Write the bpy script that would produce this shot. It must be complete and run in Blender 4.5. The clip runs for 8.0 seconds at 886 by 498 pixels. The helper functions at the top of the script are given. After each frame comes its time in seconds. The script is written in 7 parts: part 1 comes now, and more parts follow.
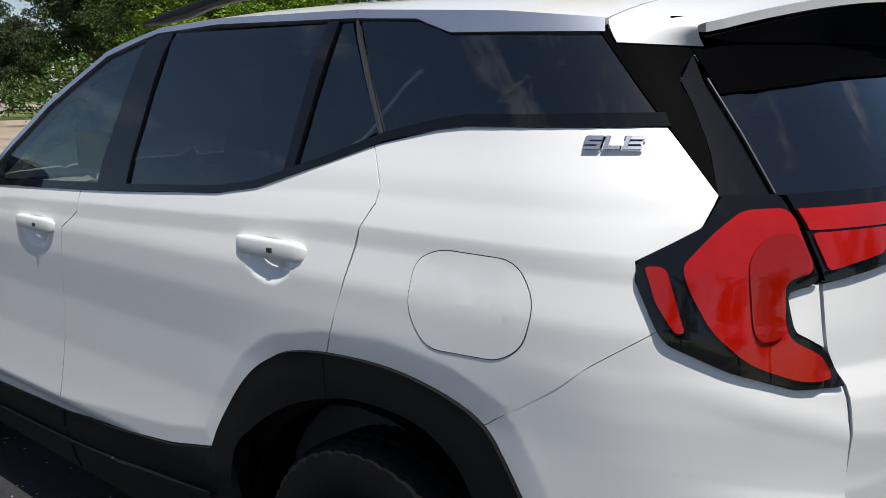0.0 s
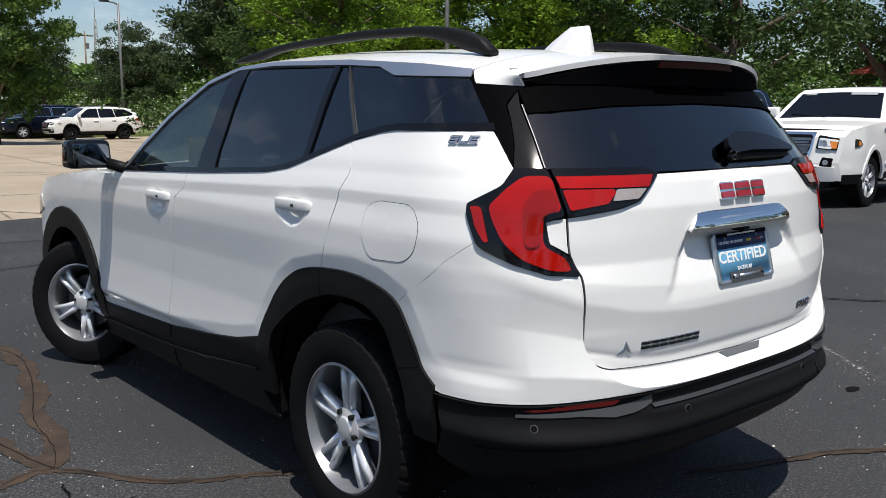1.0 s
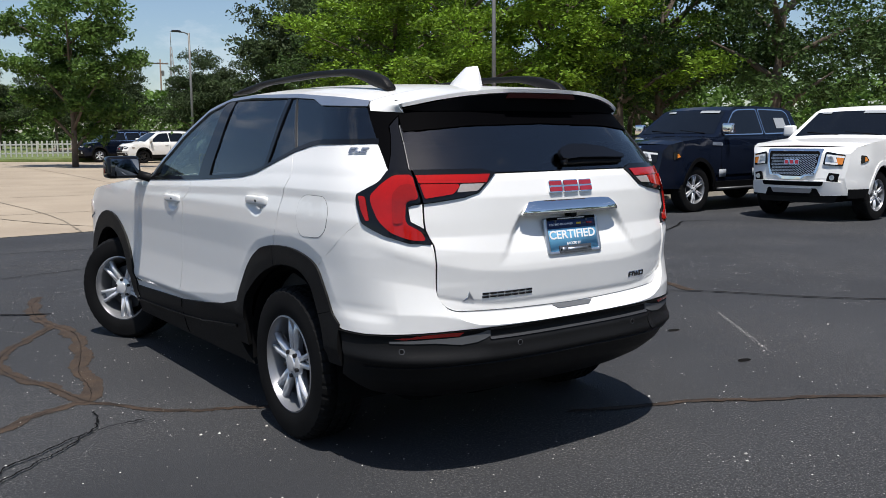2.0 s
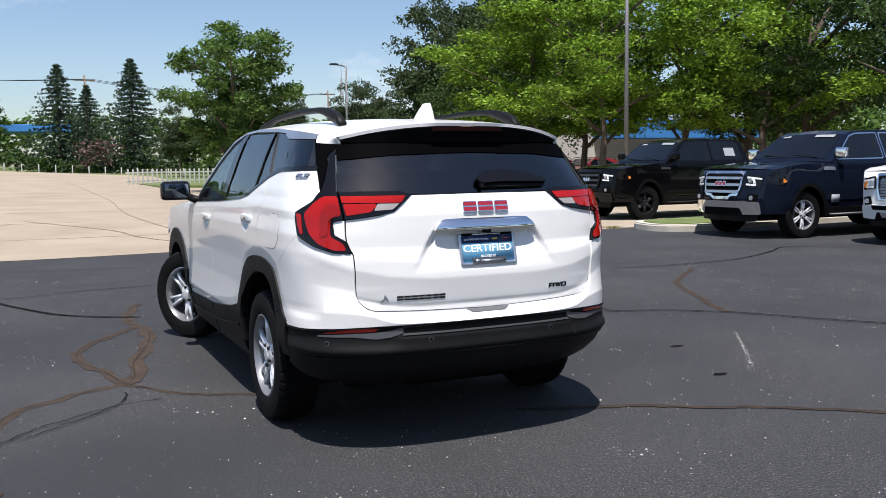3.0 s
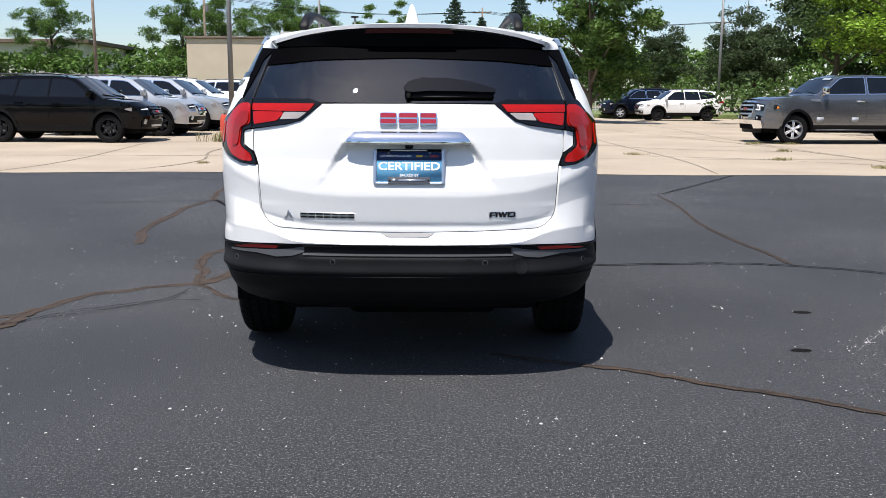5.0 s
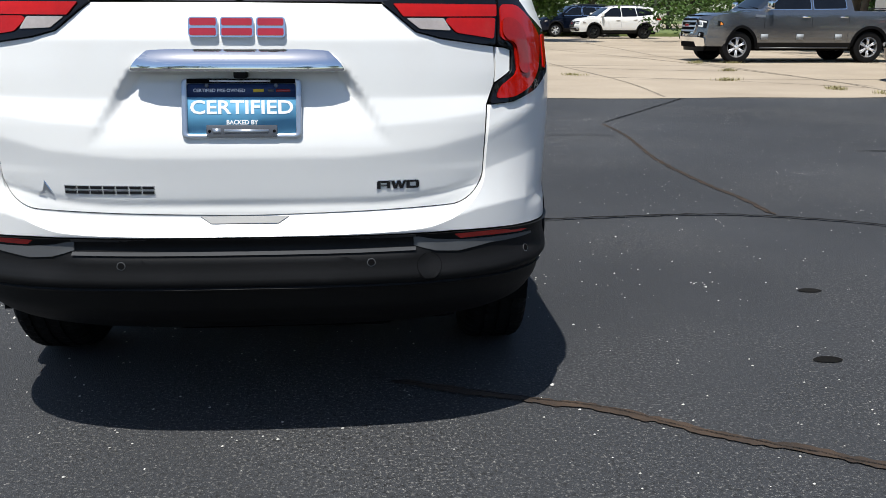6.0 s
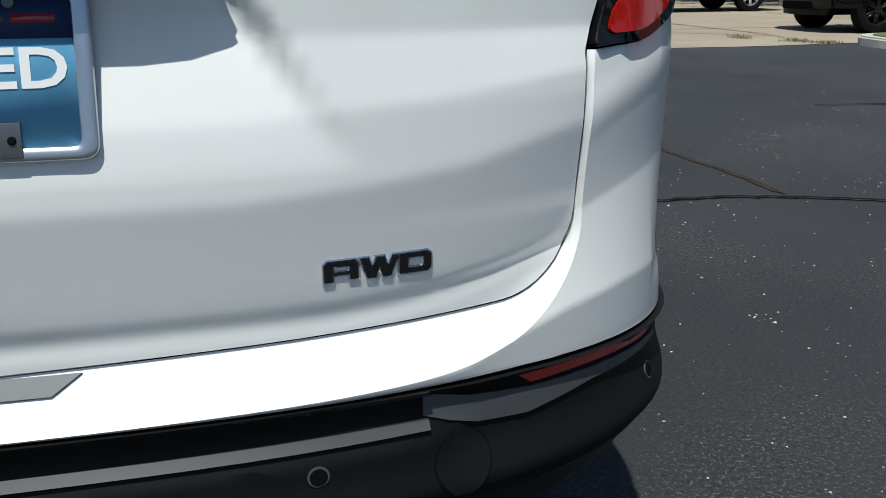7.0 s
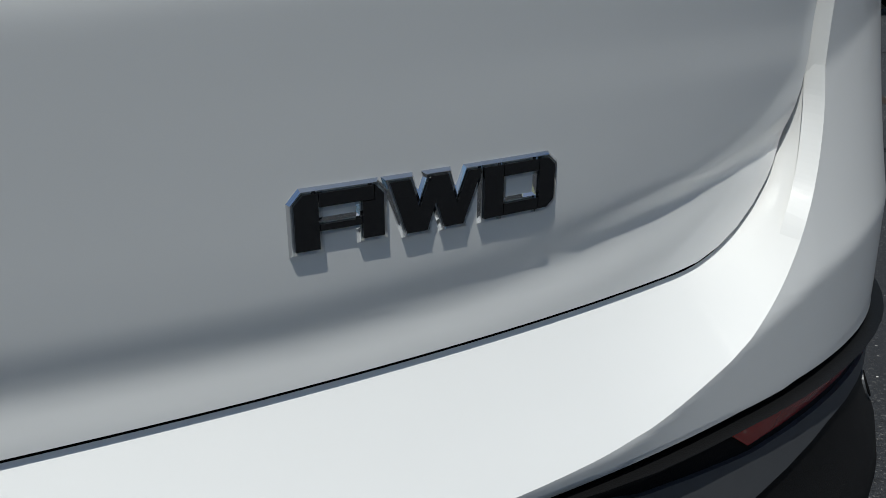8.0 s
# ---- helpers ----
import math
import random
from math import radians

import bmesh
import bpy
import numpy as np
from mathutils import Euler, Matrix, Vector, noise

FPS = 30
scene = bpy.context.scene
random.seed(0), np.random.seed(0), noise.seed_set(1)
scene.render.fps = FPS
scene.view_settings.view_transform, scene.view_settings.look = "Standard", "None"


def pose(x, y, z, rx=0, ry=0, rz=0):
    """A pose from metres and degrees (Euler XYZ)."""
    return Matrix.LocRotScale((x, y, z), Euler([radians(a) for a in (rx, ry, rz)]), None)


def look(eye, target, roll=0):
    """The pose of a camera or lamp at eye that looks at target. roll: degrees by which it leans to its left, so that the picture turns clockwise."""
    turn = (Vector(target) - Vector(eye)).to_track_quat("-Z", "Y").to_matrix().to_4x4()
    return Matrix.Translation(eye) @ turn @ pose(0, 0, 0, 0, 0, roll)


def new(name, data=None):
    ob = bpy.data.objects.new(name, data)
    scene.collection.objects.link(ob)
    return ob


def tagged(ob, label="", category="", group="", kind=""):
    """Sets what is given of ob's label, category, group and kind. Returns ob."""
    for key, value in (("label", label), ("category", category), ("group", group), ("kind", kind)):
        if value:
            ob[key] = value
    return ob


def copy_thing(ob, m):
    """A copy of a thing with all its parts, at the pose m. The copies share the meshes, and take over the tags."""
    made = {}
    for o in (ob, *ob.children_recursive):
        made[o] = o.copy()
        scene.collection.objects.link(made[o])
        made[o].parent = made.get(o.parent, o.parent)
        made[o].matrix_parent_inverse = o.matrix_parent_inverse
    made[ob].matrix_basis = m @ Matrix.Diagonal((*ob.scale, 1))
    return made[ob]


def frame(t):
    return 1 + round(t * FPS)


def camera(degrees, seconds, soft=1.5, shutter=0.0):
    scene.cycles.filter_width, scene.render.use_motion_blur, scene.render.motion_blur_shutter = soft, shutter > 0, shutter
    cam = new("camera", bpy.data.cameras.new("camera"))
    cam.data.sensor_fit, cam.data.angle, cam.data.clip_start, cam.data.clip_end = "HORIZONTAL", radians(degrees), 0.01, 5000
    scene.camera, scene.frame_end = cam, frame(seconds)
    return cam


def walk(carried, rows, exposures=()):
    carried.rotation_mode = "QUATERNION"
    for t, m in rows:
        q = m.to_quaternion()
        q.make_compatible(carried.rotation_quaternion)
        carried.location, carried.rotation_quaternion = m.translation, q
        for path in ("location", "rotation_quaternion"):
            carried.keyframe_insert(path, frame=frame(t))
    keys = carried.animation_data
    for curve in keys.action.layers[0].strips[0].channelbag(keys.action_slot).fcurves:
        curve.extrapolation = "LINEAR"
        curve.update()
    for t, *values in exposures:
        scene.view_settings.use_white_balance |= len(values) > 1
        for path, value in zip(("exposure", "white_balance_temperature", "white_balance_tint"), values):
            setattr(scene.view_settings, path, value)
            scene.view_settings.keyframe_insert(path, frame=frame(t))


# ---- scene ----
cam = camera(53.0, 8.0, soft=0.7)
PATH = [
    (0, (-2.035, -1.279, 1.431), (-0.584, 0.050, 1.076), -1.0),
    (0.2, (-2.116, -1.490, 1.404), (-0.694, -0.115, 1.106), -0.6),
    (0.5, (-2.255, -1.826, 1.381), (-0.878, -0.404, 1.097), 0.1),
    (0.7, (-2.348, -2.064, 1.389), (-0.986, -0.628, 1.103), 0.1),
    (1, (-2.5, -2.429, 1.411), (-1.22, -0.921, 1.112), -0.0),
    (1.2, (-2.607, -2.665, 1.407), (-1.331, -1.153, 1.117), -0.1),
    (1.5, (-2.704, -3.027, 1.398), (-1.474, -1.476, 1.113), -0.1),
    (1.7, (-2.709, -3.286, 1.397), (-1.502, -1.715, 1.124), -0.3),
    (2.8, (-2.231, -4.575, 1.374), (-1.284, -2.824, 1.185), -0.7),
    (3, (-2.068, -4.767, 1.386), (-1.21, -2.97, 1.197), -0.8),
    (3.5, (-1.449, -5.114, 1.358), (-0.815, -3.228, 1.16), -0.8),
    (4, (-0.869, -5.317, 1.354), (-0.437, -3.374, 1.152), 0.2),
    (4.2, (-0.632, -5.288, 1.358), (-0.367, -3.319, 1.123), 0.2),
    (5.3, (0.271, -4.461, 1.230), (0.283, -2.496, 0.859), 0.3),
    (5.5, (0.32, -4.171, 1.219), (0.345, -2.214, 0.81), 0.3),
    (5.8, (0.337, -3.670, 1.215), (0.473, -1.735, 0.728), 0.3),
    (6, (0.339, -3.333, 1.21), (0.5, -1.405, 0.705), 0.3),
    (6.3, (0.305, -2.896, 1.190), (0.512, -0.978, 0.660), 0.2),
    (6.5, (0.284, -2.575, 1.161), (0.569, -0.673, 0.611), 0.1),
    (6.8, (0.284, -2.078, 1.105), (0.678, -0.201, 0.537), -0.2),
    (7, (0.284, -1.797, 1.055), (0.713, 0.065, 0.464), -0.3),
    (7.5, (0.317, -1.435, 0.919), (0.709, 0.417, 0.275), -0.7),
    (7.7, (0.318, -1.312, 0.872), (0.856, 0.513, 0.257), -1.1),
    (8, (0.306, -1.253, 0.857), (0.938, 0.562, 0.231), -1.9),
]
walk(cam, [(t, look(eye, target, roll)) for t, eye, target, roll in PATH],
     [(0, 0.13, 6680, 10), (0.5, 0.28, 6680, 10), (1, 0.28, 6680, 10), (1.5, 0.28, 6630, 10), (3, 0.62, 6530, 13), (4, 0.72, 6480, 13), (5.5, 0.78, 6480, 11), (6, 0.56, 6480, 8), (6.5, 0.34, 6380, 5), (7, 0.03, 6330, 3), (7.5, -0.22, 6330, 3), (8, -0.52, 6360, 5)])

# ---- daylight ----
SUN = Vector((-0.17, -0.33, 1.0)).normalized()
world = bpy.data.worlds.new("sky")
scene.world = world
world.use_nodes = True
wn, wl = world.node_tree.nodes, world.node_tree.links
sky = wn.new("ShaderNodeTexSky")
sky.sky_type, sky.sun_disc = "NISHITA", False
sky.sun_elevation, sky.sun_rotation = math.asin(SUN.z), math.atan2(SUN.x, SUN.y)
sky.air_density, sky.dust_density, sky.ozone_density = 1.0, 0.7, 3.2
# thin summer clouds
wco, wmap, wno = wn.new("ShaderNodeTexCoord"), wn.new("ShaderNodeMapping"), wn.new("ShaderNodeTexNoise")
wmap.inputs["Scale"].default_value = (2.2, 2.2, 4.5)
wno.inputs["Scale"].default_value, wno.inputs["Detail"].default_value, wno.inputs["Roughness"].default_value = 1.6, 8.0, 0.6
wramp, wmix = wn.new("ShaderNodeValToRGB"), wn.new("ShaderNodeMixRGB")
wramp.color_ramp.elements[0].position, wramp.color_ramp.elements[1].position = 0.57, 0.80
wramp.color_ramp.elements[1].color = (0.75, 0.75, 0.75, 1)
wmix.inputs["Color2"].default_value = (9.0, 9.2, 9.6, 1)
wl.new(wco.outputs["Generated"], wmap.inputs[0])
wl.new(wmap.outputs[0], wno.inputs["Vector"])
wl.new(wno.outputs[0], wramp.inputs[0])
wl.new(wramp.outputs[0], wmix.inputs["Fac"])
wl.new(sky.outputs[0], wmix.inputs["Color1"])
wl.new(wmix.outputs[0], wn["Background"].inputs[0])
wn["Background"].inputs[1].default_value = 0.090
sun = new("sun", bpy.data.lights.new("sun", "SUN"))
sun.data.energy, sun.data.angle, sun.data.color = 4.6, radians(0.55), (1.0, 0.97, 0.92)
sun.matrix_world = look(SUN * 60, (0, 0, 0))


# ---- materials ----
def material(name, colour, rough=0.5, metal=0.0, vary=0.10, scale=3.0, fine=60.0, bump=0.0, bump_scale=80.0, coat=0.0, second=None, patch_scale=0.6, random=0.0):
    """A painted, woven, cast or grown surface: colour with two scales of change, fine relief, and a clear coat where it has one."""
    mt = bpy.data.materials.new(name)
    mt.use_nodes = True
    n, l = mt.node_tree.nodes, mt.node_tree.links
    b = n["Principled BSDF"]
    b.inputs["Roughness"].default_value, b.inputs["Metallic"].default_value = rough, metal
    b.inputs["Coat Weight"].default_value, b.inputs["Coat Roughness"].default_value = coat, 0.03
    co = n.new("ShaderNodeTexCoord")
    big, small = n.new("ShaderNodeTexNoise"), n.new("ShaderNodeTexNoise")
    big.inputs["Scale"].default_value, big.inputs["Detail"].default_value = scale, 5.0
    small.inputs["Scale"].default_value, small.inputs["Detail"].default_value = fine, 3.0
    l.new(co.outputs["Object"], big.inputs["Vector"])
    l.new(co.outputs["Object"], small.inputs["Vector"])
    mix = n.new("ShaderNodeMixRGB")
    c2 = second or tuple(min(1.0, c * (1 + 2.2 * vary)) for c in colour)
    mix.inputs["Color1"].default_value, mix.inputs["Color2"].default_value = (*[c * (1 - vary) for c in colour], 1), (*c2, 1)
    add = n.new("ShaderNodeMath")
    add.operation = "MULTIPLY_ADD"
    add.inputs[1].default_value = 0.45
    l.new(small.outputs[0], add.inputs[0])
    half = n.new("ShaderNodeMath")
    half.operation = "MULTIPLY_ADD"
    half.inputs[1].default_value, half.inputs[2].default_value = 1.6, -0.52
    l.new(big.outputs[0], half.inputs[0])
    l.new(half.outputs[0], add.inputs[2])
    add.use_clamp = True
    l.new(add.outputs[0], mix.inputs["Fac"])
    out = mix.outputs[0]
    if random:
        info, hsv, rng = n.new("ShaderNodeNewGeometry"), n.new("ShaderNodeHueSaturation"), n.new("ShaderNodeMapRange")
        rng.inputs["To Min"].default_value, rng.inputs["To Max"].default_value = 1 - random, 1 + random
        l.new(info.outputs["Random Per Island"], rng.inputs["Value"])
        l.new(rng.outputs[0], hsv.inputs["Value"])
        l.new(out, hsv.inputs["Color"])
        out = hsv.outputs[0]
    l.new(out, b.inputs["Base Color"])
    if bump:
        tex, bp = n.new("ShaderNodeTexNoise"), n.new("ShaderNodeBump")
        tex.inputs["Scale"].default_value, tex.inputs["Detail"].default_value = bump_scale, 4.0
        bp.inputs["Strength"].default_value, bp.inputs["Distance"].default_value = bump, 0.01
        l.new(co.outputs["Object"], tex.inputs["Vector"])
        l.new(tex.outputs[0], bp.inputs["Height"])
        l.new(bp.outputs[0], b.inputs["Normal"])
    return mt


def tinted_glass(name, tint, rough=0.0):
    mt = bpy.data.materials.new(name)
    mt.use_nodes = True
    b = mt.node_tree.nodes["Principled BSDF"]
    b.inputs["Base Color"].default_value, b.inputs["Roughness"].default_value = (*tint, 1), rough
    b.inputs["Transmission Weight"].default_value, b.inputs["IOR"].default_value = 1.0, 1.5
    return mt


def lens_plastic(name, tint, rough=0.05):
    """Coloured lamp plastic: clear gloss over a deep, slightly see-through body."""
    mt = material(name, tint, rough, 0.0, 0.22, 5, 90, bump=0.012, bump_scale=25, coat=0.30)
    b = mt.node_tree.nodes["Principled BSDF"]
    b.inputs["Transmission Weight"].default_value, b.inputs["IOR"].default_value = 0.05, 1.42
    return mt


M = dict(
    white=material("white_paint", (0.78, 0.775, 0.76), 0.38, 0.0, 0.012, 0.8, 30, coat=0.6),
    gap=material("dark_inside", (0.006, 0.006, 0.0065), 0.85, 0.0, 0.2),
    # black glass print, darkened further for the spoiler's shadow on it
    frit=material("black_glass_print", (0.0016, 0.0016, 0.002), 0.5, 0.0, 0.05),
    clad=material("black_grained_plastic", (0.0068, 0.0068, 0.0072), 0.5, 0.0, 0.18, 2.5, 220, bump=0.10, bump_scale=900),
    gloss=material("gloss_black", (0.005, 0.005, 0.006), 0.04, 0.0, 0.05),
    pillar=material("satin_black_glass", (0.0025, 0.0025, 0.003), 0.4, 0.0, 0.05),
    # grey for the shade in the white slot under the tailgate
    slotshade=material("grey_recess_trim", (0.095, 0.10, 0.106), 0.5, 0.0, 0.08, 4, 80),
    facet=material("grey_satin_trim", (0.085, 0.088, 0.094), 0.42, 0.2, 0.08, 4, 80),
    satin=material("dark_satin_trim", (0.045, 0.047, 0.052), 0.4, 0.3, 0.08, 4, 80),
    rubber=material("tyre_rubber", (0.0065, 0.0065, 0.0068), 0.66, 0.0, 0.25, 7, 120, bump=0.05, bump_scale=420),
    alloy=material("bright_alloy", (0.74, 0.75, 0.77), 0.20, 0.5, 0.06, 6, 120),
    # the same alloy inside the rim, its shade put into a darker colour
    shadedalloy=material("shaded_alloy", (0.24, 0.245, 0.26), 0.34, 0.6, 0.1, 6, 120),
    darkalloy=material("dark_alloy", (0.03, 0.03, 0.032), 0.3, 0.7, 0.1, 6, 120),
    chrome=material("chrome", (0.86, 0.87, 0.88), 0.05, 1.0, 0.02, 3, 40),
    steel=material("brushed_frame", (0.50, 0.53, 0.58), 0.28, 0.85, 0.06, 5, 200),
    red=lens_plastic("red_lens", (0.31, 0.0042, 0.0012)),
    brakered=material("dark_brake_lens", (0.012, 0.002, 0.002), 0.35, 0.0, 0.1),
    mirror=material("dimmed_mirror", (0.10, 0.115, 0.14), 0.03, 1.0, 0.02, 3, 40),
    deepred=lens_plastic("deep_red_lens", (0.23, 0.0050, 0.0010)),
    clear=lens_plastic("clear_lens", (0.30, 0.27, 0.26)),
    amber=lens_plastic("amber_lens", (0.75, 0.22, 0.03)),
    reflector=material("red_reflector", (0.46, 0.016, 0.012), 0.25, 0.0, 0.1, 30, 300, coat=0.6),
    privacy=tinted_glass("privacy_glass", (0.065, 0.073, 0.085)),
    window=tinted_glass("green_window_glass", (0.30, 0.38, 0.35)),
    darkglass=material("dark_far_glass", (0.004, 0.005, 0.007), 0.03, 0.0, 0.2, 2, 20),
    seat=material("black_seat_cloth", (0.035, 0.035, 0.037), 0.85, 0.0, 0.2, 5, 200, bump=0.2, bump_scale=400),
    liner=material("grey_headliner", (0.30, 0.29, 0.28), 0.9, 0.0, 0.08, 4, 200),
    badge=material("badge_black", (0.012, 0.013, 0.015), 0.12, 0.4, 0.1, 20, 200, coat=1.0),
    badgered=material("badge_red", (0.30, 0.010, 0.018), 0.2, 0.0, 0.08, 20, 200, coat=1.0),
    plateblue=material("plate_sky_blue", (0.13, 0.38, 0.60), 0.6, 0.0, 0.04, 6, 90),
    platenavy=material("plate_navy", (0.012, 0.035, 0.12), 0.6, 0.0, 0.06, 6, 90),
    platewhite=material("plate_white_print", (0.80, 0.80, 0.80), 0.45, 0.0, 0.02, 6, 90),
    plategrey=material("plate_pewter", (0.11, 0.115, 0.125), 0.35, 0.6, 0.12, 20, 200),
    black=material("black_paint", (0.0025, 0.0025, 0.003), 0.06, 0.0, 0.1, 1, 30),
    navy=material("dark_blue_paint", (0.005, 0.008, 0.018), 0.06, 0.2, 0.1, 1, 30),
    silver=material("grey_metallic_paint", (0.15, 0.158, 0.172), 0.26, 0.8, 0.05, 1, 300, coat=1.0),
    pale=material("pale_silver_paint", (0.45, 0.46, 0.47), 0.32, 0.5, 0.05, 1, 300, coat=1.0),
    maroon=material("dark_red_paint", (0.16, 0.012, 0.014), 0.3, 0.1, 0.06, 1, 30, coat=1.0),
    blue=material("blue_paint", (0.03, 0.09, 0.32), 0.3, 0.1, 0.06, 1, 30, coat=1.0),
    sticker=material("paper_sticker", (0.27, 0.29, 0.31), 0.6, 0.0, 0.05, 20, 100),
    yellow=material("yellow_tag", (0.75, 0.52, 0.05), 0.6, 0.0, 0.05, 20, 100),
    grass=material("grass", (0.075, 0.125, 0.028), 0.9, 0.0, 0.3, 2.2, 40, bump=0.6, bump_scale=60, second=(0.16, 0.19, 0.06)),
    kerb=material("kerb_concrete", (0.42, 0.39, 0.33), 0.9, 0.0, 0.14, 3, 60, bump=0.3, bump_scale=90),
    bark=material("bark", (0.085, 0.066, 0.05), 0.95, 0.0, 0.3, 5, 60, bump=0.7, bump_scale=40),
    locust=material("locust_leaves", (0.112, 0.190, 0.016), 0.55, 0.0, 0.5, 0.7, 8, random=0.5),
    leaf=material("broad_leaves", (0.064, 0.116, 0.022), 0.55, 0.0, 0.4, 0.8, 8, random=0.35),
    darkleaf=material("dark_leaves", (0.036, 0.068, 0.015), 0.6, 0.0, 0.25, 0.7, 8, random=0.35),
    needle=material("blue_green_needles", (0.040, 0.066, 0.040), 0.7, 0.0, 0.25, 0.8, 10, random=0.3),
    pine=material("pine_needles", (0.038, 0.058, 0.022), 0.7, 0.0, 0.25, 0.8, 10, random=0.3),
    stucco=material("tan_stucco", (0.46, 0.38, 0.29), 0.9, 0.0, 0.06, 0.5, 30, bump=0.15, bump_scale=40),
    brown=material("brown_brick_wall", (0.12, 0.085, 0.065), 0.9, 0.0, 0.2, 1, 20),
    redroof=material("red_metal_roof", (0.36, 0.075, 0.045), 0.5, 0.2, 0.08, 0.8, 20),
    blueroof=material("blue_awning", (0.04, 0.20, 0.50), 0.6, 0.0, 0.06, 0.8, 20),
    farwall=material("pale_far_wall", (0.50, 0.48, 0.44), 0.9, 0.0, 0.08, 0.3, 8),
    pole=material("galvanised_pole", (0.17, 0.17, 0.165), 0.55, 0.5, 0.15, 3, 60),
    wood=material("weathered_pole_wood", (0.16, 0.12, 0.09), 0.9, 0.0, 0.25, 4, 60),
    redcone=material("red_painted_concrete", (0.52, 0.045, 0.025), 0.75, 0.0, 0.16, 3, 50, bump=0.2, bump_scale=40, second=(0.56, 0.075, 0.04)),
    bush=material("purple_bush_leaves", (0.085, 0.045, 0.04), 0.6, 0.0, 0.25, 0.7, 8, random=0.3),
    scuff=material("grey_scuff", (0.16, 0.155, 0.15), 0.9, 0.0, 0.3, 8, 90),
    fence=material("white_fence", (0.42, 0.42, 0.39), 0.7, 0.0, 0.08, 3, 40),
)
for key in ("locust", "leaf", "darkleaf", "needle", "pine"):
    # leaves let some light through
    ln, ll = M[key].node_tree.nodes, M[key].node_tree.links
    leafy = ln["Principled BSDF"]
    leafy.inputs["Specular IOR Level"].default_value = 0.25
    thin, blend = ln.new("ShaderNodeBsdfTranslucent"), ln.new("ShaderNodeMixShader")
    blend.inputs[0].default_value = 0.26 if key in ("locust", "leaf") else 0.2
    ll.new(leafy.inputs["Base Color"].links[0].from_socket, thin.inputs["Color"])
    ll.new(leafy.outputs[0], blend.inputs[1])
    ll.new(thin.outputs[0], blend.inputs[2])
    ll.new(blend.outputs[0], ln["Material Output"].inputs["Surface"])
for key, gleam in (("clad", 1.24), ("rubber", 1.18), ("gap", 1.08), ("gloss", 1.4), ("pillar", 1.03), ("frit", 1.04), ("brakered", 1.2), ("privacy", 1.8), ("window", 1.6), ("black", 1.3), ("navy", 1.35), ("darkglass", 1.45)):
    M[key].node_tree.nodes["Principled BSDF"].inputs["IOR"].default_value = gleam


# ---- building tools ----
def part(name, bm, mat, parent=None, label="", smooth=True):
    """Links a bmesh as one mesh object, under a thing or a part."""
    me = bpy.data.meshes.new(name)
    bm.normal_update()
    bm.to_mesh(me)
    bm.free()
    me.materials.append(mat)
    if smooth:
        me.polygons.foreach_set("use_smooth", [True] * len(me.polygons))
    if "skin" in me.attributes:
        # shade the outer skin by the true surface, the turned-in edges by their faces
        skin = [Vector(d.vector) for d in me.attributes["skin"].data]
        normals = [Vector()] * len(me.loops)
        for f in me.polygons:
            outer = all(skin[v].length > .5 for v in f.vertices)
            for i, v in zip(f.loop_indices, f.vertices):
                normals[i] = skin[v] if outer else f.normal
        me.normals_split_custom_set(normals)
    ob = new(name, me)
    ob.parent = parent
    return tagged(ob, label)


def share(ob, m, parent=None, label=""):
    """Another object on the same mesh."""
    o = new(ob.name.split(".")[0], ob.data)
    o.matrix_basis, o.parent = m, parent
    return tagged(o, label)


def root(name, label, category, m=None, group="", kind=""):
    ob = new(name)
    ob.empty_display_size = 0.2
    if m is not None:
        ob.matrix_basis = m
    return tagged(ob, label, category, group, kind)


def sharpen(bm, degrees=32):
    for e in bm.edges:
        e.smooth = len(e.link_faces) == 2 and e.calc_face_angle(0) < radians(degrees)


def block(lo, hi, bevel=0.0, segments=2, bm=None, taper=None, m=None):
    """A block from corner to corner, its edges rounded; taper draws in its top."""
    own = bmesh.new()
    bmesh.ops.create_cube(own, size=1)
    for v in own.verts:
        top = v.co.z > 0
        v.co = Vector([lo[i] + (hi[i] - lo[i]) * (v.co[i] + 0.5) for i in range(3)])
        if taper and top:
            cx, cy = (lo[0] + hi[0]) / 2, (lo[1] + hi[1]) / 2
            v.co.x, v.co.y = cx + (v.co.x - cx) * taper[0], cy + (v.co.y - cy) * taper[1]
    if bevel:
        bmesh.ops.bevel(own, geom=own.edges[:], offset=bevel, segments=segments, affect="EDGES", profile=0.6)
    if m is not None:
        bmesh.ops.transform(own, matrix=m, verts=own.verts)
    sharpen(own, 40)
    if bm is None:
        return own
    me = bpy.data.meshes.new("tmp")
    own.to_mesh(me)
    own.free()
    bm.from_mesh(me)
    bpy.data.meshes.remove(me)
    return bm


def lathe(profile, segments=32, axis="X", bm=None, m=None, caps=True):
    """Turns a list of (along, radius) round an axis."""
    bm = bm or bmesh.new()
    rings = []
    for h, r in profile:
        ring = []
        for k in range(segments):
            a = 2 * math.pi * k / segments
            c, s = r * math.cos(a), r * math.sin(a)
            p = Vector((h, c, s)) if axis == "X" else Vector((c, s, h))
            ring.append(bm.verts.new(m @ p if m is not None else p))
        rings.append(ring)
    for a, b in zip(rings, rings[1:]):
        for k in range(segments):
            bm.faces.new((a[k], a[(k + 1) % segments], b[(k + 1) % segments], b[k]))
    for ring in (rings[0], rings[-1]) if caps else ():
        if (ring[0].co - ring[segments // 2].co).length > 1e-4:
            bm.faces.new(ring)
    bmesh.ops.recalc_face_normals(bm, faces=bm.faces)
    sharpen(bm, 40)
    return bm


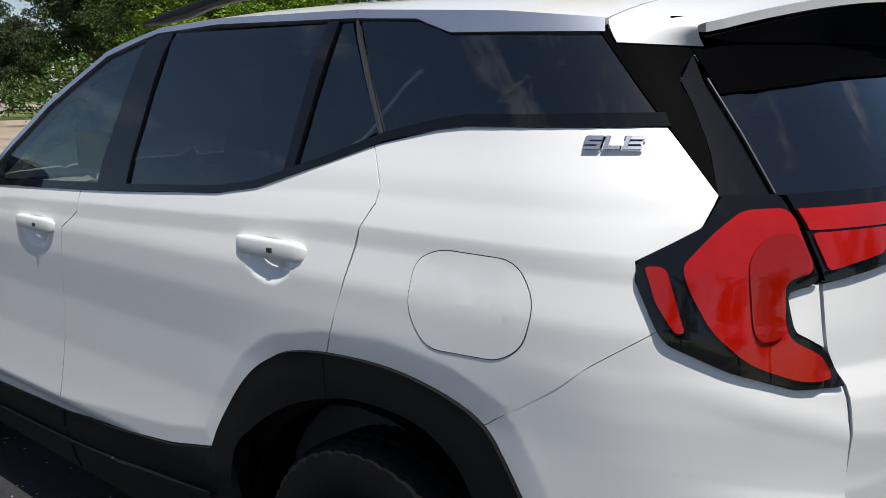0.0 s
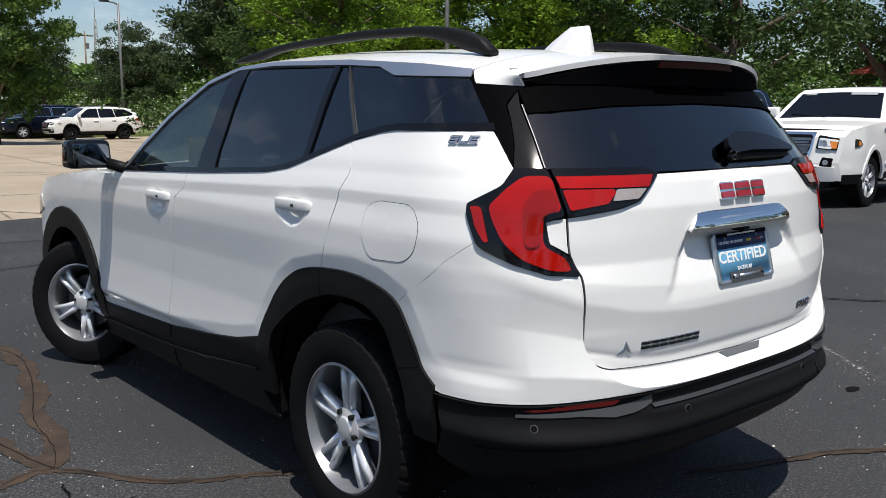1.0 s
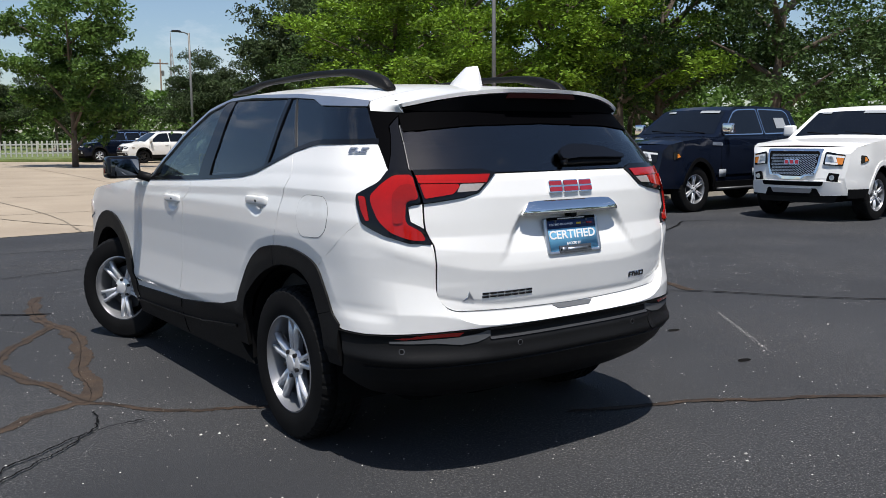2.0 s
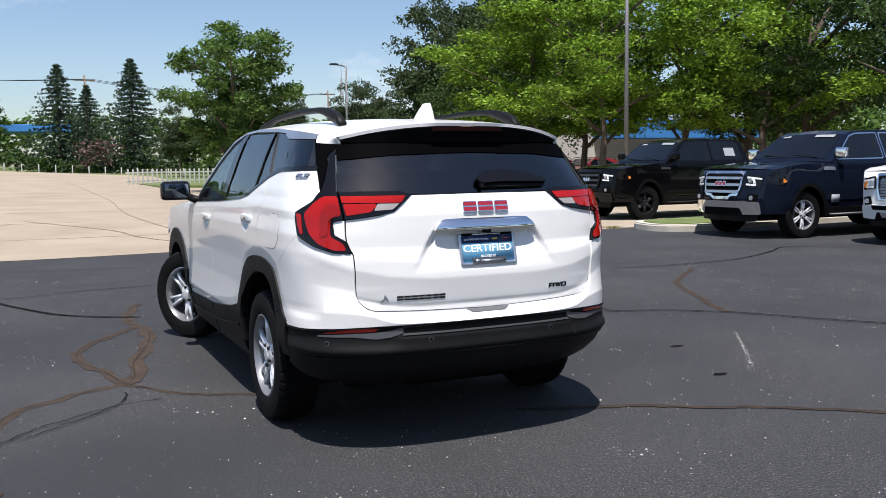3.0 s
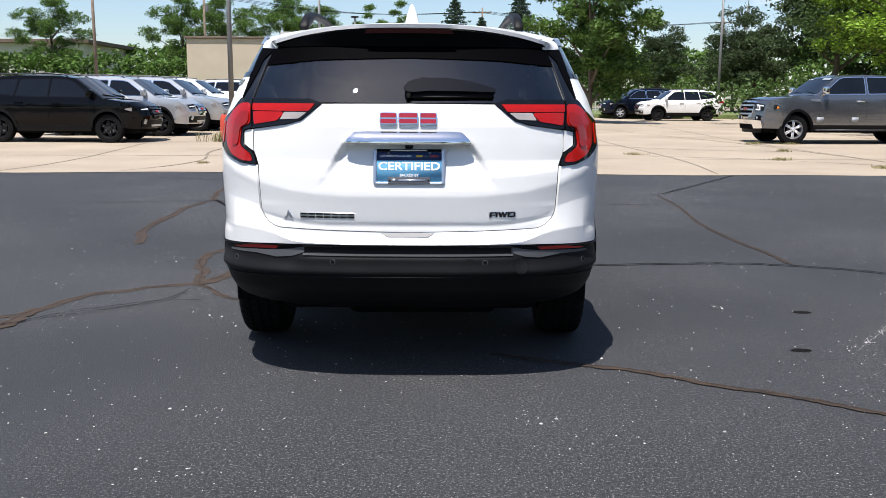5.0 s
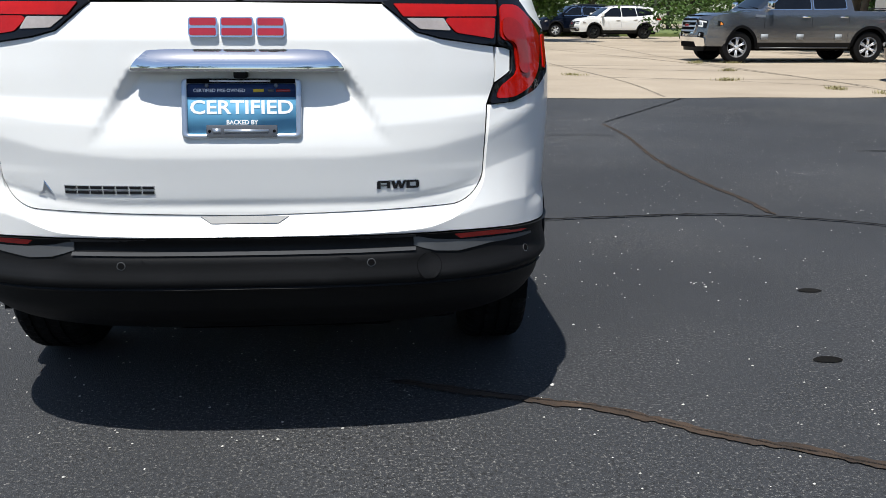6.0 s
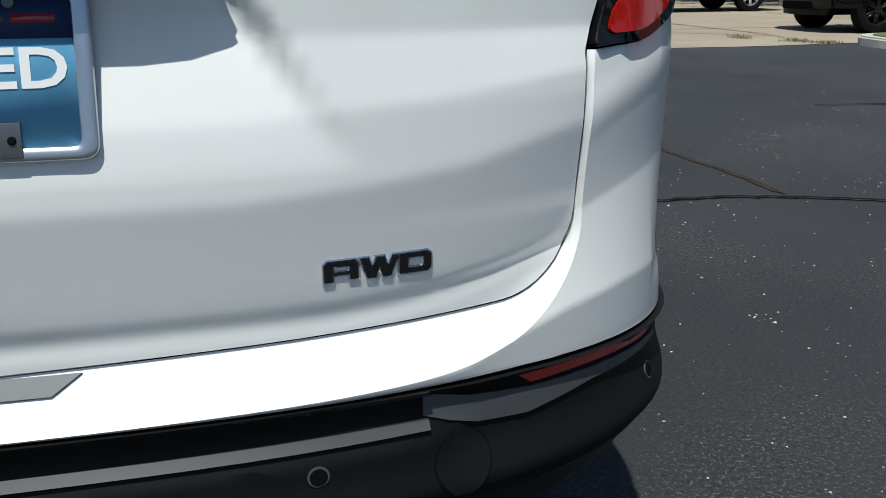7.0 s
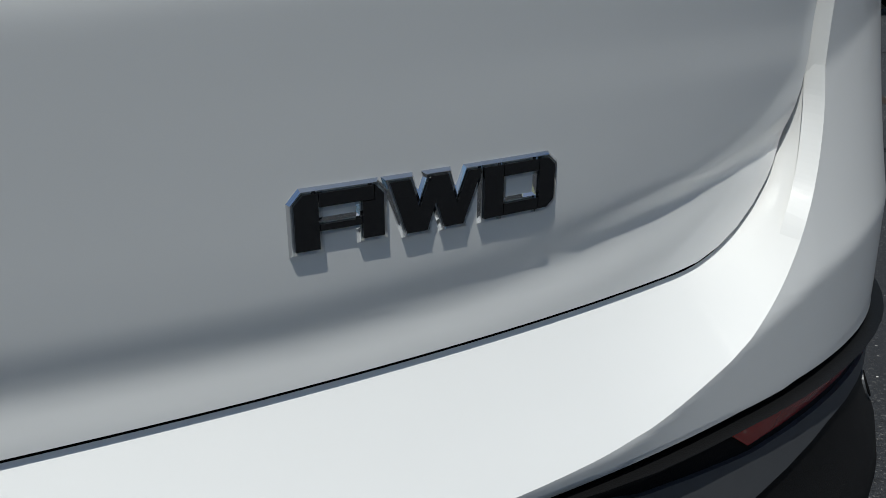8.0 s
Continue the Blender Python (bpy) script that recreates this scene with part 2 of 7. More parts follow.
def tube(points, radius, sides=8, bm=None, ends=None, squash=1.0):
    """A round bar along points; ends gives its radius at the last point."""
    bm = bm or bmesh.new()
    rings, last = [], len(points) - 1
    for i, p in enumerate(points):
        p = Vector(p)
        d = (Vector(points[min(i + 1, last)]) - Vector(points[max(i - 1, 0)])).normalized()
        u = d.cross(Vector((0, 0, 1)) if abs(d.z) < 0.95 else Vector((1, 0, 0))).normalized()
        w = u.cross(d)
        r = radius if ends is None else radius + (ends - radius) * i / max(1, last)
        rings.append([bm.verts.new(p + r * (math.cos(a) * u + squash * math.sin(a) * w)) for a in [2 * math.pi * k / sides for k in range(sides)]])
    for a, b in zip(rings, rings[1:]):
        for k in range(sides):
            bm.faces.new((a[k], a[(k + 1) % sides], b[(k + 1) % sides], b[k]))
    bm.faces.new(rings[0][::-1])
    bm.faces.new(rings[-1])
    return bm


def rounded(poly, r, n=5):
    """The outline with its corners rounded."""
    out, k = [], len(poly)
    for i in range(k):
        p, a, b = Vector(poly[i]), Vector(poly[i - 1]), Vector(poly[(i + 1) % k])
        da, db = a - p, b - p
        q = min(r, da.length * 0.45, db.length * 0.45)
        s, e = p + da.normalized() * q, p + db.normalized() * q
        for j in range(n + 1):
            t = j / n
            out.append(tuple(s * (1 - t) ** 2 + p * 2 * t * (1 - t) + e * t * t))
    return out


def shrunk(poly, d):
    """The outline drawn in by d."""
    k, out = len(poly), []
    area = sum(poly[i][0] * poly[(i + 1) % k][1] - poly[(i + 1) % k][0] * poly[i][1] for i in range(k))
    s = 1 if area > 0 else -1
    for i in range(k):
        p, a, b = Vector(poly[i]), Vector(poly[i - 1]), Vector(poly[(i + 1) % k])
        e, f = (p - a).normalized(), (b - p).normalized()
        n1, n2 = Vector((-e.y, e.x)) * s, Vector((-f.y, f.x)) * s
        m = n1 + n2
        m = m / max(0.35, m.length_squared / 2) if m.length > 1e-6 else n1
        out.append(tuple(p + m * d))
    return out


def sheet(poly, where, step=0.05, off=0.0, thick=0.012, solid=False, middle=Vector((0, 1.2, 0.8)), face=None, fine=False, extra=()):
    """Fills an outline in the plane, bends it onto the surface where(u, v), lifts it by off and gives it an edge of some thickness, along the normals of face where that is smoother."""
    bm = bmesh.new()
    line = [p for k, p in enumerate(poly) if math.hypot(p[0] - poly[k - 1][0], p[1] - poly[k - 1][1]) > 1e-6]
    bm.faces.new([bm.verts.new((p[0], p[1], 0)) for p in line])
    bm.normal_update()
    if len(line) > 8:
        bmesh.ops.triangulate(bm, faces=bm.faces[:], quad_method="BEAUTY", ngon_method="BEAUTY")
    for axis in (0, 1):
        lo, hi = min(p[axis] for p in poly), max(p[axis] for p in poly)
        st = step if isinstance(step, (int, float)) else step[axis]
        n = int((hi - lo) / st)
        for k in range(1, n + 1):
            at = lo + (hi - lo) * k / (n + 1)
            bmesh.ops.bisect_plane(bm, geom=bm.verts[:] + bm.edges[:] + bm.faces[:], dist=1e-5,
                                   plane_co=(at, 0, 0) if axis == 0 else (0, at, 0), plane_no=(1, 0, 0) if axis == 0 else (0, 1, 0))
    for at in extra:
        bmesh.ops.bisect_plane(bm, geom=bm.verts[:] + bm.edges[:] + bm.faces[:], dist=1e-5, plane_co=(at, 0, 0), plane_no=(1, 0, 0))
    normals, h, skin = {}, 0.004, bm.verts.layers.float_vector.new("skin") if fine else None
    face = face or where
    for v in bm.verts:
        u, w = v.co.x, v.co.y
        p = where(u, w)
        n = (face(u + h, w) - face(u - h, w)).cross(face(u, w + h) - face(u, w - h))
        n = n.normalized() if n.length > 1e-12 else Vector((0, -1, 0))
        if n.dot(p - Vector((middle.x, min(max(p.y, -0.25 + middle.y - 1.2), middle.y + 1.6), middle.z))) < 0:
            n = -n
        normals[v] = n
        v.co = p + n * off
        if fine:
            e = 0.0050
            true = (where(u + e, w) - where(u - e, w)).cross(where(u, w + e) - where(u, w - e)).normalized()
            v[skin] = true if true.dot(n) > 0 else -true
    for f in bm.faces:
        f.normal_update()
        if f.normal.dot(sum((v[skin] if fine else normals[v] for v in f.verts), Vector())) < 0:
            f.normal_flip()
    rim = [e for e in bm.edges if e.is_boundary]
    under = {}
    for v in list(normals):
        if solid or any(e.is_boundary for e in v.link_edges):
            under[v] = bm.verts.new(v.co - normals[v] * thick)
    faces = bm.faces[:]
    for e in rim:
        f = e.link_faces[0]
        lp = next(l for l in f.loops if l.edge == e)
        a, b = lp.vert, lp.link_loop_next.vert
        for q in bm.faces.new((b, a, under[a], under[b])).edges:
            q.smooth = False
    if solid:
        for f in faces:
            bm.faces.new([under[v] for v in reversed(f.verts)])
    return bm


def mirrored(ob, parent=None, name=None):
    """The same part on the car's other side."""
    bm = bmesh.new()
    bm.from_mesh(ob.data)
    skin = bm.verts.layers.float_vector.get("skin")
    for v in bm.verts:
        v.co.x = -v.co.x
        if skin:
            v[skin] = (-v[skin].x, v[skin].y, v[skin].z)
    bmesh.ops.reverse_faces(bm, faces=bm.faces)
    o = part(name or ob.name.split(".")[0], bm, ob.data.materials[0], parent or ob.parent, ob.get("label", ""))
    return o


def letters(text, size, mat, parent, m, depth=0.0004, name="lettering", width=None, label="", bold=0.0):
    """Printed words as a mesh of their own, centred, in the plane of m (x along the words, y up)."""
    cu = bpy.data.curves.new("type", "FONT")
    cu.body, cu.size, cu.align_x, cu.align_y, cu.extrude, cu.resolution_u, cu.offset = text, size, "CENTER", "CENTER", depth, 3, bold
    tmp = new("type", cu)
    me = bpy.data.meshes.new_from_object(tmp.evaluated_get(bpy.context.evaluated_depsgraph_get()))
    bpy.data.objects.remove(tmp)
    bm = bmesh.new()
    bm.from_mesh(me)
    bpy.data.meshes.remove(me)
    lo, hi = min(v.co.x for v in bm.verts), max(v.co.x for v in bm.verts)
    k = width / (hi - lo) if width else 1
    for v in bm.verts:
        v.co = m @ Vector((v.co.x * k, v.co.y, v.co.z))
    return part(name, bm, mat, parent, label, smooth=False)


# ---- the white car's skin: x right, y ahead, z up, rear axle over y = 0 ----
HALF = ([.18, .30, .42, .488, .507, .55, .70, .85, .98, 1.06, 1.12, 1.20, 1.27, 1.33, 1.45, 1.575, 1.62, 1.66],
        [.80, .855, .883, .888, .904, .9025, .8985, .902, .911, .910, .897, .880, .860, .835, .790, .735, .690, .60])
TAIL = ([.22, .30, .36, .42, .493, .507, .545, .58, .63, .66, .690, .714, .732, .755, .846, .92, 1.0, 1.08, 1.15, 1.22, 1.26, 1.35, 1.45, 1.55, 1.62, 1.66],
        [-.58, -.74, -.85, -.925, -.974, -.996, -.984, -.9815, -.980, -.972, -.9425, -.9395, -.9455, -.9485, -.958, -.952, -.935, -.930, -.925, -.905, -.885, -.820, -.740, -.660, -.60, -.55])
NOSE = ([.2, .3, .45, .7, .9, .98, 1.05, 1.12, 1.3, 1.66], [3.35, 3.50, 3.60, 3.64, 3.61, 3.55, 3.45, 3.40, 3.40, 3.40])
CORNER, ARC = 0.60, 1.25
_zz = np.arange(0.1, 1.8, 0.004)


def _soft(table, width):
    g = np.exp(-0.5 * (np.arange(-12, 13) * 0.004 / width) ** 2)
    return _zz[12:-12], np.convolve(np.interp(_zz, *table), g / g.sum(), "valid")


HALF, TAIL, NOSE = _soft(HALF, 0.010), _soft(TAIL, 0.0035), _soft(NOSE, 0.02)
_th = np.linspace(0, math.pi / 2, 400)
_sx, _sy = np.sin(_th) ** (2 / 3), np.cos(_th) ** (2 / 3)
_len = np.concatenate([[0], np.cumsum(np.hypot(np.diff(_sx) * 0.9, np.diff(_sy) * CORNER))])
_len /= _len[-1]


def half_width(z):
    return float(np.interp(z, *HALF))


def tail_y(z):
    return float(np.interp(z, *TAIL))


# the sharp line where the bumper's ledge meets its upright face, from the middle round to the lamp
LIP = np.array([(0, .6365), (.20, .637), (.36, .639), (.45, .643), (.51, .6505)]
               + [(.5575 + r * math.sin(radians(b)), .7995 - r * math.cos(radians(b))) for b, r in ((0, .1345), (6, .1295), (12, .125), (20, .120), (28, .1160), (37, .1125), (46, .1100), (55, .1085), (65, .1075), (76, .1070), (88, .1066))]
               + [(.6672, .850), (.6735, .93), (.6775, .990)])


def climbing(x):
    """How far the gate's upper crease climbs towards its sides and on round the corner."""
    return float(np.interp(x, [0.28, 0.395, 0.517, 0.60, 0.66, 0.72, 0.80, 0.88], [0.0, 0.008, 0.020, 0.040, 0.052, 0.079, 0.108, 0.150]))


def upright(x, z):
    """The bumper's upright face: a slightly hollow corner over a sharp crease."""
    peak = float(np.interp(x, [0.45, 0.50, 0.58, 0.64, 0.73], [0.645, 0.647, 0.675, 0.690, 0.699]))
    crest = 0.846 + climbing(x)
    valley = peak + 0.50 * (crest - peak)
    if z < peak:
        return -0.9805 - 0.003 * (z - 0.632) / (peak - 0.632)
    if z < valley:
        f = (z - peak) / (valley - peak)
        return -0.9835 + 0.0260 * f * (1.25 - 0.25 * f)
    f = (z - valley) / (crest - valley)
    under = -0.9575 - 0.0045 * min(f, 1.3) ** 2 * (2 - min(f, 1.3))
    over = -0.962 + (tail_y(1.08) + 0.962) * (z - crest) / (1.08 - crest)
    t = min(1.0, max(0.0, (z - crest + 0.035) / 0.07))
    return under + (over - under) * t * t * (3 - 2 * t)


def hollow(x, z, only=None):
    """How far the tailgate is pressed in round the number plate, and how the bumper's ledge, corner and long groove stand off the plain tail."""
    x, d = abs(x), 0.0
    up = min(climbing(x), 0.052) * min(1.0, max(0.0, (z - 0.75) / 0.07), max(0.0, (1.0 - z) / 0.07))
    # the lower crease climbs as well, along the gate's rounded corner
    up += float(np.interp(x, [0.36, 0.44, 0.50, 0.56, 0.62, 0.66], [0, 0.005, 0.013, 0.026, 0.045, 0.060])) * min(1.0, max(0.0, (0.80 - z) / 0.06))
    d += tail_y(max(z - up, 0.697) if z > 0.66 and only != "corner" else z) - tail_y(z)
    if 0.86 < z < 1.10:
        edge = 0.275 + (1.075 - z) * 0.65
        fall = min(1.0, (1.10 - z) / 0.02) * min(1.0, max(0.0, (z - 0.87) / 0.17)) ** 1.3
        t = min(1.0, max(0.0, (edge + 0.012 - x) / 0.045))
        d += 0.030 * fall * t * t * (3 - 2 * t)
    if 0.632 < z < 1.08:
        qx, qz = x - 0.5575 - min(0.012, max(0.0, z - 0.80) * 0.06), 0.1 + float(np.interp(x, [0, 0.333, 0.5575], [0.6852, 0.6927, 0.6995])) - z
        gap = (math.hypot(qx, qz) if qx > 0 and qz > 0 else max(qx, qz)) - 0.1
        if only == "corner" or (gap > 0.0 and not only):
            p, e = LIP[:-1], LIP[1:] - LIP[:-1]
            t = np.clip(((x - p[:, 0]) * e[:, 0] + (z - p[:, 1]) * e[:, 1]) / (e ** 2).sum(1), 0, 1)
            far = np.hypot(x - p[:, 0] - t * e[:, 0], z - p[:, 1] - t * e[:, 1])
            k = int(far.argmin())
            inside = far[k] if e[k, 0] * (z - p[k, 1]) - e[k, 1] * (x - p[k, 0]) > 0 else -far[k]
            if not only and inside > 0:
                brim = tail_y(max(z - up, 0.697)) + 0.003
                face = brim + (upright(p[k, 0] + t[k] * e[k, 0], p[k, 1] + t[k] * e[k, 1]) - brim) * gap / max(0.004, gap + inside)
            else:
                face = upright(x, z)
            keep = min(1.0, max(0.0, (0.885 - x) / 0.09)) * max(min(1.0, max(0.0, (0.985 - z) / 0.015)), min(1.0, max(0.0, (x - 0.70) / 0.02)))
            d += keep * (face - tail_y(z) - d)
    if 0.585 < z < 0.632 and x < 0.50:
        t = min(1.0, (z - 0.585) / 0.007, (0.632 - z) / 0.007) * min(1.0, (0.50 - x) / 0.05)
        d += 0.018 * t
    return d


# the line where white paint meets black cladding, from the bumper over the rear wheel to the front door
HEM = np.array([(-.95, .628), (-.66, .613), (-.53, .618), (-.44, .670), (-.378, .785), (-.333, .850), (-.245, .884), (-.10, .907), (.08, .900), (.25, .863), (.35, .806), (.448, .700), (.535, .576), (.72, .536), (1.34, .470), (2.30, .438)])


def flare(y, z):
    """The skin swells towards a crease that follows the cladding a hand's breadth above it."""
    if z > 1.15 or z < 0.40 or y > 2.3:
        return 0.0
    p, q = HEM[:-1], HEM[1:]
    e = q - p
    t = np.clip(((y - p[:, 0]) * e[:, 0] + (z - p[:, 1]) * e[:, 1]) / (e ** 2).sum(1), 0, 1)
    r = float(np.hypot(y - p[:, 0] - t * e[:, 0], z - p[:, 1] - t * e[:, 1]).min())
    wide = float(np.interp(y, [-.45, -.33, .1, .5], [.066, .066, .052, .050]))
    top = float(np.interp(z, [.95, 1.15], [1, 0]))
    return 0.0045 * top * (r / wide if r < wide else math.exp(-((r - wide) / 0.085)))


def swell(y, z):
    """The shoulder line, rising towards the tail, and the crease over the cladding."""
    if y < -0.66:
        return 0.0
    over = z - float(np.interp(y, [-0.60, 0.08, 0.34, 1.77, 2.4], [1.172, 1.174, 1.160, 1.115, 1.09]))
    line = 0.0060 * max(0.0, 1 - (over / 0.060 if over > 0 else -over / 0.040))
    return line * min(1.0, (y + 0.66) / 0.06) + flare(y, z) * min(1.0, max(0.0, y + 0.62) / 0.2)


def on_side(y, z, side=-1):
    """The body's flank at a place along the car and a height."""
    w, y0, y1 = half_width(z), tail_y(z) + CORNER, float(np.interp(z, *NOSE)) - 0.55
    if y < y0:
        w *= max(0.0, 1 - min(1.0, (y0 - y) / CORNER) ** 3) ** (1 / 3)
    elif y > y1:
        w *= max(0.0, 1 - min(1.0, (y - y1) / 0.55) ** 2.6) ** (1 / 2.6)
    w += swell(y, z)
    for cy, cz in ((0.262, 1.076), (1.41, 1.034)):
        r = math.hypot((y - cy) / 0.080, (z - cz) / 0.048)
        if r < 1:
            w -= 0.030 * (1 - r * r) ** 1.3
    return Vector((side * w, y, z))


def on_tail(x, z):
    """The body's rear face at a place across the car and a height."""
    w = half_width(z)
    return Vector((x, hollow(x, z) + tail_y(z) + CORNER - CORNER * max(0.0, 1 - min(1.0, abs(x) / w) ** 3) ** (1 / 3), z))


def on_wrap(a, z, only=None):
    """The body's skin by the way a round it from the middle of the rear (right positive), and a height."""
    t, s = abs(a) / ARC, -1 if a < 0 else 1
    if t <= 1:
        x = half_width(z) * float(np.interp(t, _len, _sx))
        if t > 0.6:
            y = tail_y(z) + CORNER - CORNER * float(np.interp(t, _len, _sy))
            x += swell(y, z) * min(1.0, (t - 0.6) / 0.2)
        return Vector((s * x, hollow(x, z, only) + tail_y(z) + CORNER - CORNER * float(np.interp(t, _len, _sy)), z))
    return on_side(tail_y(z) + CORNER + abs(a) - ARC, z, s)


def on_corner(a, z):
    return on_wrap(a, z, "corner")


def on_gate(a, z):
    return on_wrap(a, z, "gate")


def plain_tail(x, z):
    """The rear face without its hollows and ledges."""
    return Vector((x, tail_y(z) + CORNER - CORNER * max(0.0, 1 - min(1.0, abs(x) / half_width(z)) ** 3) ** (1 / 3), z))


def plain_wrap(a, z):
    """The skin round the rear without its hollows and ledges."""
    t, s = abs(a) / ARC, -1 if a < 0 else 1
    if t <= 1:
        return Vector((s * half_width(z) * float(np.interp(t, _len, _sx)), tail_y(z) + CORNER - CORNER * float(np.interp(t, _len, _sy)), z))
    return on_side(tail_y(z) + CORNER + abs(a) - ARC, z, s)


def on_skirt(a, z):
    """The lower bumper, set back under the painted edge towards the corners."""
    p, q = on_wrap(a, z), plain_wrap(a + 0.004, z) - plain_wrap(a - 0.004, z)
    hem = float(np.interp(abs(p.x), [0.0, 0.576, 0.70, 0.84], [0.632, 0.629, 0.623, 0.608]))
    deep = 0.012 * min(1.0, max(0.0, (abs(p.x) - 0.45) / 0.05)) * min(1.0, max(0.0, (hem - z) / 0.006)) * min(1.0, max(0.0, (z - 0.50) / 0.06))
    return p + Vector((-q.y, q.x, 0)).normalized() * (deep - 0.0045)


def wrap_x(x, z):
    """The way round the body to a place across the car."""
    return math.copysign(ARC * float(np.interp(min(1, abs(x) / half_width(z)), _sx, _len)), x)


def wrap_y(y, z, side=-1):
    """The way round the body to a place along the car's flank."""
    y0 = tail_y(z) + CORNER
    if y >= y0:
        return side * (ARC + y - y0)
    return side * ARC * float(np.interp(min(1, (y0 - y) / CORNER), _sy[::-1], _len[::-1]))


def WX(x, z):
    return wrap_x(x, z), z


def WY(y, z):
    return wrap_y(y, z, -1), z


ROOF_Y = [-.78, -.74, -.60, -.43, -.247, .169, .694, .964, 1.193, 1.487, 1.68, 1.84, 2.1, 2.4]
ROOF_X = [.60, .612, .635, .678, .712, .712, .695, .703, .745, .805, .857, .881, .893, .90]
ROOF_Z = [1.495, 1.50, 1.513, 1.546, 1.568, 1.599, 1.615, 1.607, 1.553, 1.408, 1.275, 1.16, 1.14, 1.12]
CROWN = ([-.78, -.74, -.6, -.43, -.3, 0, .5, 1.0, 1.3, 1.5, 1.8, 2.25, 2.4], [1.572, 1.585, 1.607, 1.622, 1.633, 1.652, 1.672, 1.668, 1.645, 1.56, 1.39, 1.15, 1.13])


def on_roof(u, y):
    """Roof and windscreen: u from -1 at the left edge to 1 at the right, and the place along the car."""
    xe, ze, zc = float(np.interp(y, ROOF_Y, ROOF_X)), float(np.interp(y, ROOF_Y, ROOF_Z)), float(np.interp(y, *CROWN))
    return Vector((u * xe, y, ze + (zc - ze) * (1 - min(1.0, abs(u)) ** 2.6)))


def on_bonnet(u, y):
    z = float(np.interp(y, [2.2, 2.8, 3.2, 3.5], [1.14, 1.075, 1.025, 0.965]))
    return Vector((u * abs(on_side(min(y, 3.33), z).x), y, z + 0.035 * (1 - u * u)))


def on_front(x, z):
    w, y1 = half_width(z), float(np.interp(z, *NOSE)) - 0.55
    return Vector((x, y1 + 0.55 * max(0.0, 1 - min(1.0, abs(x) / w) ** 2.6) ** (1 / 2.6), z))


# ---- the white car ----
car = root("suv", "clean white compact SUV with black lower cladding parked on asphalt", "car")


def panel(name, poly, where, mat, off=0.0, thick=0.012, step=0.05, both=True, label="", solid=False, parent=None, fine=False, extra=()):
    face = {on_wrap: plain_wrap, on_gate: plain_wrap, on_skirt: plain_wrap, on_tail: plain_tail}.get(where)
    ob = part(name, sheet(poly, where, step, off, thick, solid, face=face, fine=fine, extra=extra), M[mat], parent or car, label)
    if both:
        mirrored(ob, parent)
    return ob


def evened(half):
    """An outline over both sides from its left half, which runs from the middle at the top round to the middle at the bottom."""
    return half + [(-u, v) for u, v in reversed(half)]


SEAM = [(-.03, 1.285), (-.048, 1.245), (-.045, 1.218), (-.012, 1.166), (.022, 1.05), (.055, .965), (.083, .903)]
BELT = [(-.005, 1.326), (.13, 1.285), (.34, 1.225), (.48, 1.205), (.92, 1.181), (1.14, 1.172)]
MID = [(1.15, 1.11), (1.235, 1.06), (1.27, .90), (1.29, .81), (1.305, .726), (1.352, .55), (1.384, .455)]
ARCH = [(.53, .578), (.455, .69), (.35, .81), (.25, .868), (.083, .903)]
FRONT_SEAM = [(2.03, 1.125), (2.045, .97), (2.10, .80), (2.19, .60), (2.30, .44)]

# flanks
quarter = [WY(-.005, 1.326), WY(-.16, 1.357), WY(-.23, 1.364), WY(-.585, 1.366), WY(-.685, 1.264), WY(-.676, 1.217), WY(-.60, 1.167), WY(-.602, 1.138),
           WY(-.641, 1.065), WY(-.333, .85), WY(-.265, .862), WY(-.11, .898), WY(0, .906)] + [WY(*q) for q in reversed(SEAM)]
panel("quarter_panel", shrunk(quarter, .0012), on_wrap, "white", step=(.020, .009), fine=True)
panel("rear_door", shrunk(BELT + MID + [(.72, .538)] + ARCH + SEAM[::-1][1:], .0018), on_side, "white", step=(.018, .009), fine=True)
panel("front_door", shrunk([(1.14, 1.172), (1.84, 1.148)] + FRONT_SEAM + MID[::-1], .0018), on_side, "white", step=(.025, .010), fine=True)
front_arch = [(2.725 + .535 * math.cos(a), .385 + .515 * math.sin(a)) for a in [radians(d) for d in range(15, 172, 12)]]
panel("front_fender", shrunk([FRONT_SEAM[0], (2.25, 1.128), (2.8, 1.072), (3.2, 1.022), (3.34, .975)] + [(3.36, .7)] + front_arch + [(2.20, .44)] + FRONT_SEAM[:0:-1][1:], .0018), on_side, "white", step=.06)
panel("body_side", [(-.45, 1.30), (-.1, 1.30), (.45, 1.17), (1.9, 1.12), (2.15, 1.0), (2.2, .5), (.5, .5), (.45, .75), (.0, .86), (-.3, .78), (-.45, .9)], on_side, "gap", off=-.022, step=.08)
panel("fuel_door", rounded([(-.168, 1.125), (-.225, 1.150), (-.395, 1.149), (-.442, 1.085), (-.422, 1.01), (-.372, .978), (-.205, .970), (-.158, 1.03)], .05), on_side, "white", off=.0012, step=.03)
panel("fuel_door_seam", shrunk(rounded([(-.168, 1.125), (-.225, 1.150), (-.395, 1.149), (-.442, 1.085), (-.422, 1.01), (-.372, .978), (-.205, .970), (-.158, 1.03)], .05), -.0016), on_side, "gap", off=.0006, step=.03)

def turned_corner(r):
    """The tailgate's lower corner, from under it to its side."""
    return [WX(-.5575 - r * math.sin(a), .7995 - r * math.cos(a)) for a in [math.pi / 2 * k / 9 for k in range(10)]]


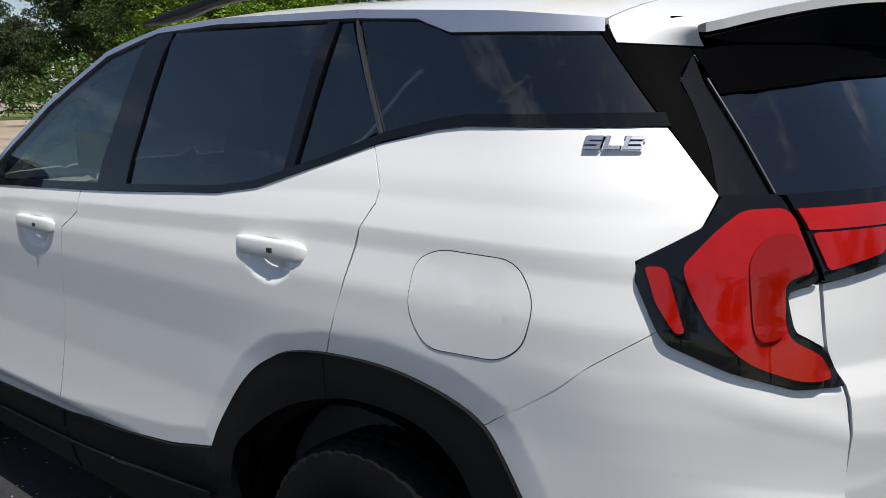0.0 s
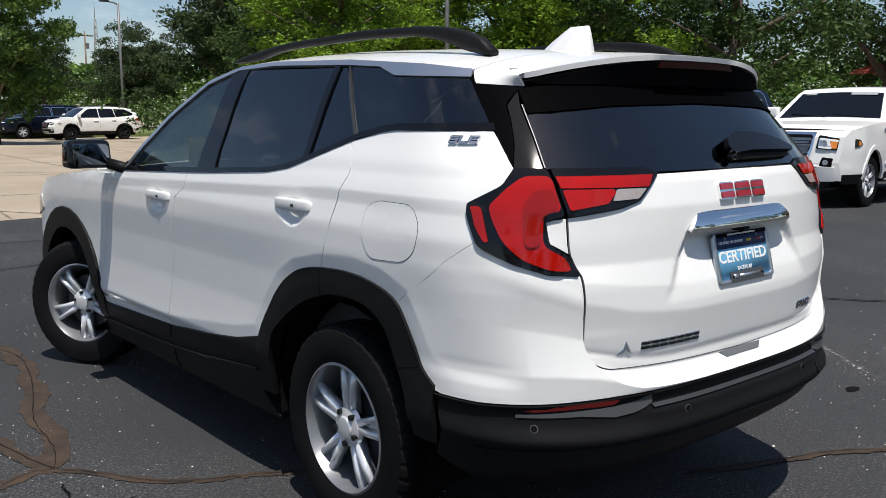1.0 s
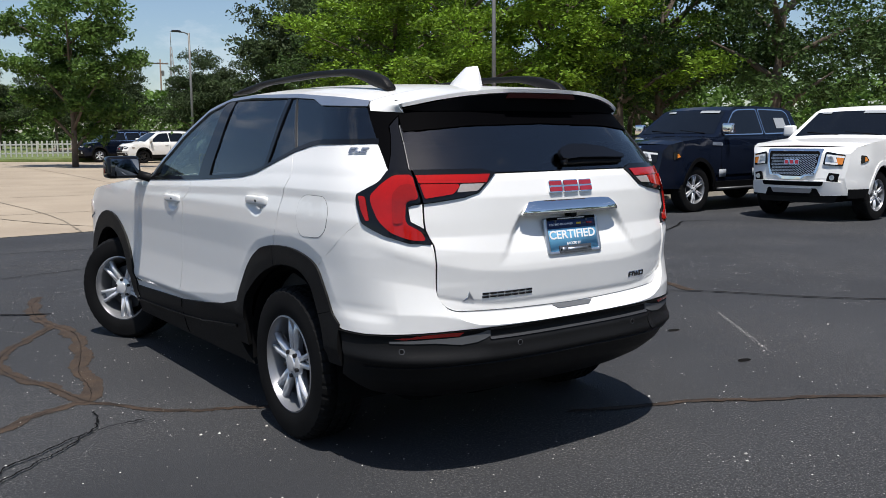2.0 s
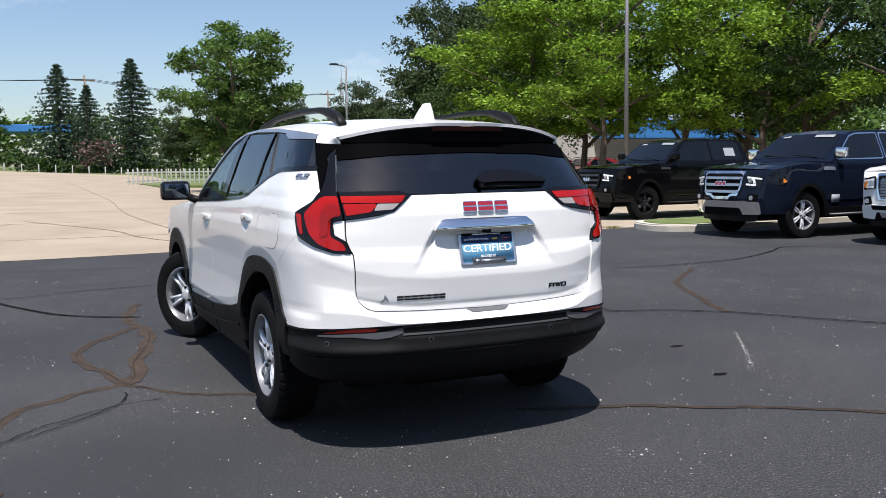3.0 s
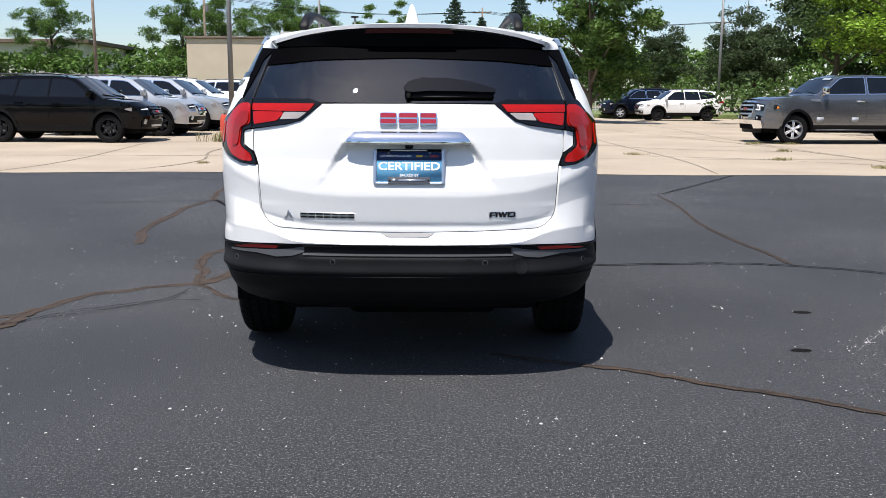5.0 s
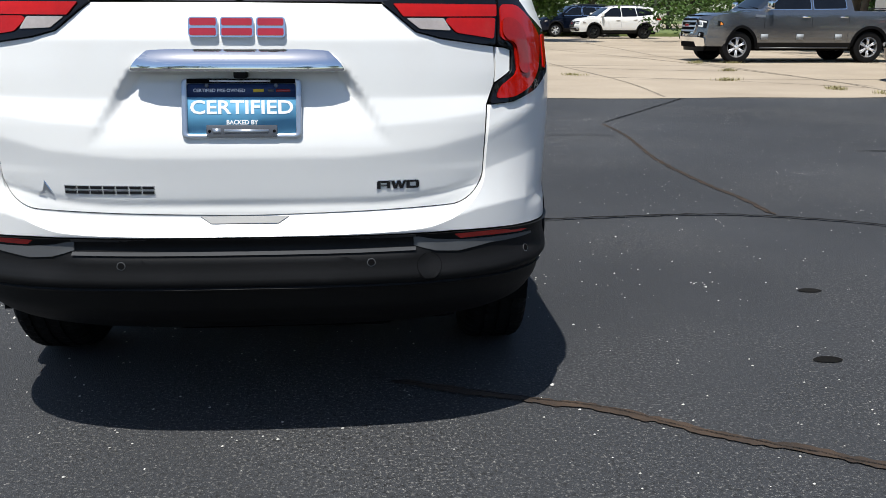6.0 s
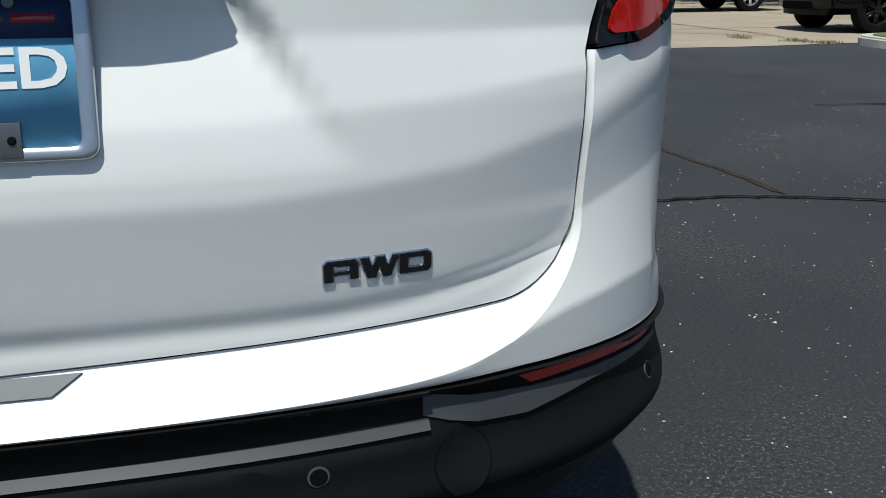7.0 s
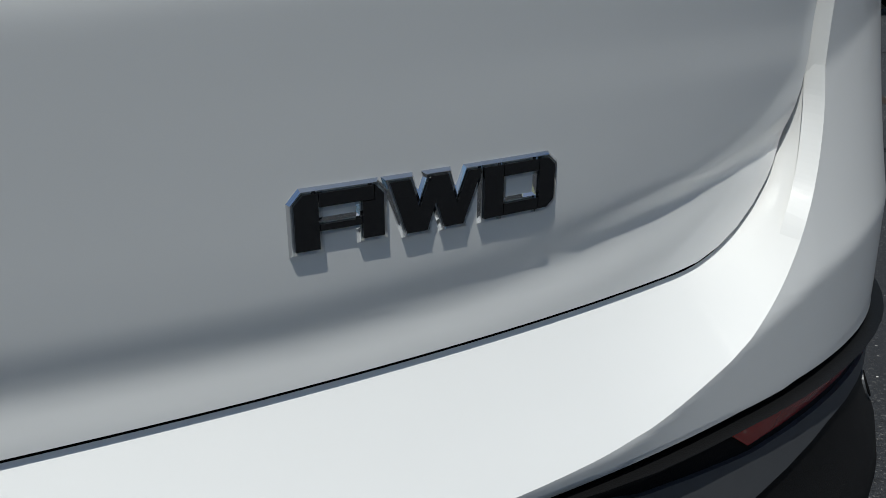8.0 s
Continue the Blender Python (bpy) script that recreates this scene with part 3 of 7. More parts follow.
def flowing(points, n=5):
    """A smooth line through points."""
    out, m = [], len(points)
    for i in range(m - 1):
        p0, p1, p2, p3 = [Vector(points[min(max(i + k, 0), m - 1)]) for k in (-1, 0, 1, 2)]
        out += [tuple(0.5 * (2 * p1 + (p2 - p0) * t + (2 * p0 - 5 * p1 + 4 * p2 - p3) * t * t + (3 * p1 - p0 - 3 * p2 + p3) * t ** 3)) for t in [j / n for j in range(n)]]
    return out + [tuple(points[-1])]


# tail: bumper, gate, and the slip of white between the lamps
lip = [q for q in flowing(LIP.tolist(), 6) if q[1] < .974] + [(.6765, .974)]
low_left = [WX(-x, z) for x, z in lip] + [WY(-.796, .979), WY(-.725, 1.008), WY(-.655, 1.045), WY(-.641, 1.065),
            WY(-.333, .85), WY(-.340, .77), WY(-.38, .69), WY(-.43, .628), WY(-.53, .612), WY(-.66, .613), WX(-.70, .628), WX(-.576, .634), WX(-.33, .6345), WX(0, .635)]
shell = sheet(evened(low_left)[:-1], on_corner, (.013, .0052), face=plain_wrap, fine=True)


def brim(x, z):
    """The place on the tailgate's lower edge over against a place on the bumper's lip."""
    if z > .7995:
        return float(np.interp(z, [.7995, .848, .974], [.6583, .6605, .668])), z
    if x < .5575:
        return x, float(np.interp(x, [0, .333, .5575], [.6845, .692, .6987]))
    b = math.atan2(x - .5575, .7995 - z)
    return .5575 + .1008 * math.sin(b), .7995 - .1008 * math.cos(b)


# the bright ledge between the lip and the tailgate
skin = shell.verts.layers.float_vector["skin"]
for side in (-1, 1):
    fold = bmesh.new()
    rows = []
    for x, z in lip:
        u, w = wrap_x(x, z), z
        bx, bz = brim(x, z)
        p, q = on_corner(u, w), on_gate(wrap_x(bx, bz), bz) + Vector((0, .003, 0))
        rows.append([Vector((side * g.x, g.y, g.z)) for g in [p.lerp(q, k / 5) + Vector((0, .0012 * math.sin(math.pi * k / 5), 0)) for k in range(6)]])
    ring = [[fold.verts.new(p) for p in row] for row in rows]
    for a, b in zip(ring, ring[1:]):
        for k in range(5):
            f = fold.faces.new((a[k], b[k], b[k + 1], a[k + 1]))
            f.normal_update()
            if f.normal.dot(Vector((-side * .5, -1, .7))) < 0:
                f.normal_flip()
    fold.normal_update()
    out = {v: shell.verts.new(v.co) for v in fold.verts}
    for v, o in out.items():
        o[skin] = v.normal
    for f in fold.faces:
        shell.faces.new([out[v] for v in f.verts])
    inner = [shell.verts.new(row[5].co + Vector((0, .004, -.014))) for row in ring]
    for k in range(len(ring) - 1):
        shell.faces.new((out[ring[k][5]], out[ring[k + 1][5]], inner[k + 1], inner[k]))
    fold.free()
part("rear_bumper", shell, M["white"], car)
gate_left = [WX(0, 1.245), WX(-.377, 1.243), WX(-.425, 1.204), WX(-.467, 1.17), WX(-.532, 1.153), WX(-.647, 1.137), WX(-.686, 1.132), WX(-.686, 1.03), WX(-.664, .974), WX(-.6578, .848)] + turned_corner(.0984)[::-1] + [WX(-.333, .6942), WX(0, .6867)]
tailgate = panel("tailgate", shrunk(evened(gate_left)[:-1], .0004), on_gate, "white", step=(.015, .0062), both=False, fine=True)
panel("lamp_surround", shrunk([WX(-.7375, 1.063), WX(-.739, 1.122), WX(-.72, 1.129), WX(-.690, 1.133), WX(-.690, 1.032)], .002), on_wrap, "white", step=.03)
# dark sheet added behind the gate, standing in for the shade in its gaps
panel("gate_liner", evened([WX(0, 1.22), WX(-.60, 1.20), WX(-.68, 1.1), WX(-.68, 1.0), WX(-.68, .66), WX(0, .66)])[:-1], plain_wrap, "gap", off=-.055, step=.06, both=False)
# flat piece; the slot's shade is put into its grey, not modelled as depth
panel("gate_handle_slot", [(-.118, .6835), (-.09, .667), (.09, .667), (.118, .6835)], on_tail, "slotshade", off=.002, thick=.008, both=False, step=(.03, .004), label="slot under the tailgate, its recess shade painted grey")

# glazing
panel("front_door_window", rounded([(1.79, 1.168), (1.655, 1.268), (1.47, 1.393), (1.19, 1.535), (1.00, 1.585), (1.055, 1.19)], .015), on_side, "window", off=-.006, thick=.005, solid=True, step=.08)
panel("rear_door_window", rounded([(.90, 1.195), (.89, 1.593), (.240, 1.577), (.250, 1.256), (.34, 1.236), (.48, 1.216)], .015), on_side, "privacy", off=-.006, thick=.005, solid=True, step=.08)
panel("door_quarter_glass", [(.226, 1.264), (.205, 1.574), (.165, 1.575), (.0, 1.352), (.1, 1.305)], on_side, "privacy", off=-.006, thick=.005, solid=True, step=.08)
panel("quarter_window", rounded([(.135, 1.575), (-.035, 1.563), (-.135, 1.531), (-.44, 1.519), (-.568, 1.383), (-.23, 1.382), (-.16, 1.374), (-.02, 1.350)], .01), on_side, "privacy", off=-.004, thick=.005, solid=True, step=.06)
panel("b_pillar", [(1.055, 1.185), (1.00, 1.590), (.885, 1.598), (.90, 1.185)], on_side, "gloss", off=.001, step=.08)
panel("window_divider", [(.256, 1.252), (.242, 1.58), (.204, 1.577), (.224, 1.262)], on_side, "gloss", off=.001, step=.08)
panel("door_edge_seal", [(.164, 1.592), (.157, 1.592), (-.026, 1.338), (-.018, 1.338)], on_side, "satin", off=.003, step=.06)
panel("belt_trim", [(-.59, 1.365), (-.23, 1.363), (-.16, 1.356), (-.03, 1.332), (.13, 1.284), (.34, 1.224), (.48, 1.204), (.92, 1.180), (1.14, 1.171), (1.84, 1.147), (1.80, 1.170), (1.055, 1.194), (.92, 1.199), (.48, 1.220), (.34, 1.240), (.13, 1.299), (-.03, 1.350), (-.16, 1.376), (-.23, 1.384), (-.575, 1.386)], on_side, "gloss", off=.004, step=.06)
panel("window_chrome", [(1.84, 1.16), (1.68, 1.275), (1.487, 1.408), (1.193, 1.553), (.964, 1.607), (.694, 1.614), (.169, 1.598), (-.247, 1.567), (-.43, 1.545),
                        (-.44, 1.521), (-.135, 1.534), (-.035, 1.566), (.16, 1.579), (.69, 1.598), (.96, 1.590), (1.19, 1.537), (1.47, 1.395), (1.66, 1.265), (1.80, 1.165)], on_side, "steel", off=.003, step=.06, label="bright strip over the side windows")
panel("rear_pillar", flowing([WY(-.425, 1.53), WY(-.585, 1.368), WY(-.685, 1.264)], 3) + flowing([WX(-.766, 1.262), WX(-.732, 1.327), WX(-.700, 1.400), WX(-.686, 1.440), WX(-.644, 1.478), WX(-.615, 1.500)], 4), on_wrap, "pillar", step=.03, label="gloss black rear pillar")
panel("side_glass_strip", [WX(-.764, 1.264), WX(-.706, 1.264), WX(-.659, 1.438), WX(-.63, 1.50), WX(-.644, 1.478), WX(-.684, 1.440), WX(-.698, 1.400), WX(-.730, 1.327)], on_wrap, "gloss", off=-.004, step=.03)
half_glass = [(0, 1.538), (-.50, 1.536), (-.612, 1.512), (-.653, 1.438), (-.700, 1.264), (-.43, 1.264), (-.385, 1.250), (0, 1.249)]
panel("rear_window", evened(half_glass)[:-1], on_tail, "privacy", off=-.003, thick=.005, solid=True, step=.07, both=False, label="dark tinted rear window")
# one black band for both the printed edge and the spoiler's painted shadow
panel("glass_frit", evened([(0, 1.545), (-.62, 1.545), (-.656, 1.415), (-.40, 1.437), (0, 1.447)])[:-1], on_tail, "frit", off=.0015, thick=.003, step=.06, both=False)
panel("glass_edge_strip", [(-.7015, 1.264), (-.6545, 1.438), (-.6565, 1.438), (-.7038, 1.264)], on_tail, "satin", off=.004, thick=.006, step=.05)
panel("windscreen", [(-.9, 1.32), (.9, 1.32), (.93, 2.2), (-.93, 2.2)], on_roof, "window", off=-.004, thick=.006, solid=True, step=.12, both=False)

# roof, spoiler, rails, fin
panel("roof", [(-1, -.428), (1, -.428), (1, 1.30), (-1, 1.30)], on_roof, "white", step=.09, both=False)
panel("headliner", [(-.97, -.41), (.97, -.41), (.97, 1.28), (-.97, 1.28)], on_roof, "liner", off=-.035, step=.15, both=False)
panel("a_pillar", [(-1, 1.30), (-.91, 1.30), (-.94, 2.2), (-1, 2.2)], on_roof, "white", step=.09, thick=.03)


def lip_y(u):
    return -.748 + .168 * min(1.0, abs(u)) ** 2.8


def on_spoiler(u, t):
    """Back from the roof's seam to the lip; beyond u = 1 it turns down the body's side."""
    v = max(-1.0, min(1.0, u))
    p = on_roof(v, -.432 + (lip_y(v) + .432) * t)
    p.z += .012 * t * t
    if abs(u) > 1:
        s, side = (abs(u) - 1) / .3, math.copysign(1, u)
        foot = on_side(-.466 - .114 * t, 1.503 - .010 * t, side)
        foot.x += side * .004
        bend = Vector((p.x + side * .026 * (1 - .8 * t), (p.y + foot.y) / 2 + .004, p.z - .012))
        p = p * (1 - s) ** 2 + bend * (2 * s * (1 - s)) + foot * s * s
    return p


spoiler = panel("spoiler", [(-1.3, 0), (1.3, 0), (1.3, 1), (-1.3, 1)], on_spoiler, "white", step=(.04, .08), thick=.016, solid=True, both=False)


def under_spoiler(x, t):
    lip = on_spoiler(max(-1, min(1, x / .63)), .985) - Vector((0, 0, .024))
    glass = on_tail(x * .92, 1.50)
    return lip.lerp(Vector((x * .93, glass.y - .006, min(glass.z, lip.z - .006))), t)


panel("spoiler_underside", [(-.62, 0), (.62, 0), (.62, 1), (-.62, 1)], under_spoiler, "gap", step=(.06, .3), thick=.004, both=False, parent=spoiler, label="black underside of the roof spoiler")


def brake_strip(x, z):
    p = on_spoiler(x / .63, 1)
    return Vector((x, p.y - .003, p.z - .030 + z))


panel("high_brake_light", [(-.20, -.010), (.20, -.010), (.185, .010), (-.185, .010)], brake_strip, "brakered", thick=.01, step=.05, both=False, parent=spoiler)
RAIL = [(1.34, 1.632, 1.645), (1.24, 1.632, 1.662), (1.12, 1.640, 1.676), (.98, 1.662, 1.690), (.86, 1.670, 1.698), (.35, 1.678, 1.711), (.04, 1.670, 1.704), (-.06, 1.655, 1.697), (-.15, 1.632, 1.687), (-.23, 1.605, 1.670), (-.30, 1.59, 1.645), (-.35, 1.585, 1.606)]
for side in (-1, 1):
    bm, old = bmesh.new(), None
    for y, lo, hi in RAIL:
        h = (hi - lo) / 2
        row = [bm.verts.new((side * (.525 + .022 * math.copysign(abs(math.cos(a)) ** .6, math.cos(a))), y, .010 + lo + h + h * math.copysign(abs(math.sin(a)) ** .6, math.sin(a)))) for a in [2 * math.pi * k / 12 for k in range(12)]]
        if old:
            for k in range(12):
                bm.faces.new((old[k], old[(k + 1) % 12], row[(k + 1) % 12], row[k]))
        else:
            bm.faces.new(row)
        old = row
    bm.faces.new(old)
    bmesh.ops.recalc_face_normals(bm, faces=bm.faces)
    part("roof_rail", bm, M["clad"], car, "black roof rail")
fin = bmesh.new()
for k in range(7):
    t = k / 6
    fin_w = .034 * (1 - t) ** .7 + .006
    y0, y1, z = -.045 - .155 * t ** 1.25, -.292 + .006 * t, 1.628 + .097 * t
    ring = [(0, y0), (fin_w * .6, y0 + (y1 - y0) * .25), (fin_w, y0 + (y1 - y0) * .6), (fin_w * .75, y1), (-fin_w * .75, y1), (-fin_w, y0 + (y1 - y0) * .6), (-fin_w * .6, y0 + (y1 - y0) * .25)]
    row = [fin.verts.new((x, y, z)) for x, y in ring]
    if k:
        for j in range(7):
            fin.faces.new((old[j], old[(j + 1) % 7], row[(j + 1) % 7], row[j]))
    old = row
fin.faces.new(old)
sharpen(fin, 35)
part("antenna_fin", fin, M["white"], car, "white shark-fin antenna")

# bonnet and front
panel("bonnet", [(-1, 2.21), (1, 2.21), (1, 3.33), (.85, 3.52), (-.85, 3.52), (-1, 3.33)], on_bonnet, "white", step=.12, both=False)
panel("front_bumper", [(-.80, .34), (.80, .34), (.83, .955), (-.83, .955)], on_front, "white", step=.1, both=False)
panel("grille", rounded([(-.45, .60), (.45, .60), (.55, .92), (-.55, .92)], .05), on_front, "gloss", off=.006, step=.1, both=False)
panel("headlight", rounded([(-.83, .80), (-.60, .80), (-.58, .93), (-.82, .945)], .03), on_front, "clear", off=.008, step=.05)
panel("corner_lamp", rounded([(3.10, .86), (3.34, .80), (3.36, .93), (3.16, .96)], .03), on_side, "clear", off=.008, step=.05)

# black cladding
ring_out = [(.575, .36), (.53, .578), (.448, .70), (.35, .806), (.25, .863), (.19, .883), (.08, .900), (-.10, .907), (-.245, .884), (-.333, .850), (-.378, .785), (-.415, .725), (-.442, .668), (-.50, .628)]
ring_in = [(-.400, .45), (-.376, .576), (-.324, .682), (-.271, .765), (-.173, .818), (-.022, .826), (.10, .803), (.232, .752), (.353, .674), (.433, .585), (.465, .36)]
def eased(points, times=2):
    """The line with its corners cut, its ends kept."""
    for _ in range(times):
        cut = [points[0]]
        for p, q in zip(points, points[1:]):
            cut += [tuple(.75 * a + .25 * b for a, b in zip(p, q)), tuple(.25 * a + .75 * b for a, b in zip(p, q))]
        points = cut + [points[-1]]
    return points


ring_out = [(y + .007 * y / math.hypot(y, z - .4), z + .007 * (z - .4) / math.hypot(y, z - .4)) for y, z in eased(ring_out, 3)]
panel("rear_wheel_arch", ring_out + [(-.50, .45)] + flowing(ring_in), on_side, "clad", off=.0095, thick=.05, step=.022, label="black wheel arch moulding")
for cut in ([(.0855, .900), (.0825, .900), (.079, .808), (.082, .808)], [(-.440, .671), (-.4385, .6745), (-.340, .650), (-.341, .6465)]):
    panel("arch_seam", cut, on_side, "gap", off=.0102, thick=.002, step=.03)
front_ring = [(2.725 + .525 * math.cos(a), .385 + .52 * math.sin(a)) for a in [radians(d) for d in range(2, 182, 12)]] + [(2.20, .36), (2.31, .36)] + \
             [(2.725 + .415 * math.cos(a), .375 + .415 * math.sin(a)) for a in [radians(d) for d in range(176, -4, -12)]]
panel("front_wheel_arch", front_ring, on_side, "clad", off=.012, thick=.05, step=.06, label="black wheel arch moulding")
panel("sill", [(.535, .576), (.72, .536), (1.34, .470), (2.30, .438), (2.30, .25), (.48, .25), (.565, .36)], on_side, "clad", off=.008, thick=.05, step=.06, label="black sill cladding")
panel("sill_ridge", flowing([(.56, .452), (.80, .425), (1.34, .378), (2.26, .350)]) + [(2.26, .338), (1.34, .366), (.80, .412), (.56, .438)], on_side, "clad", off=.020, thick=.014, step=.06)
panel("sill_seam", [(1.368, .468), (1.376, .468), (1.400, .26), (1.392, .26)], on_side, "gap", off=.010, thick=.003, step=.05)
skirt_left = [WX(0, .632), WX(-.33, .631), WX(-.576, .629), WX(-.70, .623), WY(-.66, .608), WY(-.505, .608), WY(-.495, .42), WY(-.60, .36), WX(-.66, .33), WX(-.45, .315), WX(0, .315)]
skirt = panel("bumper_skirt", evened(skirt_left)[:-1], on_skirt, "clad", off=.004, thick=.04, step=(.03, .014), both=False, label="black textured lower bumper")
for z0, z1 in ((.6215, .629), (.587, .594)):
    panel("skirt_strip", [(-.46, z0), (.46, z0), (.46, z1), (-.46, z1)], on_tail, "satin", off=.0125, thick=.014, step=.05, both=False, parent=skirt, label="thin satin strip")
panel("skirt_facet", [WX(-.455, 0.6245), WX(-.51, 0.613), WX(-.592, 0.604), WX(-.70, 0.6), WX(-.82, 0.59), WX(-.82, 0.582), WX(-.68, 0.585), WX(-.585, 0.573), WX(-.52, 0.579), WX(-.455, 0.598)], on_skirt, "facet", off=.007, thick=.010, step=.03, parent=skirt)
panel("skirt_ridge", [WX(0, .5025), WX(-.30, .5015), WX(-.60, .496), WX(-.80, .487), WX(-.86, .480), WX(-.80, .474), WX(-.60, .486), WX(-.30, .4935), WX(0, .495)], on_skirt, "clad", off=.010, thick=.012, step=.03, parent=skirt)
panel("rear_reflector", [WX(-.568, .6250), WX(-.590, .6085), WX(-.665, .6075), WX(-.738, .6030), WX(-.785, .5985), WX(-.806, .6000), WX(-.74, .6160), WX(-.66, .6225)], on_skirt, "reflector", off=.0055, thick=.006, step=.03, label="red strip reflector")
for x, z in ((-.788, .552), (-.328, .560), (.338, .559), (.798, .545)):
    ring = [(wrap_x(x, z) + .0115 * math.cos(a), z + .0115 * math.sin(a)) for a in [2 * math.pi * k / 20 for k in range(20)]]
    eye = panel("parking_sensor", ring, on_skirt, "facet", off=.0052, thick=.006, step=.05, both=False, parent=car, label="round parking sensor")
    panel("sensor_face", shrunk(ring, .0022), on_skirt, "gap", off=.0060, thick=.003, step=.05, both=False, parent=eye)
ring = [(wrap_x(.50, .54) + .036 * math.cos(a), .54 + .036 * math.sin(a)) for a in [2 * math.pi * k / 28 for k in range(28)]]
panel("tow_cover_seam", ring, on_skirt, "gap", off=.0048, thick=.003, step=.02, both=False, parent=skirt)
panel("tow_cover", shrunk(ring, .0022), on_skirt, "clad", off=.0056, thick=.004, step=.02, both=False, parent=skirt)

# tail lamps
outer = [WY(-.685, 1.264), WY(-.676, 1.217), WY(-.60, 1.167), WY(-.602, 1.138), WY(-.645, 1.054), WY(-.725, 1.008), WY(-.796, .980), WX(-.670, .975), WX(-.690, 1.030), WX(-.738, 1.062), WX(-.740, 1.124), WX(-.694, 1.135), WX(-.700, 1.262)]
lamp = panel("tail_lamp", shrunk(rounded(outer, .014), .001), on_wrap, "gloss", off=.008, thick=.03, step=.02, both=False, label="black-rimmed red wraparound tail lamp")
pieces = [("side_marker", rounded([WY(-.612, 1.160), WY(-.640, 1.160), WY(-.676, 1.066), WY(-.664, 1.064), WY(-.634, 1.108)], .010), "red", .0115),
          ("lens", rounded([WY(-.660, 1.160), WY(-.692, 1.212), WX(-.755, 1.240), WX(-.7025, 1.241), WX(-.7005, 1.150), WX(-.742, 1.140), WX(-.752, 1.058), WX(-.700, 1.022), WX(-.688, .988), WX(-.745, .992), WY(-.745, 1.022), WY(-.706, 1.070), WY(-.674, 1.128)], .018), "red", .012)]
for nm, poly, mat, off in pieces:
    panel(nm, poly, on_wrap, mat, off=off, thick=.01, step=.012, both=False, parent=lamp)
panel("light_guide", rounded([WX(-.706, 1.207), WX(-.748, 1.203), WX(-.778, 1.165), WX(-.789, 1.052), WX(-.757, 1.060), WX(-.748, 1.138), WX(-.706, 1.153)], .022), on_wrap, "deepred", off=.0165, thick=.008, step=.012, both=False, parent=lamp)
gate_lamp = panel("gate_lamp", shrunk([WX(-.694, 1.262), WX(-.43, 1.262), WX(-.375, 1.245), WX(-.425, 1.2055), WX(-.467, 1.171), WX(-.532, 1.154), WX(-.647, 1.138), WX(-.688, 1.134)], .001), on_wrap, "gloss", off=.008, thick=.03, step=.02, both=False, label="black-rimmed red tail lamp on the gate")
panel("lens", rounded([WX(-.6925, 1.239), WX(-.405, 1.239), WX(-.432, 1.208), WX(-.54, 1.208), WX(-.690, 1.209)], .004), on_wrap, "red", off=.012, thick=.01, step=.014, both=False, parent=gate_lamp)
panel("lens", rounded([WX(-.687, 1.205), WX(-.55, 1.205), WX(-.545, 1.196), WX(-.575, 1.166), WX(-.681, 1.150)], .008), on_wrap, "red", off=.0115, thick=.01, step=.014, both=False, parent=gate_lamp)
panel("reversing_lens", rounded([WX(-.540, 1.204), WX(-.440, 1.204), WX(-.476, 1.176), WX(-.560, 1.172)], .005), on_wrap, "clear", off=.0115, thick=.01, step=.02, both=False, parent=gate_lamp)
for ob in (lamp, gate_lamp):
    other = mirrored(ob, car)
    for ch in list(ob.children):
        mirrored(ch, other)


# door handles, mirrors
def handle(y0, y1, z, side, owner):
    x, y0 = side * (half_width(z) + .006), y0 + .012
    bar, old = bmesh.new(), None
    for k in range(15):
        f = k / 14
        bow, tip = math.sin(math.pi * f), min(1.0, min(f, 1 - f) * 9 + .18) ** .5
        hx, hz = .011 * tip, .0205 * tip
        cx, cz = x - side * .014 + side * .013 * bow ** .4, z + .003 * bow
        row = [bar.verts.new((cx + hx * math.copysign(abs(math.cos(a)) ** .5, math.cos(a)), y0 + (y1 - y0) * f, cz + hz * math.copysign(abs(math.sin(a)) ** .6, math.sin(a)))) for a in [2 * math.pi * j / 16 for j in range(16)]]
        if old:
            for j in range(16):
                bar.faces.new((old[j], old[(j + 1) % 16], row[(j + 1) % 16], row[j]))
        else:
            bar.faces.new(row)
        old = row
    bar.faces.new(old)
    bmesh.ops.recalc_face_normals(bar, faces=bar.faces)
    ob = part("door_handle", bar, M["white"], owner, "body-coloured pull handle")
    part("keyhole_cap", block((min(x + side * .006, x + side * .0136), y0 + .10, z - .004), (max(x + side * .006, x + side * .0136), y0 + .115, z + .006), .001), M["satin"], ob)


doors = {(o.name.split(".")[0], 1 if o.data.vertices[0].co.x > 0 else -1): o for o in car.children if o.name.split(".")[0] in ("rear_door", "front_door")}
for side in (-1, 1):
    handle(.124, .393, 1.100, side, car)
    handle(1.266, 1.551, 1.054, side, car)
    mir = part("wing_mirror", block((side * 1.02 - .105, 1.915, 1.155), (side * 1.02 + .105, 2.05, 1.292), .035, 4, taper=(.96, .8)), M["gloss"], car, "gloss black wing mirror")
    part("mirror_glass", block((side * 1.02 - .085, 1.908, 1.172), (side * 1.02 + .085, 1.918, 1.275), .004), M["mirror"], mir)
    part("mirror_arm", tube([(side * .87, 1.84, 1.15), (side * .93, 1.93, 1.175)], .028, 8), M["clad"], mir)
    part("mirror_corner", block((side * .865 - .012, 1.73, 1.145), (side * .865 + .012, 1.86, 1.19), .008), M["clad"], doors["front_door", side])


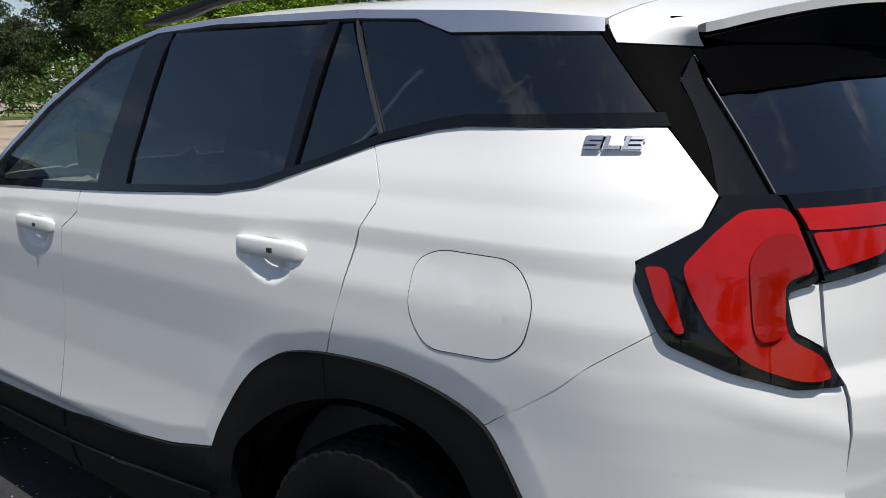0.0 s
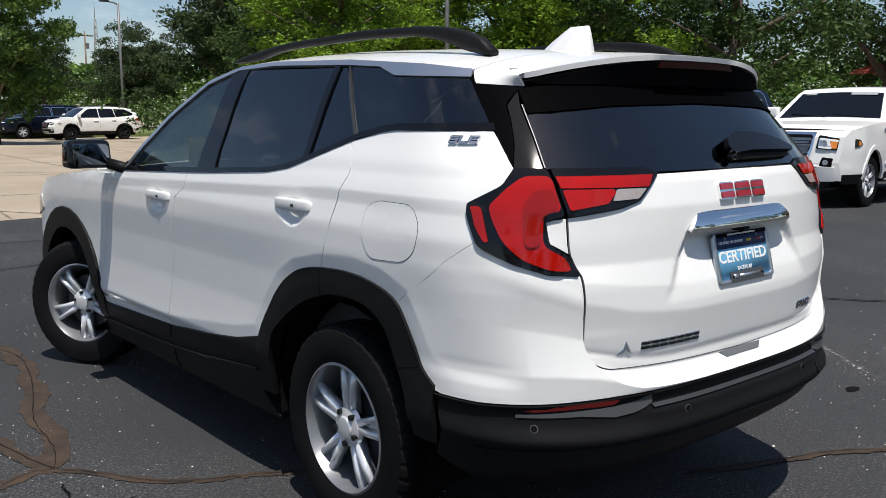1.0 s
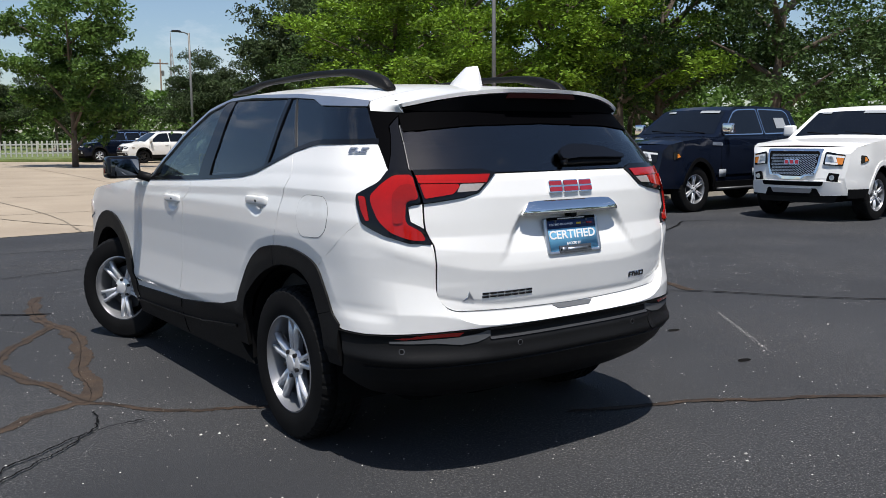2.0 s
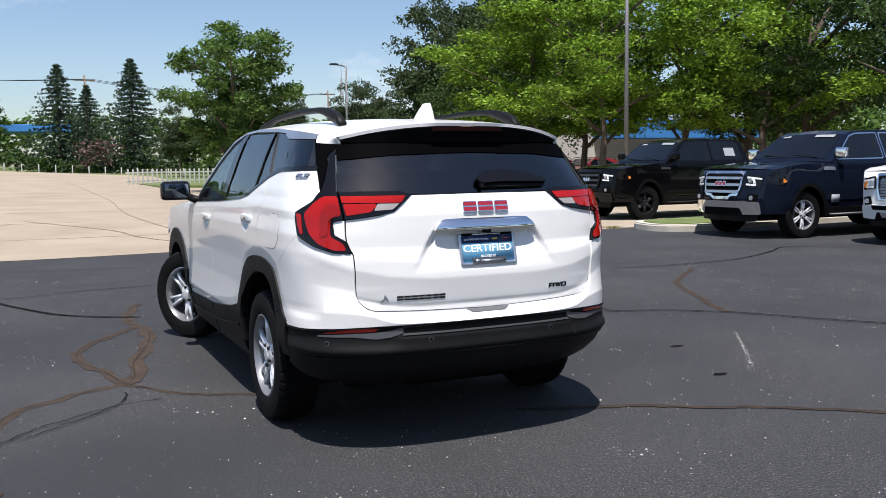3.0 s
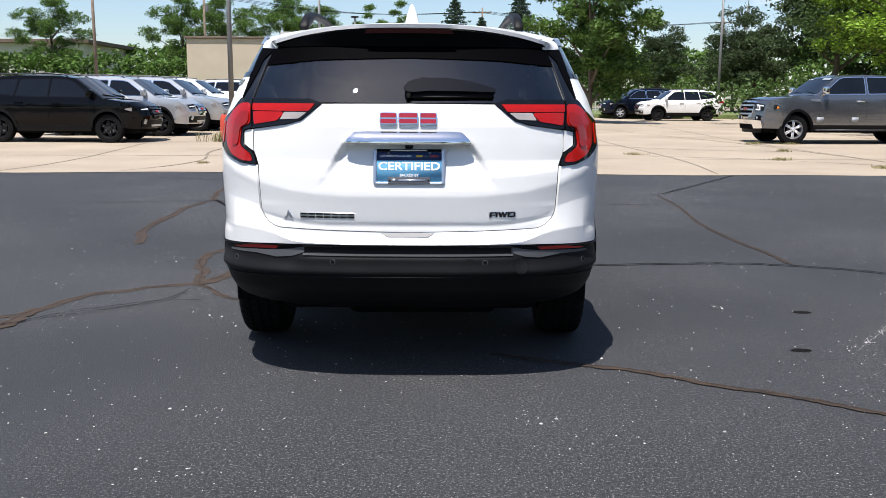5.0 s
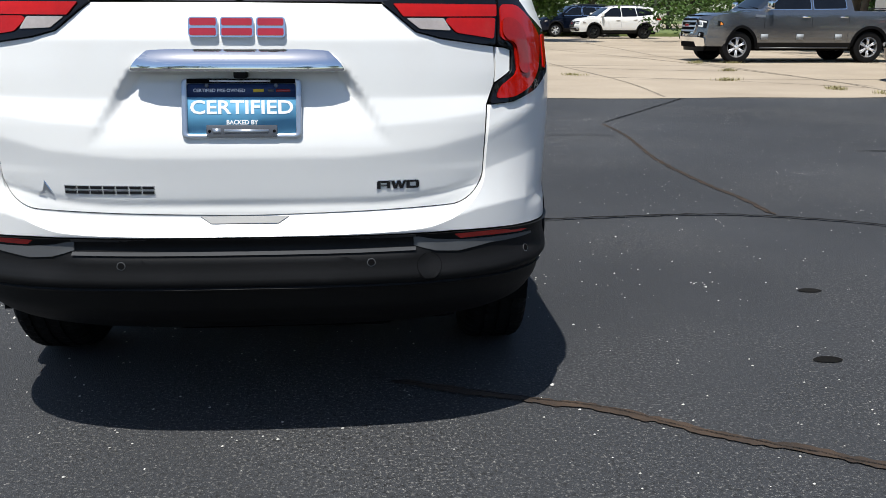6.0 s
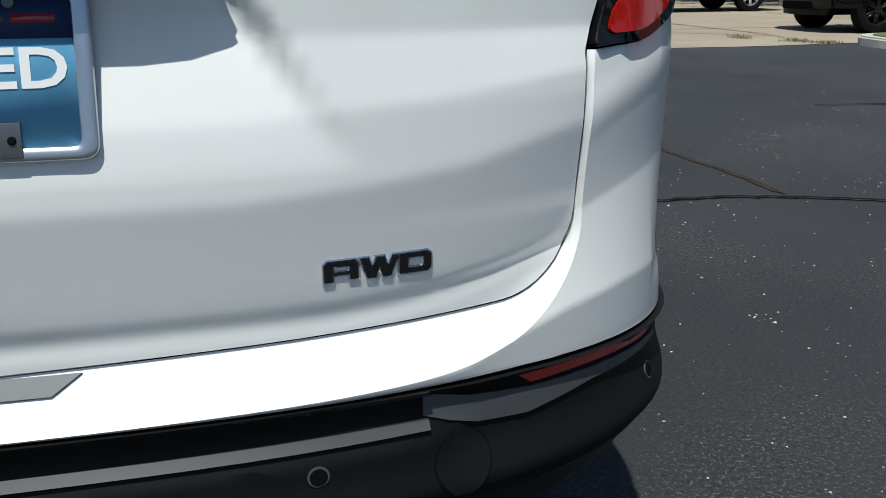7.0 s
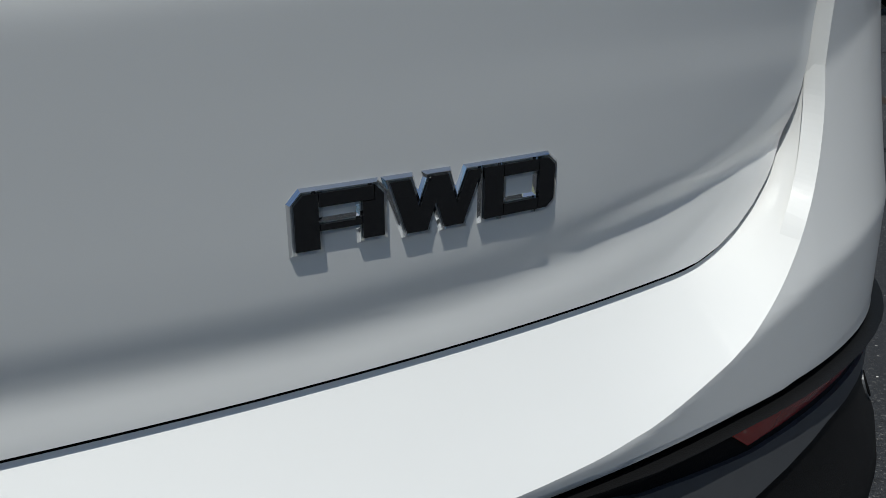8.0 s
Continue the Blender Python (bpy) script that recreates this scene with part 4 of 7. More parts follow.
# wheels
def tyre_mesh(r, w, rim):
    h = w / 2
    pro = [(-h * .94, rim), (-h, rim + .018), (-h * 1.03, rim + (r - rim) * .5), (-h * .97, r - .022), (-h * .86, r - .008), (-h * .70, r - .001)]
    for g in (-.42, 0.0, .42):
        pro += [(h * (g - .14), r), (h * (g - .07), r), (h * (g - .06), r - .008), (h * (g + .06), r - .008), (h * (g + .07), r)]
    pro += [(h * .70, r - .001), (h * .86, r - .008), (h * .97, r - .022), (h * 1.03, rim + (r - rim) * .5), (h, rim + .018), (h * .94, rim)]
    seg = 168
    bm = lathe(pro, seg, caps=False)
    # lugs cut across both shoulders, and slanting sipes over the middle ribs
    for v in bm.verts:
        rad = math.hypot(v.co.y, v.co.z)
        at = int(round(math.atan2(v.co.z, v.co.y) / (2 * math.pi) * seg)) % seg
        cut = 0.0
        if abs(v.co.x) > h * .60 and rad > r - .030:
            cut = .005 if at % 4 == (0 if v.co.x < 0 else 2) else 0.0
        elif abs(v.co.x) <= h * .60 and rad > r - .002 and (at + int(round(v.co.x / h * 6))) % 3 == 0:
            cut = .005
        if cut:
            v.co.y, v.co.z = v.co.y * (1 - cut / rad), v.co.z * (1 - cut / rad)
    for e in bm.edges:
        if all(math.hypot(v.co.y, v.co.z) > r - .034 for v in e.verts):
            e.smooth = False
    return bm


def spoke_bars(n, r_in, r_out, spread, wide, face, deep):
    """Pairs of tapering spokes; the face looks to -x."""
    bm = bmesh.new()
    for k in range(n):
        a = 2 * math.pi * k / n
        for s in (-1, 1):
            b0, b1 = a + s * spread * 1.1, a + s * spread
            p0, p1 = Vector((face + .002, r_in * math.cos(b0), r_in * math.sin(b0))), Vector((face - .004, r_out * math.cos(b1), r_out * math.sin(b1)))
            d = (p1 - p0).normalized()
            t = Vector((1, 0, 0)).cross(d).normalized()
            q = []
            for p, wd, dp in ((p0, wide * 1.25, deep), (p0.lerp(p1, .6) + Vector((-.006, 0, 0)), wide * .8, deep * .8), (p1, wide, deep * .7)):
                q.append([bm.verts.new(p + v) for v in (t * wd + Vector((dp, 0, 0)), t * wd * .75, t * wd * .12 * s * -1 + Vector((-.0015, 0, 0)), -t * wd * .75, -t * wd + Vector((dp, 0, 0)))])
            for u, v in zip(q, q[1:]):
                for j in range(5):
                    bm.faces.new((u[j], u[(j + 1) % 5], v[(j + 1) % 5], v[j]))
            bm.faces.new(q[0])
            bm.faces.new(q[-1])
        web = []
        for r, half, sunk in ((r_in * 1.1, spread * .95, .012), (r_in + (r_out - r_in) * .5, spread * .86, .020), (r_out, spread * .95, .024)):
            for x in (face + sunk, face + sunk + deep * .5):
                web.append([bm.verts.new((x + (.006 if q == 0 else 0), r * math.cos(a + q * half), r * math.sin(a + q * half))) for q in (-1, 0, 1)])
        for i in (0, 2):
            for q in (0, 1):
                bm.faces.new((web[i][q], web[i][q + 1], web[i + 2][q + 1], web[i + 2][q]))
                bm.faces.new((web[i + 1][q], web[i + 3][q], web[i + 3][q + 1], web[i + 1][q + 1]))
    bmesh.ops.recalc_face_normals(bm, faces=bm.faces)
    for e in bm.edges:
        e.smooth = False
    return bm


def alloy_wheel(r, w, rim, n, mat, m, parent, label, spread=.165, wide=.0145, group=None):
    """A tyre on an alloy rim, its face to -x."""
    wheel = new("wheel")
    wheel.parent, wheel.matrix_basis = parent, m
    tagged(wheel, label)
    key = (r, w, rim, n, mat.name)
    if key not in WHEELS:
        tyre = part("tyre", tyre_mesh(r, w, rim), M["rubber"], wheel)
        h = w / 2
        barrel = part("rim", lathe([(-h * .94, rim + .003), (-h * .97, rim - .006), (-h * .80, rim - .016), (-h * .55, rim - .022), (h * .2, rim - .045), (h * .75, rim - .03)], 48, caps=False), mat if mat is M["darkalloy"] else M["shadedalloy"], wheel)
        spokes = part("spokes", spoke_bars(n, .052, rim - .012, spread, wide, -h * .72, .04), mat, wheel)
        hub = part("hub_cap", lathe([(-h * .60, .075), (-h * .74, .066), (-h * .80, .040), (-h * .86, .036), (-h * .88, .026), (-h * .88, .001)], 28), mat, wheel)
        bolts = [part("wheel_nut", lathe([(-h * .70, .011), (-h * .86, .010), (-h * .87, .004)], 10, m=Matrix.Translation((0, .057 * math.cos(2 * math.pi * (k + .5) / 5), .057 * math.sin(2 * math.pi * (k + .5) / 5)))), M["darkalloy"], wheel) for k in range(5)]
        disc = part("brake_disc", lathe([(-h * .25, .02), (-h * .25, .15), (-h * .05, .15), (-h * .05, .02)], 32), M["satin"], wheel)
        back = part("inner_barrel", lathe([(h * .1, .001), (h * .1, rim - .04)], 32), M["gap"], wheel)
        WHEELS[key] = [(o, i) for o, i in ((tyre, 0), (barrel, 0), (spokes, 0), (hub, 0), (disc, 0), (back, 0))] + [(o, 0) for o in bolts]
    else:
        made = None
        for o, lev in WHEELS[key]:
            if lev == 0:
                made_here = share(o, Matrix(), wheel)
                made = made_here if o.name.startswith("tyre") else made
            else:
                share(o, Matrix(), made)
    return wheel


WHEELS = {}
STEER = 31
for y, turn in ((0.0, 0), (2.705, STEER)):
    alloy_wheel(.358, .222, .226, 5, M["alloy"], pose(-.787, y, .357, 22 if y == 0 else 50, 0, turn), car, "silver alloy wheel with twin spokes")
    alloy_wheel(.358, .222, .226, 5, M["alloy"], pose(.787, y, .357, 10, 0, 180 + turn), car, "silver alloy wheel with twin spokes")
for side in (-1, 1):
    for y in (0.0, 2.71):
        bm = bmesh.new()
        arc = [radians(d) for d in range(-10, 195, 12)]
        inner, outer_ = [bm.verts.new((side * .56, y + .44 * math.cos(a), .37 + .42 * math.sin(a))) for a in arc], [bm.verts.new((side * .872, y + .44 * math.cos(a), .37 + .42 * math.sin(a))) for a in arc]
        for k in range(len(arc) - 1):
            bm.faces.new((inner[k], inner[k + 1], outer_[k + 1], outer_[k]))
        bm.faces.new(inner)
        part("wheel_well", bm, M["gap"], car)
under = block((-.62, -.62, .26), (.62, 3.40, .50), .05)
block((-.80, .52, .24), (.80, 2.15, .45), .03, bm=under)
part("underbody", under, M["gap"], car)
part("exhaust_box", block((-.30, -.60, .235), (.42, -.40, .36), .05, 3), M["gap"], car)

# cabin
cabin = part("cabin_tub", block((-.76, -.58, .50), (.76, 2.2, .92), .06), M["seat"], car)
for x, y, w, lean in ((-.36, .95, .25, 12), (.36, .95, .25, 12), (0, -.02, .62, 14)):
    back = part("seat_back", block((x - w, y - .07, .85), (x + w, y + .07, 1.36), .05, 3, taper=(.86, .7), m=Matrix.Translation((0, y, .85)) @ Matrix.Rotation(radians(lean), 4, "X") @ Matrix.Translation((0, -y, -.85))), M["seat"], car)
    for hx in ((x,) if w < .5 else (-.36, .36)):
        part("headrest", block((hx - .13, y - .20, 1.37), (hx + .13, y - .10, 1.55), .045, 3, taper=(.85, .8)), M["seat"], back)
part("dashboard", block((-.74, 1.72, .90), (.74, 2.15, 1.10), .07, 3), M["seat"], car)
part("steering_wheel", lathe([(-.012, .18), (0, .192), (.012, .18), (0, .166), (-.012, .18)], 28, m=Matrix.Translation((-.36, 1.60, 1.02)) @ Matrix.Rotation(radians(65), 4, "Z") @ Matrix.Rotation(radians(20), 4, "Y")), M["seat"], car)
part("window_tag", block((-.62, 1.70, 1.18), (-.50, 1.705, 1.30), .002), M["yellow"], car, "yellow paper tag hanging behind the windscreen")

# wiper
def on_blade(x, z):
    return on_tail(x, z) + Vector((0, -.030, .012))


wiper = panel("wiper", rounded([(-.020, 1.305), (.0, 1.330), (.06, 1.347), (.16, 1.346), (.27, 1.332), (.385, 1.299), (.381, 1.285), (.26, 1.288), (.10, 1.290), (.015, 1.284), (-.012, 1.288)], .008), on_blade, "gloss", thick=.018, solid=True, step=.03, both=False, label="black rear wiper on the tinted glass")
part("wiper_spindle", lathe([(0, .014), (-.02, .013), (-.028, .008)], 16, m=Matrix.Translation((.002, -.872, 1.282)) @ Matrix.Rotation(radians(90), 4, "Z")), M["gloss"], wiper)
panel("wiper_blade", [(.0, 1.288), (.372, 1.284), (.372, 1.274), (.0, 1.272)], lambda x, z: on_tail(x, z) + Vector((0, -.012, .004)), "clad", thick=.014, solid=True, step=.06, both=False, parent=wiper)


# bright handle over the plate
def on_bar(x, z):
    p = on_tail(x, 1.104)
    t = (z - 1.072) / .062
    return Vector((x, -.926 - .032 * math.sin(math.pi * (.04 + .58 * (1 - t))) + .02 * max(0, abs(x) / .278) ** 6 + .012 * t, z))


bar = panel("chrome_bar", rounded([(-.280, 1.072), (.280, 1.072), (.262, 1.098), (.222, 1.134), (-.222, 1.134), (-.262, 1.098)], .012), on_bar, "chrome", thick=.03, step=(.05, .008), both=False, parent=car, label="bright chrome bar over the number plate")
panel("bar_rim", rounded([(-.282, 1.069), (.282, 1.069), (.265, 1.099), (.223, 1.1362), (-.223, 1.1362), (-.265, 1.099)], .012), lambda x, z: on_bar(x, min(1.134, max(1.072, z))) * 1 + Vector((0, .006, z - min(1.134, max(1.072, z)))), "white", thick=.03, step=.05, both=False, parent=bar)
part("reversing_camera", block((-.012, -.945, 1.052), (.022, -.90, 1.074), .006), M["clad"], tailgate)

# number plate in its frame
ax = Vector((0, .23, .973)).normalized()
PL = Matrix(((1, 0, 0, .005), (0, ax.y, -ax.z, -.934), (0, ax.z, ax.y, .973), (0, 0, 0, 1)))


def slab(x0, x1, y0, y1, z0, z1, bevel=0.0):
    return block((x0, y0, z0), (x1, y1, z1), bevel, 2, m=PL)


plate = root("number_plate", "light blue dealer plate in a pewter frame on the tailgate", "number plate")
fr = bmesh.new()
outer_line, inner_line = rounded([(-.156, -.079), (.156, -.079), (.156, .079), (-.156, .079)], .016, 6), rounded([(-.141, -.066), (.141, -.066), (.141, .066), (-.141, .066)], .008, 6)
rings = [[fr.verts.new(PL @ Vector((x, y, z))) for x, y in line] for line, z in ((outer_line, -.004), (outer_line, .0055), (shrunk(outer_line, .002), .0072), (shrunk(inner_line, -.0015), .0072), (inner_line, .0045), (inner_line, 0))]
for ra, rb in zip(rings, rings[1:]):
    for k in range(len(ra)):
        fr.faces.new((ra[k], ra[(k + 1) % len(ra)], rb[(k + 1) % len(ra)], rb[k]))
part("plate_frame", fr, M["steel"], plate, "pewter-grey plate frame")
part("plate_sheet", slab(-.145, .145, -.070, .070, -.003, .002), M["plateblue"], plate)
part("plate_band", slab(-.1405, .1405, .030, .0655, .002, .0028), M["platenavy"], plate)
part("frame_head", slab(-.141, .141, .066, .0775, .0065, .0085, .001), M["gap"], plate)
part("frame_tab", slab(-.092, .092, -.0755, -.044, .004, .0095, .001), M["plategrey"], plate, "dark pewter tab with raised marks")
for x in (-.084, .084):
    part("tab_rivet", lathe([(0, .004), (.002, .003), (.0022, .0005)], 12, "Z", m=PL @ Matrix.Translation((x, -.060, .0095))), M["gap"], plate)
    part("plate_screw", lathe([(0, .006), (.003, .005), (.0034, .0005)], 12, "Z", m=PL @ Matrix.Translation((x * 1.07, .061, .003))), M["plategrey"], plate)
part("plate_bar", slab(-.082, .076, .069, .0745, .0085, .0089), M["platewhite"], plate)
part("plate_bar", slab(-.046, .070, -.0655, -.0545, .0095, .0101), M["steel"], plate)
part("plate_mark", slab(-.076, -.054, -.067, -.052, .0095, .0101), M["steel"], plate)
letters("CERTIFIED", .050, M["platewhite"], plate, PL @ Matrix.Translation((0, .002, .0026)), width=.268, bold=.0011)
letters("CERTIFIED PRE-OWNED", .012, M["platewhite"], plate, PL @ Matrix.Translation((-.058, .0475, .0032)), width=.135, bold=.0002)
letters("BACKED BY", .016, M["platewhite"], plate, PL @ Matrix.Translation((0, -.0365, .0026)), width=.082, bold=.0003)
for x0, x1, mt in ((.030, .058, "yellow"), (.068, .084, "plategrey"), (.090, .127, "badgered")):
    part("plate_mark", slab(x0, x1, .0435, .0515, .0028, .0032), M[mt], plate)


# badges
def glyphs(shapes, at, size, where, parent, name, flip=1, base=.004, step=.3, face="badge", rise=.003):
    """Raised letters from plain strokes: a bright sloping edge and a dark face to each stroke."""
    p, e = where(*at), .004
    out_ = (where(at[0] + e, at[1]) - p).cross(where(at[0], at[1] + e) - p).normalized()
    out_ = out_ if out_.dot(p - Vector((0, 1.2, .8))) > 0 else -out_
    for strokes, dx in shapes:
        foot, top = bmesh.new(), bmesh.new()
        for st in strokes:
            poly = [(at[0] + flip * (dx + px) * size[0], at[1] + py * size[1]) for px, py in st]
            rim_ = [[foot.verts.new(where(*p) + out_ * off) for p in shrunk(poly, -grow)] for grow, off in ((.0021, .0), (.0010, base + rise))]
            for j in range(len(poly)):
                foot.faces.new((rim_[0][j], rim_[0][j - 1], rim_[1][j - 1], rim_[1][j]))
            one = sheet(shrunk(poly, .0002), where, .02, base + rise + .0002, rise + .001)
            me = bpy.data.meshes.new("tmp")
            one.to_mesh(me)
            one.free()
            top.from_mesh(me)
            bpy.data.meshes.remove(me)
        bmesh.ops.recalc_face_normals(foot, faces=foot.faces)
        ob = part(name, foot, M["chrome"], parent, "chrome-edged dark badge letter", smooth=False)
        part("badge_face", top, M[face], ob, smooth=False)


A_ = [[(0, 0), (.48, 0), (.48, .74), (.48, 1), (.18, 1), (0, .82)], [(.48, .74), (1.55, .74), (1.55, 1), (.48, 1)], [(1.30, .06), (1.74, .06), (1.74, .84), (1.58, 1), (1.55, 1), (1.55, .74), (1.30, .74)], [(.48, .32), (1.30, .32), (1.30, .45), (.48, .45)]]
W_ = [[(0, 1), (.44, 1), (.78, 0), (.34, 0)], [(.44, 0), (.78, 0), (1.12, .92), (.80, .92)], [(.82, 1), (1.24, 1), (1.56, 0), (1.14, 0)], [(1.24, 0), (1.56, 0), (1.98, 1), (1.66, 1)]]
D_ = [[(0, 0), (.46, 0), (.46, 1), (0, 1)], [(.46, .76), (1.3, .76), (1.3, 1), (.46, 1)], [(.46, 0), (1.3, 0), (1.3, .24), (.46, .24)], [(1.3, 0), (1.52, 0), (1.70, .16), (1.70, .84), (1.52, 1), (1.3, 1)]]
S_ = [[(0, .72), (1.6, .72), (1.6, 1), (.15, 1), (0, .88)], [(0, .38), (.42, .38), (.42, .72), (0, .72)], [(.42, .38), (1.6, .38), (1.6, .60), (.42, .60)], [(1.18, .24), (1.6, .24), (1.6, .38), (1.18, .38)], [(0, 0), (1.45, 0), (1.6, .12), (1.6, .24), (0, .24)]]
L_ = [[(0, 0), (.42, 0), (.42, 1), (0, 1)], [(.42, 0), (1.55, 0), (1.55, .26), (.42, .26)]]
E_ = [[(0, 0), (.42, 0), (.42, 1), (0, 1)], [(.42, .74), (1.6, .74), (1.6, 1), (.42, 1)], [(.42, .40), (1.45, .40), (1.45, .60), (.42, .60)], [(.42, 0), (1.6, 0), (1.6, .25), (.42, .25)]]
glyphs([(A_, 0), (W_, 1.84), (D_, 3.86)], (.3575, .7545), (.0208, .0225), on_tail, car, "drive_badge", base=.0009, rise=.0008)
glyphs([(S_, 0), (L_, 1.85), (E_, 3.6)], (-.476, 1.328), (.0168, .0205), lambda y, z: on_side(y, z), car, "trim_badge", flip=-1, face="steel")
BARS = [[(0, 0), (1, 0), (1, .36), (0, .36)], [(0, .62), (1, .62), (1, 1), (0, 1)]]
glyphs([(BARS, k * 1.16) for k in range(7)], (-.474, .7485), (.0300, .0215), on_tail, car, "model_badge", base=.0012, rise=.0008)
glyphs([([[(0, 0), (.55, .35), (.75, 1), (1.2, .4), (1.5, 0), (1.05, .25), (.8, .45), (.62, .12)]], 0)], (-.553, .742), (.030, .036), on_tail, car, "emblem", base=.0012, rise=.0008, face="steel")
glyphs([([[(0, 0), (1, 0), (1, 1), (0, 1)]], k * 1.25) for k in range(7)], (2.235, .478), (.0135, .0135), lambda y, z: on_side(y, z), car, "model_badge", flip=-1, base=.001, rise=.0006)
for k, (x0, x1) in enumerate(((-.123, -.048), (-.042, .044), (.050, .125))):
    poly = rounded([(x0, 1.1545), (x1, 1.1545), (x1, 1.2055), (x0, 1.2055)], .010)
    em = panel("maker_badge", poly, on_tail, "chrome", off=.010, thick=.012, step=.03, both=False, parent=car, label="red badge block with a chrome edge")
    for z0, z1 in ((1.1585, 1.1765), (1.1835, 1.2015)):
        panel("badge_face", rounded([(x0 + .004, z0), (x1 - .004, z0), (x1 - .004, z1), (x0 + .004, z1)], .005), on_tail, "badgered", off=.0125, thick=.004, step=.03, both=False, parent=em)


# ---- ground ----
def rise(x, y):
    """The far lot climbs gently."""
    s = float(np.interp(x, [-5, 10], [1.3, 0.6]))
    return s * float(np.interp(y, [12, 41, 60, 85, 120, 400], [0, .33, .60, 1.25, 1.7, 3.0]))


def asphalt(name):
    """Old sealed asphalt: bluish grey film, bare stone in worn places, pale chips."""
    mt = material(name, (0.0165, 0.0180, 0.0222), 0.82, 0.0, 0.25, 0.45, 42.0, bump=1.0, bump_scale=210, second=(0.0370, 0.0390, 0.0440))
    n, l = mt.node_tree.nodes, mt.node_tree.links
    b = n["Principled BSDF"]
    base = b.inputs["Base Color"].links[0].from_socket
    co = n.new("ShaderNodeTexCoord")
    grain, worn, chips = n.new("ShaderNodeTexNoise"), n.new("ShaderNodeTexNoise"), n.new("ShaderNodeTexVoronoi")
    grain.inputs["Scale"].default_value, grain.inputs["Detail"].default_value = 95, 8
    grain.inputs["Roughness"].default_value = 0.8
    worn.inputs["Scale"].default_value, worn.inputs["Detail"].default_value = 0.55, 6
    chips.inputs["Scale"].default_value = 26
    for t in (grain, worn, chips):
        l.new(co.outputs["Object"], t.inputs["Vector"])
    r1, r2, r3 = n.new("ShaderNodeValToRGB"), n.new("ShaderNodeValToRGB"), n.new("ShaderNodeValToRGB")
    r1.color_ramp.elements[0].position, r1.color_ramp.elements[1].position = 0.54, 0.60
    r2.color_ramp.elements[0].position, r2.color_ramp.elements[1].position = 0.46, 0.64
    r3.color_ramp.elements[0].position, r3.color_ramp.elements[1].position = 0.06, 0.10
    r3.color_ramp.elements[0].color, r3.color_ramp.elements[1].color = (1, 1, 1, 1), (0, 0, 0, 1)
    l.new(grain.outputs[0], r1.inputs[0])
    l.new(worn.outputs[0], r2.inputs[0])
    l.new(chips.outputs["Distance"], r3.inputs[0])
    amount = n.new("ShaderNodeMath")
    amount.operation = "MULTIPLY_ADD"
    amount.inputs[1].default_value, amount.inputs[2].default_value = 0.80, 0.20
    # a lane worn down to the stone behind the parked car
    place, across, along, lane, most = n.new("ShaderNodeSeparateXYZ"), n.new("ShaderNodeMapRange"), n.new("ShaderNodeMapRange"), n.new("ShaderNodeMath"), n.new("ShaderNodeMath")
    off = n.new("ShaderNodeMath")
    off.operation = "SUBTRACT"
    off.inputs[1].default_value = 0.45
    dist = n.new("ShaderNodeMath")
    dist.operation = "ABSOLUTE"
    across.interpolation_type = along.interpolation_type = "SMOOTHSTEP"
    across.inputs["From Min"].default_value, across.inputs["From Max"].default_value = 2.0, 0.9
    along.inputs["From Min"].default_value, along.inputs["From Max"].default_value = -0.5, -1.7
    lane.operation, most.operation = "MULTIPLY", "MAXIMUM"
    l.new(co.outputs["Object"], place.inputs[0])
    l.new(place.outputs[0], off.inputs[0])
    l.new(off.outputs[0], dist.inputs[0])
    l.new(dist.outputs[0], across.inputs["Value"])
    l.new(place.outputs[1], along.inputs["Value"])
    l.new(across.outputs[0], lane.inputs[0])
    l.new(along.outputs[0], lane.inputs[1])
    l.new(lane.outputs[0], most.inputs[0])
    l.new(r2.outputs[0], most.inputs[1])
    l.new(most.outputs[0], amount.inputs[0])
    both = n.new("ShaderNodeMath")
    both.operation = "MULTIPLY"
    l.new(amount.outputs[0], both.inputs[0])
    l.new(r1.outputs[0], both.inputs[1])
    m1, m2 = n.new("ShaderNodeMixRGB"), n.new("ShaderNodeMixRGB")
    m1.inputs["Color2"].default_value = (0.24, 0.232, 0.215, 1)
    m2.inputs["Color2"].default_value = (0.32, 0.31, 0.29, 1)
    l.new(base, m1.inputs["Color1"])
    l.new(both.outputs[0], m1.inputs["Fac"])
    # pits between the stones, deepest where the film is worn away
    pits, r4, deep, m3 = n.new("ShaderNodeTexNoise"), n.new("ShaderNodeValToRGB"), n.new("ShaderNodeMath"), n.new("ShaderNodeMixRGB")
    pits.inputs["Scale"].default_value, pits.inputs["Detail"].default_value, pits.inputs["Roughness"].default_value = 62, 5, 0.7
    r4.color_ramp.elements[0].position, r4.color_ramp.elements[1].position = 0.40, 0.47
    r4.color_ramp.elements[0].color, r4.color_ramp.elements[1].color = (1, 1, 1, 1), (0, 0, 0, 1)
    deep.operation = "MULTIPLY"
    m3.inputs["Color2"].default_value = (0.007, 0.007, 0.0075, 1)
    l.new(co.outputs["Object"], pits.inputs["Vector"])
    l.new(pits.outputs[0], r4.inputs[0])
    l.new(r4.outputs[0], deep.inputs[0])
    l.new(amount.outputs[0], deep.inputs[1])
    l.new(m1.outputs[0], m3.inputs["Color1"])
    l.new(deep.outputs[0], m3.inputs["Fac"])
    half = n.new("ShaderNodeMath")
    half.operation = "MULTIPLY"
    pick = n.new("ShaderNodeValToRGB")
    pick.color_ramp.elements[0].position, pick.color_ramp.elements[1].position = 0.68, 0.72
    l.new(chips.outputs["Color"], pick.inputs[0])
